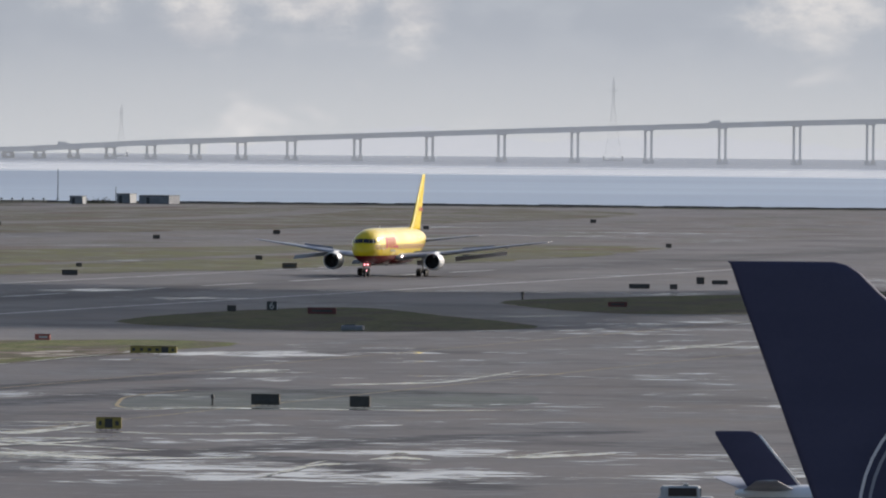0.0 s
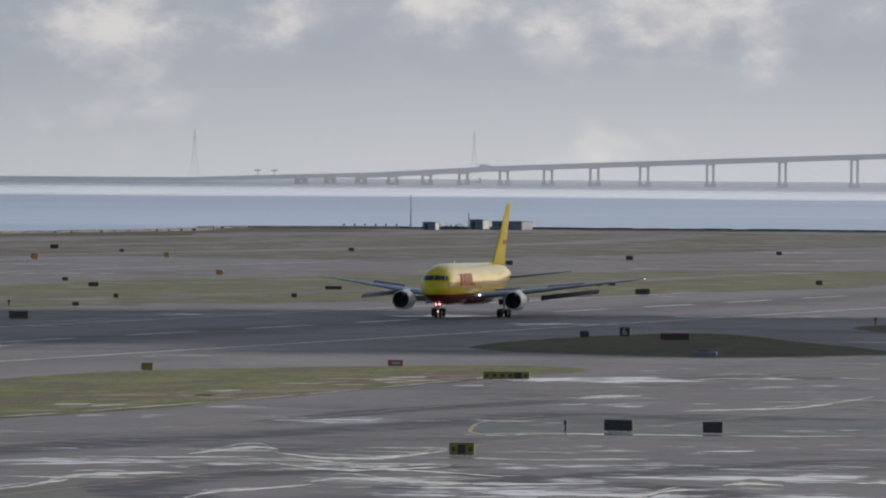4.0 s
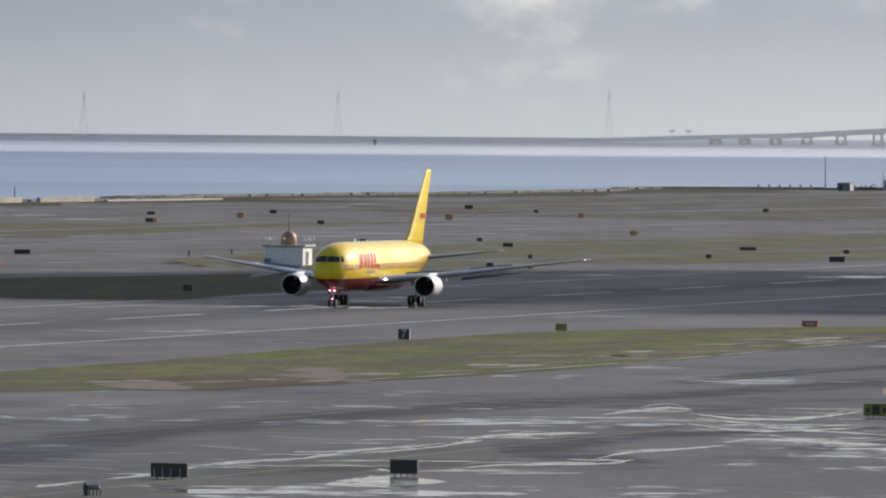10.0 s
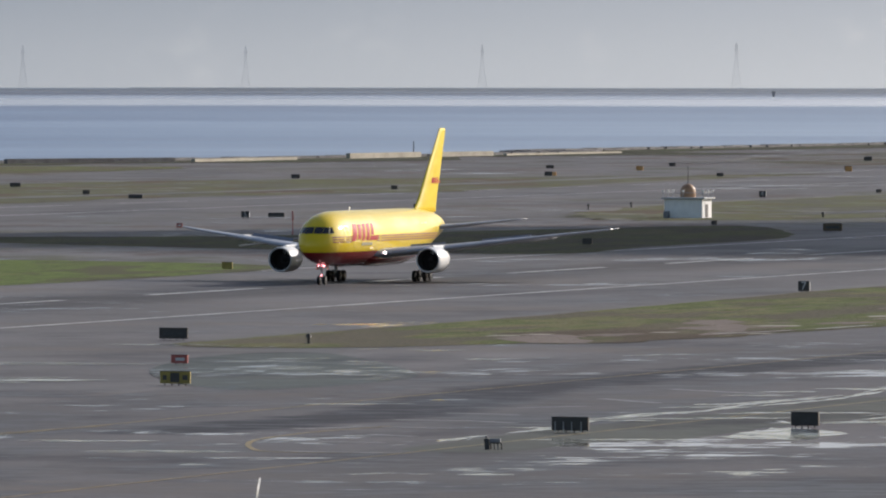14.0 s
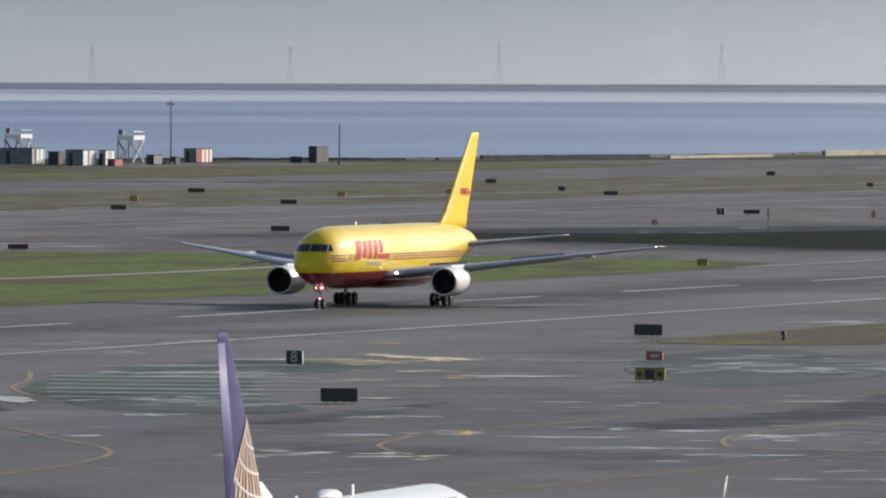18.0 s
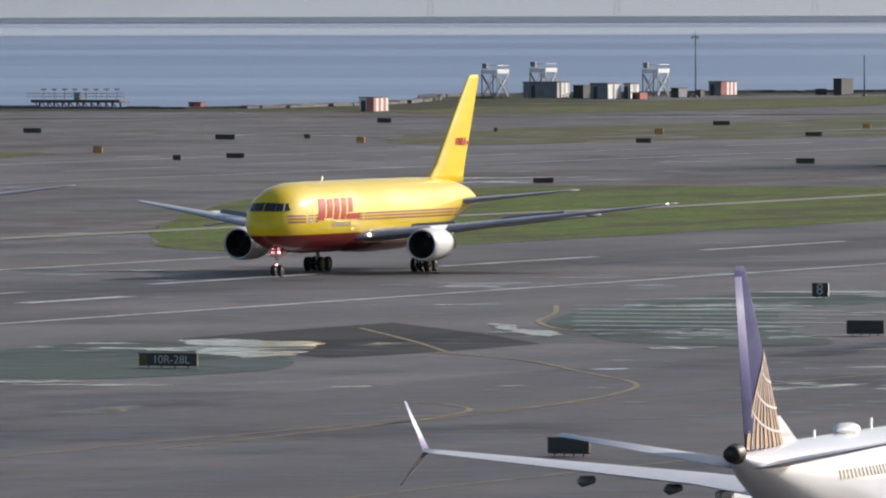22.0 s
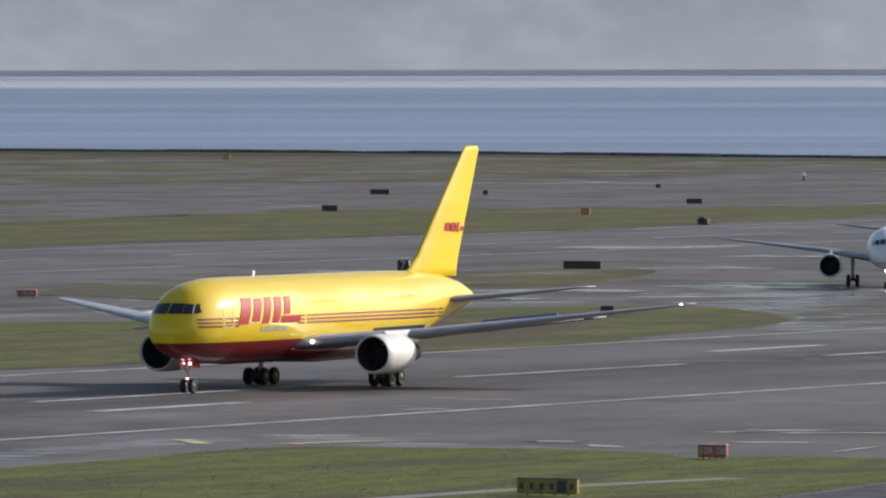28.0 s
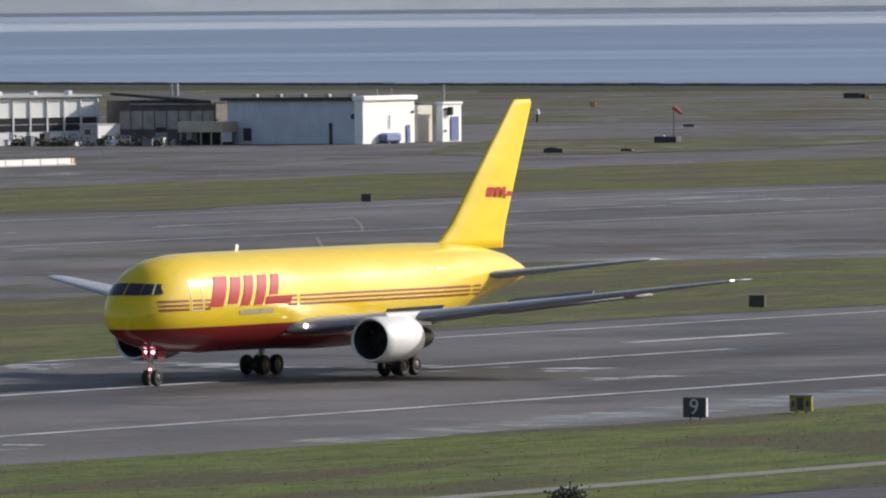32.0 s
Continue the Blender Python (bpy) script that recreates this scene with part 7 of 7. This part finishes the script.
# pale seams across the green paint and a yellow rim
HATCH = worn("faint_hatch_paint", (0.24, 0.235, 0.225), 0.5, 0.4, 0.5)
STREAK = worn("pale_worn_seam", (0.34, 0.40, 0.34), 0.4, 0.2, 0.4)
for k in range(7):
    x, y, run = 739 + 9.5 * k, 279 + 3.6 * k, (10, 17, 22, 20, 24, 21, 16)[k]
    line([(x + 0.06 * j, y - j + 0.2 * math.sin(0.7 * j + k)) for j in range(0, run, 2)], 0.95 + 0.3 * (k % 3), STREAK, "pale worn seam across the green paint", 0.026)
line(curve_pts([(735, 276), (741, 281), (757, 288.5), (776, 294.5), (796, 302)], 5, False), 0.4, YELLOW_LINE, "worn yellow rim of the painted island", 0.031)
POOL = material("standing_water", (0.04, 0.04, 0.042), 0.06)
pn = Nodes(POOL)
pn.set(pn.b.inputs["Roughness"], pn.ramp(pn.grain(0.5, 4), 0.35, 0.65, 0.06, 0.24))
pn.bump(pn.grain(1.5, 2), 0.03, 0.02)


def pool(x, y, lx, ly, seed):
    """Two thin shallow puddles with ragged rims, strung out across the slope of the slabs."""
    r = random.Random(seed)
    for j in range(2):
        cx, cy = x + r.uniform(-0.8, 0.8) * lx, y + r.uniform(-0.5, 0.5) * ly
        half, deep = max(2.0, ly) * r.uniform(0.7, 1.5), max(0.8, 0.16 * lx) * r.uniform(0.7, 1.3)
        ph = [r.uniform(0, 6.28) for _ in range(4)]
        up, lo = [], []
        for k in range(15):
            u = -1 + 2 * k / 14
            mid = 0.5 * math.sin(2.2 * u + ph[0]) + 0.25 * math.sin(6 * u + ph[1])
            w = (1 - u * u) ** 0.5 * (0.45 + 0.4 * math.sin(5 * u + ph[2]) ** 2 + r.uniform(0, 0.35)) + 0.02
            px, py = cx - 0.30 * half * u + deep * mid, cy + half * u
            up.append((px + deep * w, py)), lo.append((px - deep * w, py))
        flat("puddle", up + lo[::-1], 0.028 + 0.0004 * (seed % 9) + 0.004 * j, POOL, "shallow puddle of rain water on the tarmac", "puddle")


pool(702.2, 287.4, 14.4, 3.5, 1)
pool(696.4, 285.3, 14.3, 3.4, 2)
pool(834.3, 288.5, 6.6, 5.5, 3)
pool(802.4, 267.6, 4.8, 3.9, 4)
pool(787.3, 272.6, 4.7, 1.0, 5)
pool(843.3, 280.4, 5.3, 5.1, 6)
pool(735.5, 281.3, 9.4, 1.6, 7)
pool(728.7, 258.2, 4.0, 1.9, 8)
pool(702.2, 258.9, 6.6, 2.3, 9)
pool(869.5, 209.8, 9.4, 2.7, 10)
pool(796.0, 182.4, 7.9, 3.0, 11)
pool(748.3, 183.5, 11.0, 0.6, 12)
pool(847.1, 200.9, 6.4, 5.0, 13)
pool(797.8, 201.3, 5.7, 3.4, 14)
pool(719.8, 202.5, 6.6, 4.3, 15)
pool(801.8, 203.6, 5.8, 2.0, 16)
pool(1076.7, 222.6, 8.1, 3.4, 17)
pool(1075.9, 202.7, 10.1, 5.4, 18)
pool(1231.6, 207.9, 10.5, 5.2, 19)
pool(882.5, 199.1, 5.5, 3.4, 20)
pool(805.2, 182.9, 5.7, 2.5, 21)
pool(856.5, 180.4, 6.4, 4.0, 22)
pool(798.4, 183.1, 6.8, 3.1, 23)
pool(877.3, 210.5, 6.9, 2.6, 24)
pool(1077.8, 224.2, 6.1, 2.5, 25)
pool(702.3, 202.4, 3.6, 2.1, 26)
pool(794.0, 204.0, 5.7, 3.1, 27)
pool(694.2, 184.7, 7.0, 2.6, 28)
pool(749.9, 228.5, 3.1, 2.7, 29)
pool(900.6, 290.4, 4.5, 3.6, 30)
pool(859.4, 268.2, 5.5, 2.9, 31)
pool(674.1, 221.0, 3.4, 3.5, 32)
pool(653.7, 210.2, 3.2, 3.4, 33)
pool(630.6, 274.8, 3.2, 3.9, 34)
pool(630.7, 286.7, 3.2, 1.6, 35)
pool(628.1, 282.8, 2.4, 3.9, 36)
pool(626.9, 266.2, 2.0, 3.4, 37)
pool(610.6, 279.1, 2.3, 2.6, 38)
pool(592.9, 293.6, 2.9, 3.3, 39)
pool(606.9, 290.5, 3.0, 2.1, 40)
pool(941.6, 402.3, 5.3, 3.9, 41)
pool(1423.6, 261.0, 10.6, 3.3, 42)


def torn(pts, seed, rough=0.14):
    """An outline broken up into ragged bays."""
    r = random.Random(seed)
    pts = [Vector(p) for p in pts]
    for level in range(3):
        out = []
        for p, q in zip(pts, pts[1:] + pts[:1]):
            d = q - p
            out += [p, (p + q) / 2 + Vector((-d.y, d.x)) * r.uniform(-rough, rough) + d * r.uniform(-0.15, 0.15)]
        pts = out
    return [tuple(p) for p in pts]


def lake(pts, seed, rough=0.16):
    """A wider puddle whose outline is torn into fingers."""
    flat("puddle", torn(pts, seed, rough), 0.038 + 0.0006 * (seed % 7), POOL, "wide shallow puddle of rain water", "puddle")


def wet_edge(pts, w, seed, mat=None):
    """A long broken film of water along a low seam."""
    r = random.Random(seed)
    pts = curve_pts(pts, 8, False)
    i = 0
    while i < len(pts) - 3:
        n = min(r.randint(6, 16), len(pts) - 1 - i)
        up, lo = [], []
        for k in range(n + 1):
            (x, y), u = pts[i + k], k / n
            h = w * (0.08 + math.sin(math.pi * u) ** 0.5 * r.uniform(0.35, 1.0)) / 2
            up.append((x, y + h)), lo.append((x, y - h * r.uniform(0.5, 1.1)))
        flat("puddle", up + lo[::-1], 0.036 + 0.0005 * (seed % 5) + (0.03 if mat else 0.0), mat or POOL, "long shallow film of rain water along a seam", "puddle")
        i += n + r.randint(0, 2)


# opaque pale colour standing for bright sheen on a film of water
PALE_SHEEN = worn("painted_water_sheen", (0.40, 0.40, 0.36), 0.35, 0.4, 0.4)
wet_edge([(950, 258), (966, 255), (985, 253.6), (1010, 253), (1045, 252.6), (1078, 252.6), (1110, 253.6), (1135, 254.2), (1160, 255), (1182, 258)], 0.8, 3, PALE_SHEEN)
lake([(709.3, 295.1), (712.7, 293.5), (709.1, 289.3), (709.3, 285.8), (698.2, 281.1), (696.8, 284.2), (699.1, 287.9), (700.4, 290.8)], 1, 0.12)
lake([(690.3, 287), (691.7, 284.1), (688.2, 277.5), (681.5, 275.7), (675.8, 277.2), (682.4, 282)], 6, 0.12)
lake([(751.5, 290), (743.4, 285), (733.4, 278.4), (722.6, 274.5), (731.2, 280.2)], 2, 0.1)
lake([(687.9, 185.8), (700.2, 187), (704.9, 184.3), (696.8, 181), (685.4, 180.6)], 3)
lake([(799, 271.5), (802, 267), (800, 261.4), (796.5, 264), (797, 269)], 4, 0.1)
lake([(855, 297), (848, 290), (842, 283), (837, 285), (845, 292)], 5, 0.12)
wet_edge([(597, 269.4), (611, 271.6), (628, 273.4), (636, 271.7)], 0.8, 14)
# the edge of the wet slab, the pale hatch lines beyond it and the dull mossy strip before it
wet_edge([(676.5, 200.6), (687.1, 201.1), (702.6, 201.1), (721.8, 203.0), (731.3, 202.6), (746.0, 201.8), (756.2, 201.1), (769.6, 200.6), (778.9, 201.3), (790.4, 202.2)], 1.5, 15)
flat("mossy_strip", curve_pts([(662.0, 198.4), (672.8, 199.5), (687.4, 200.2), (713.4, 200.6), (738.0, 199.6), (776.5, 198.6), (727.2, 186.0), (715.3, 189.1), (687.1, 188.0), (677.7, 191.6), (657.9, 191.6)], 5), 0.0165,
     asphalt("mossy_concrete", 0.118, 0.075, 0.12, 1.2, (0.95, 1.0, 0.86)), "dull mossy strip of concrete", "apron")
for p, q in (((697.9, 216.1), (703.3, 212.9)), ((703.8, 214.2), (701.6, 207.0)), ((675.9, 210.4), (674.1, 203.2)), ((657.7, 204.5), (656.3, 196.7)), ((717.8, 215.7), (716.6, 210.9)), ((717.4, 211.1), (713.4, 206.4)),
             ((732.6, 216.7), (729.7, 210.8)), ((766.8, 215.9), (757.6, 209.3)), ((790.0, 217.3), (779.3, 206.7)), ((744.8, 215.2), (749.7, 212.0)), ((689.0, 208.6), (686.0, 204.8))):
    line([p, q], 0.9, HATCH, "faint pale hatch line on the apron", 0.026)
for k, (x, y) in enumerate(((893, 264.5), (866, 252.1), (881.4, 243.7), (836, 259), (811.6, 244.7), (631, 287), (634, 272), (627, 275), (826, 287), (806, 277), (786, 273), (774, 265), (745, 257.5), (793, 268), (707, 243.5))):
    pool(x, y, 5.0, 1.8, 400 + k)
# pale painted sheen here instead of a mirroring puddle
wet_edge([(899, 287), (898.4, 283.9), (896.3, 281.1), (898.5, 279)], 0.9, 16, PALE_SHEEN)
# broad shining films where the far taxiway bends
rf = random.Random(77)
for k in range(26):
    u = rf.random()
    pool(850 + 165 * u + rf.gauss(0, 10), 388 + 74 * u + rf.gauss(0, 9), rf.uniform(6, 12), rf.uniform(2.0, 5.0), 420 + k)
# the wettest corner of the apron: many thin puddles strung across it
rw = random.Random(21)
for k in range(12):
    u = rw.random()
    pool(690 + 190 * u + rw.gauss(0, 8), 196 - 10 * math.cos(6 * u) + rw.gauss(0, 7), rw.uniform(3, 9), rw.uniform(1.5, 4.5), 120 + k)


def seep(pts, deep, seed):
    """A long ragged streak of water lying across the slabs, with a thinner torn fringe beyond it."""
    r = random.Random(seed)
    pts = sorted((Vector((x, 800 * y / x)) for x, y in curve_pts(pts, 8, False)), key=lambda p: p.y)
    n = len(pts) - 1
    for j in range(2):
        up, lo, ph = [], [], r.uniform(0, 6)
        first, last = (0, n) if j == 0 else (int(n * r.uniform(0.1, 0.4)), int(n * r.uniform(0.6, 1.0)))
        for k in range(first, last + 1):
            u = (k - first) / max(1, last - first)
            h = 1.1 * deep * (0.05 + (4 * u * (1 - u)) ** 0.6 * (0.35 + 0.4 * math.sin(0.5 * k + ph) ** 2 + r.uniform(0, 0.5))) * (0.5, 0.2)[j]
            c = pts[k] + Vector((1, 0)) * (0, deep * (1.1 + 0.5 * math.sin(0.3 * k + ph)))[j]
            up.append(c + Vector((h, 0))), lo.append(c - Vector((h * r.uniform(0.4, 1.0), 0)))
        z = 0.0302 + 0.0007 * (seed % 20) + 0.0003 * j
        vs = [(p.x, p.y * p.x / 800, z) for pair in zip(lo, up) for p in pair]
        fs = [(2 * i, 2 * i + 1, 2 * i + 3, 2 * i + 2) for i in range(len(up) - 1)]
        tagged(put("puddle", mesh("puddle", vs, fs, POOL)), "long streak of rain water lying on the tarmac", "puddle", "", "structure")


for k, (w, run) in enumerate((
        (4.5, ((720.5, 203.7), (733.5, 203.8), (739.8, 201.7), (758.5, 203.0), (770.3, 202.2), (780.5, 202.5))),
        (7.5, ((786.3, 202.8), (798.1, 203.8), (805.1, 202.3), (809.8, 199.0))),
        (8.0, ((859.8, 210.9), (872.4, 211.3), (881.9, 211.0), (877.7, 208.2))),
        (7.0, ((867.6, 206.2), (853.3, 199.0), (855.2, 195.1), (867.8, 195.0), (880.3, 195.6))),
        (8.0, ((791.5, 185.6), (799.0, 185.6), (799.0, 183.4), (793.5, 178.3), (792.0, 172.0), (797.5, 166.0))),
        (4.5, ((724.1, 187.5), (733.6, 186.6), (736.3, 183.5), (741.4, 181.1), (750.3, 182.1))),
        (6.0, ((749.3, 184.2), (763.8, 185.8), (772.7, 184.8), (784.9, 183.8))),
        (12.0, ((690.4, 186.5), (700.9, 186.8), (703.9, 185.5), (696.4, 181.0))),
        (5.0, ((836.7, 194.3), (824.7, 188.2), (820.5, 183.5), (809.9, 175.9))),
        (4.0, ((853.4, 202.4), (845.1, 197.9), (833.3, 191.0), (824.2, 186.0))),
        (5.0, ((839.4, 199.8), (824.4, 192.9), (821.5, 188.9), (834.8, 185.3))),
        (8.0, ((1073.1, 226.5), (1082.3, 225.2), (1089.0, 223.3))),
        (7.0, ((1026.1, 206.9), (1036.3, 202.2), (1048.0, 199.9), (1098.1, 202.9))),
        (8.0, ((805.7, 150.1), (810.1, 147.3), (820.6, 144.7))),
        (4.0, ((930.6, 205.6), (928.6, 201.5), (936.0, 199.4), (937.3, 181.0), (946.6, 171.2))),
        (8.0, ((796.1, 157.7), (801.1, 156.7), (796.6, 153.5))),
        (8.0, ((1206.1, 211.1), (1221.4, 208.9), (1258.0, 208.4))),
        (6.0, ((750.5, 156.1), (779.8, 158.3), (784.7, 157.0))))):
    seep(run, w, 300 + k)
for k, (x, y) in enumerate(((800, 291), (790, 286), (812, 297), (836, 296), (905, 470), (915, 480))):
    pool(x, y, 9.0, 4.2, 60 + k)

v, f = ribbon(curve_pts([(380, 264), (452, 263.5), (480, 262.8), (506, 262.8), (530, 262.3), (545, 261), (560, 258)], 6, False), 2.0, 0.05)
tagged(put("footpath", mesh("footpath", v, f, worn("pale_worn_track", (0.21, 0.20, 0.18), 0.9, 0.6, 0.3))), "pale worn track through the grass", "path", "", "structure")
wet_edge([(596, 303.5), (605, 300), (607, 291), (600, 284)], 3.0, 8)
line([(602.1, 312.4), (595.6, 307.5)], 1.1, worn("pale_yellow_paint", (0.55, 0.48, 0.26), 0.6, 0.5, 0.3), "short pale yellow dash beside the runway", 0.034)
v, f = ribbon(curve_pts([(985, 432), (1060, 431), (1115, 431), (1140, 428.5), (1175, 427.7), (1255, 430)], 6, False), 3.6, 0.052)
tagged(put("footpath", mesh("footpath", v, f, worn("pale_worn_track", (0.24, 0.23, 0.18), 0.9, 0.6, 0.3))), "pale worn track through the grass", "path", "", "structure")
for k, (x, y, lx, ly) in enumerate(((1313, 507, 30, 6), (1303, 500, 24, 5), (1204, 560, 26, 9), (1146, 519, 26, 9), (1080, 500, 20, 8), (1010, 463, 18, 8), (963, 446, 16, 7), (985, 470, 16, 8), (1340, 515, 22, 7), (940, 455, 14, 6))):
    pool(x, y, lx, ly, 80 + k)
bush = thing("shrub", pose(448, 257, 0), "small dark shrub growing at the edge of the grass", "shrub", "shrubs")
rb = random.Random(5)
bm = bmesh.new()
for j in range(420):
    bmesh.ops.create_icosphere(bm, subdivisions=1, radius=rb.uniform(0.03, 0.075), matrix=Matrix.Translation((rb.gauss(0, 0.35), rb.gauss(0, 0.42), abs(rb.gauss(0.2, 0.22)))))
part("foliage", bm, worn("dark_shrub_leaf", (0.06, 0.07, 0.04), 0.9, 2, 0.4), bush)
part("stem", tube((0, 0, -0.1), (0, 0, 0.4), 0.05), DARK, bush)


# bare muddy patches worn into the long island beside the runway
MUD = worn("bare_mud", (0.125, 0.088, 0.066), 0.8, 0.5, 0.35)
PALE_MUD = worn("pale_dried_mud", (0.34, 0.31, 0.26), 0.85, 0.5, 0.3)
rm = random.Random(33)
for k in range(46):
    cx = rm.uniform(925, 1212)
    cy = 256 + abs(rm.gauss(0, 6)) + (8 if cx < 945 else 0)
    half, deep = rm.uniform(0.8, 3.4), rm.uniform(1.2, 6.0)
    pts = []
    for j in range(16):
        a = 2 * math.pi * j / 16
        q = rm.uniform(0.55, 1.15)
        pts.append((cx + deep * q * math.cos(a) - 0.3 * half * math.sin(a), cy + half * q * math.sin(a)))
    flat("bare_patch", pts, 0.040 + 0.0006 * (k % 8), PALE_MUD if k % 5 == 0 else MUD, "bare muddy patch in the grass island", "bare patch")


def within(rim, x, y):
    hit = False
    for (x1, y1), (x2, y2) in zip(rim, rim[1:] + rim[:1]):
        if (y1 > y) != (y2 > y) and x < (x2 - x1) * (y - y1) / (y2 - y1) + x1:
            hit = not hit
    return hit


EARTH = turf("trodden_grass", (0.080, 0.085, 0.030), (0.135, 0.112, 0.080), (0.105, 0.072, 0.052), 0.8)
flat("bare_patch", torn([(948.2, 276.5), (956.8, 275.0), (966.1, 271.7), (1004.5, 275.2), (996.6, 267.0), (978.7, 258.5), (955.2, 255.8), (934.8, 255.7), (919.0, 257.3), (914.6, 260.7), (916.2, 265.0)], 1), 0.0365, EARTH, "wide patch of bare trodden earth in the grass", "bare patch")
flat("bare_patch", torn([(916.5, 264.1), (942.1, 270.7), (945.7, 269.6), (931.7, 264.2), (915.2, 258.8)], 2), 0.046, MUD, "reddish bare mud in the grass", "bare patch")
flat("bare_patch", torn([(999.7, 273.5), (1005.8, 271.3), (977.5, 262.2), (946.3, 257.8), (968.2, 265.2)], 3), 0.0465, MUD, "reddish bare mud in the grass", "bare patch")
for k, (x, y) in enumerate(((939.8, 273), (945, 271.6), (955.7, 263.4), (953.6, 254.7))):
    flat("bare_patch", torn([(x - 1.6, y + 1.2), (x + 1.4, y + 1.1), (x + 1.8, y - 1.1), (x - 1.2, y - 1.2)], 10 + k), 0.048, PALE_MUD, "small pale dried puddle bed in the grass", "bare patch")


# grass tufts that stand up from the nearer islands
def tufts(outline, n, size, mat, seed, name="grass_tufts"):
    r = random.Random(seed)
    xs, ys = [p[0] for p in outline], [p[1] for p in outline]
    rim = curve_pts(outline, 9)
    vs, fs = [], []

    while len(vs) < n * 12:
        if r.random() < 0.12:
            q = r.choice(rim)
            x, y = q[0] + r.gauss(0, 1.0), q[1] + r.gauss(0, 0.4)
        else:
            x, y = r.uniform(min(xs), max(xs)), r.uniform(min(ys), max(ys))
            if not within(rim, x, y):
                continue
        k = size * r.uniform(0.4, 1.2)
        for b in range(4):
            a, lean = r.uniform(0, 6.28), r.uniform(0.1, 0.7)
            w = k * r.uniform(0.5, 1.0)
            dx, dy = math.cos(a), math.sin(a)
            i = len(vs)
            vs += [(x - dy * w * 0.5, y + dx * w * 0.5, 0.03), (x + dy * w * 0.5, y - dx * w * 0.5, 0.03), (x + dx * lean * k, y + dy * lean * k, 0.05 + k * r.uniform(0.5, 1.0))]
            fs.append((i, i + 1, i + 2))
    tagged(put(name, mesh(name, vs, fs, mat)), "short ragged grass tufts on the field", "grass", "", "stuff")


tufts(SWARD[5], 4000, 0.05, LUSH, 1)
tufts(SWARD[0], 3000, 0.05, GRASS, 2)
tufts(SWARD[3], 5000, 0.045, VERDANT, 3)
tufts(SWARD[6], 3000, 0.04, GRASS, 4)

# broken cloud overhead, shading one stretch of runway and the islands beside it
SHADE = [(1346, 400), (1352, 362), (1362, 345), (1370, 331), (1320, 300), (1290, 283), (1300, 250), (1345, 240), (1430, 252), (1500, 226), (1620, 212), (1705, 242), (1640, 290),
         (1632, 330), (1632, 370), (1630, 415), (1600, 428), (1575, 440), (1560, 450), (1470, 500), (1440, 505), (1400, 485), (1360, 432)]
cloud = bmesh.new()
rc = random.Random(11)
for i in range(30):
    for j in range(20):
        x, y = 1285 + 15 * i + rc.uniform(-5, 5), 205 + 15 * j + rc.uniform(-5, 5)
        if within(SHADE, x, y):
            p = Vector((x, y, rc.uniform(-8, 8))) + SUN_DIR * (620 / SUN_DIR.z)
            bmesh.ops.create_icosphere(cloud, subdivisions=2, radius=1.0, matrix=Matrix.Translation(p) @ Matrix.Diagonal((rc.uniform(14, 22), rc.uniform(13, 18), rc.uniform(4, 7), 1)))
tagged(part("backdrop_cloud", cloud, worn("cloud_vapour", (0.8, 0.8, 0.82), 1.0, 0.01, 0.1), None, "grey broken cloud drifting over the field", True), "", "cloud", "", "structure")


def motions():
    rows = [(0, 1781.8), (2, 1681.2), (4, 1584.2), (6, 1488.0), (8, 1397.4), (10, 1311.3), (12, 1229.4), (14, 1151.3), (16, 1076.9), (18, 1005.5),
            (20, 936.9), (22, 869.9), (24, 804.6), (26, 742.2), (28, 682.6), (30, 625.2), (31, 597.1), (32, 569.3)]
    walk(pushjet, [(0, pushed(0)), (16, pushed(16)), (32, pushed(32))])
    stop = pose(685.6, 107.5, 0, 0, 0, -80)
    walk(rolling_van, [(0, pose(684, 116.6, 0, 0, 0, -80)), (3, pose(684.8, 112.0, 0, 0, 0, -80)), (6, stop), (10, stop), (32, stop)])
    for truck, az, drift in TRUCKS:
        walk(truck, [(t, deck_pose(az + drift * t)) for t in range(0, 33, 2)])
    for flap, m in FLAPS:
        down, up = m @ pose(-0.5, 0, -0.55, 0, -28, 0), m
        walk(flap, [(0, down), (8, down), (12, up), (32, up)])
    yaw = [(0, -0.8), (4, -0.8), (8, -0.45), (10.5, -0.2), (13, -0.2), (16.5, -0.55), (19, -0.42), (22, -0.45), (24, -0.2), (26, 0.25), (29, 0.3), (32, 0.2)]
    walk(freighter, [(t, pose(x, CL, 0, 0, 0, 180 + lerp_rows(yaw, t)[0])) for t, x in rows])


motions()
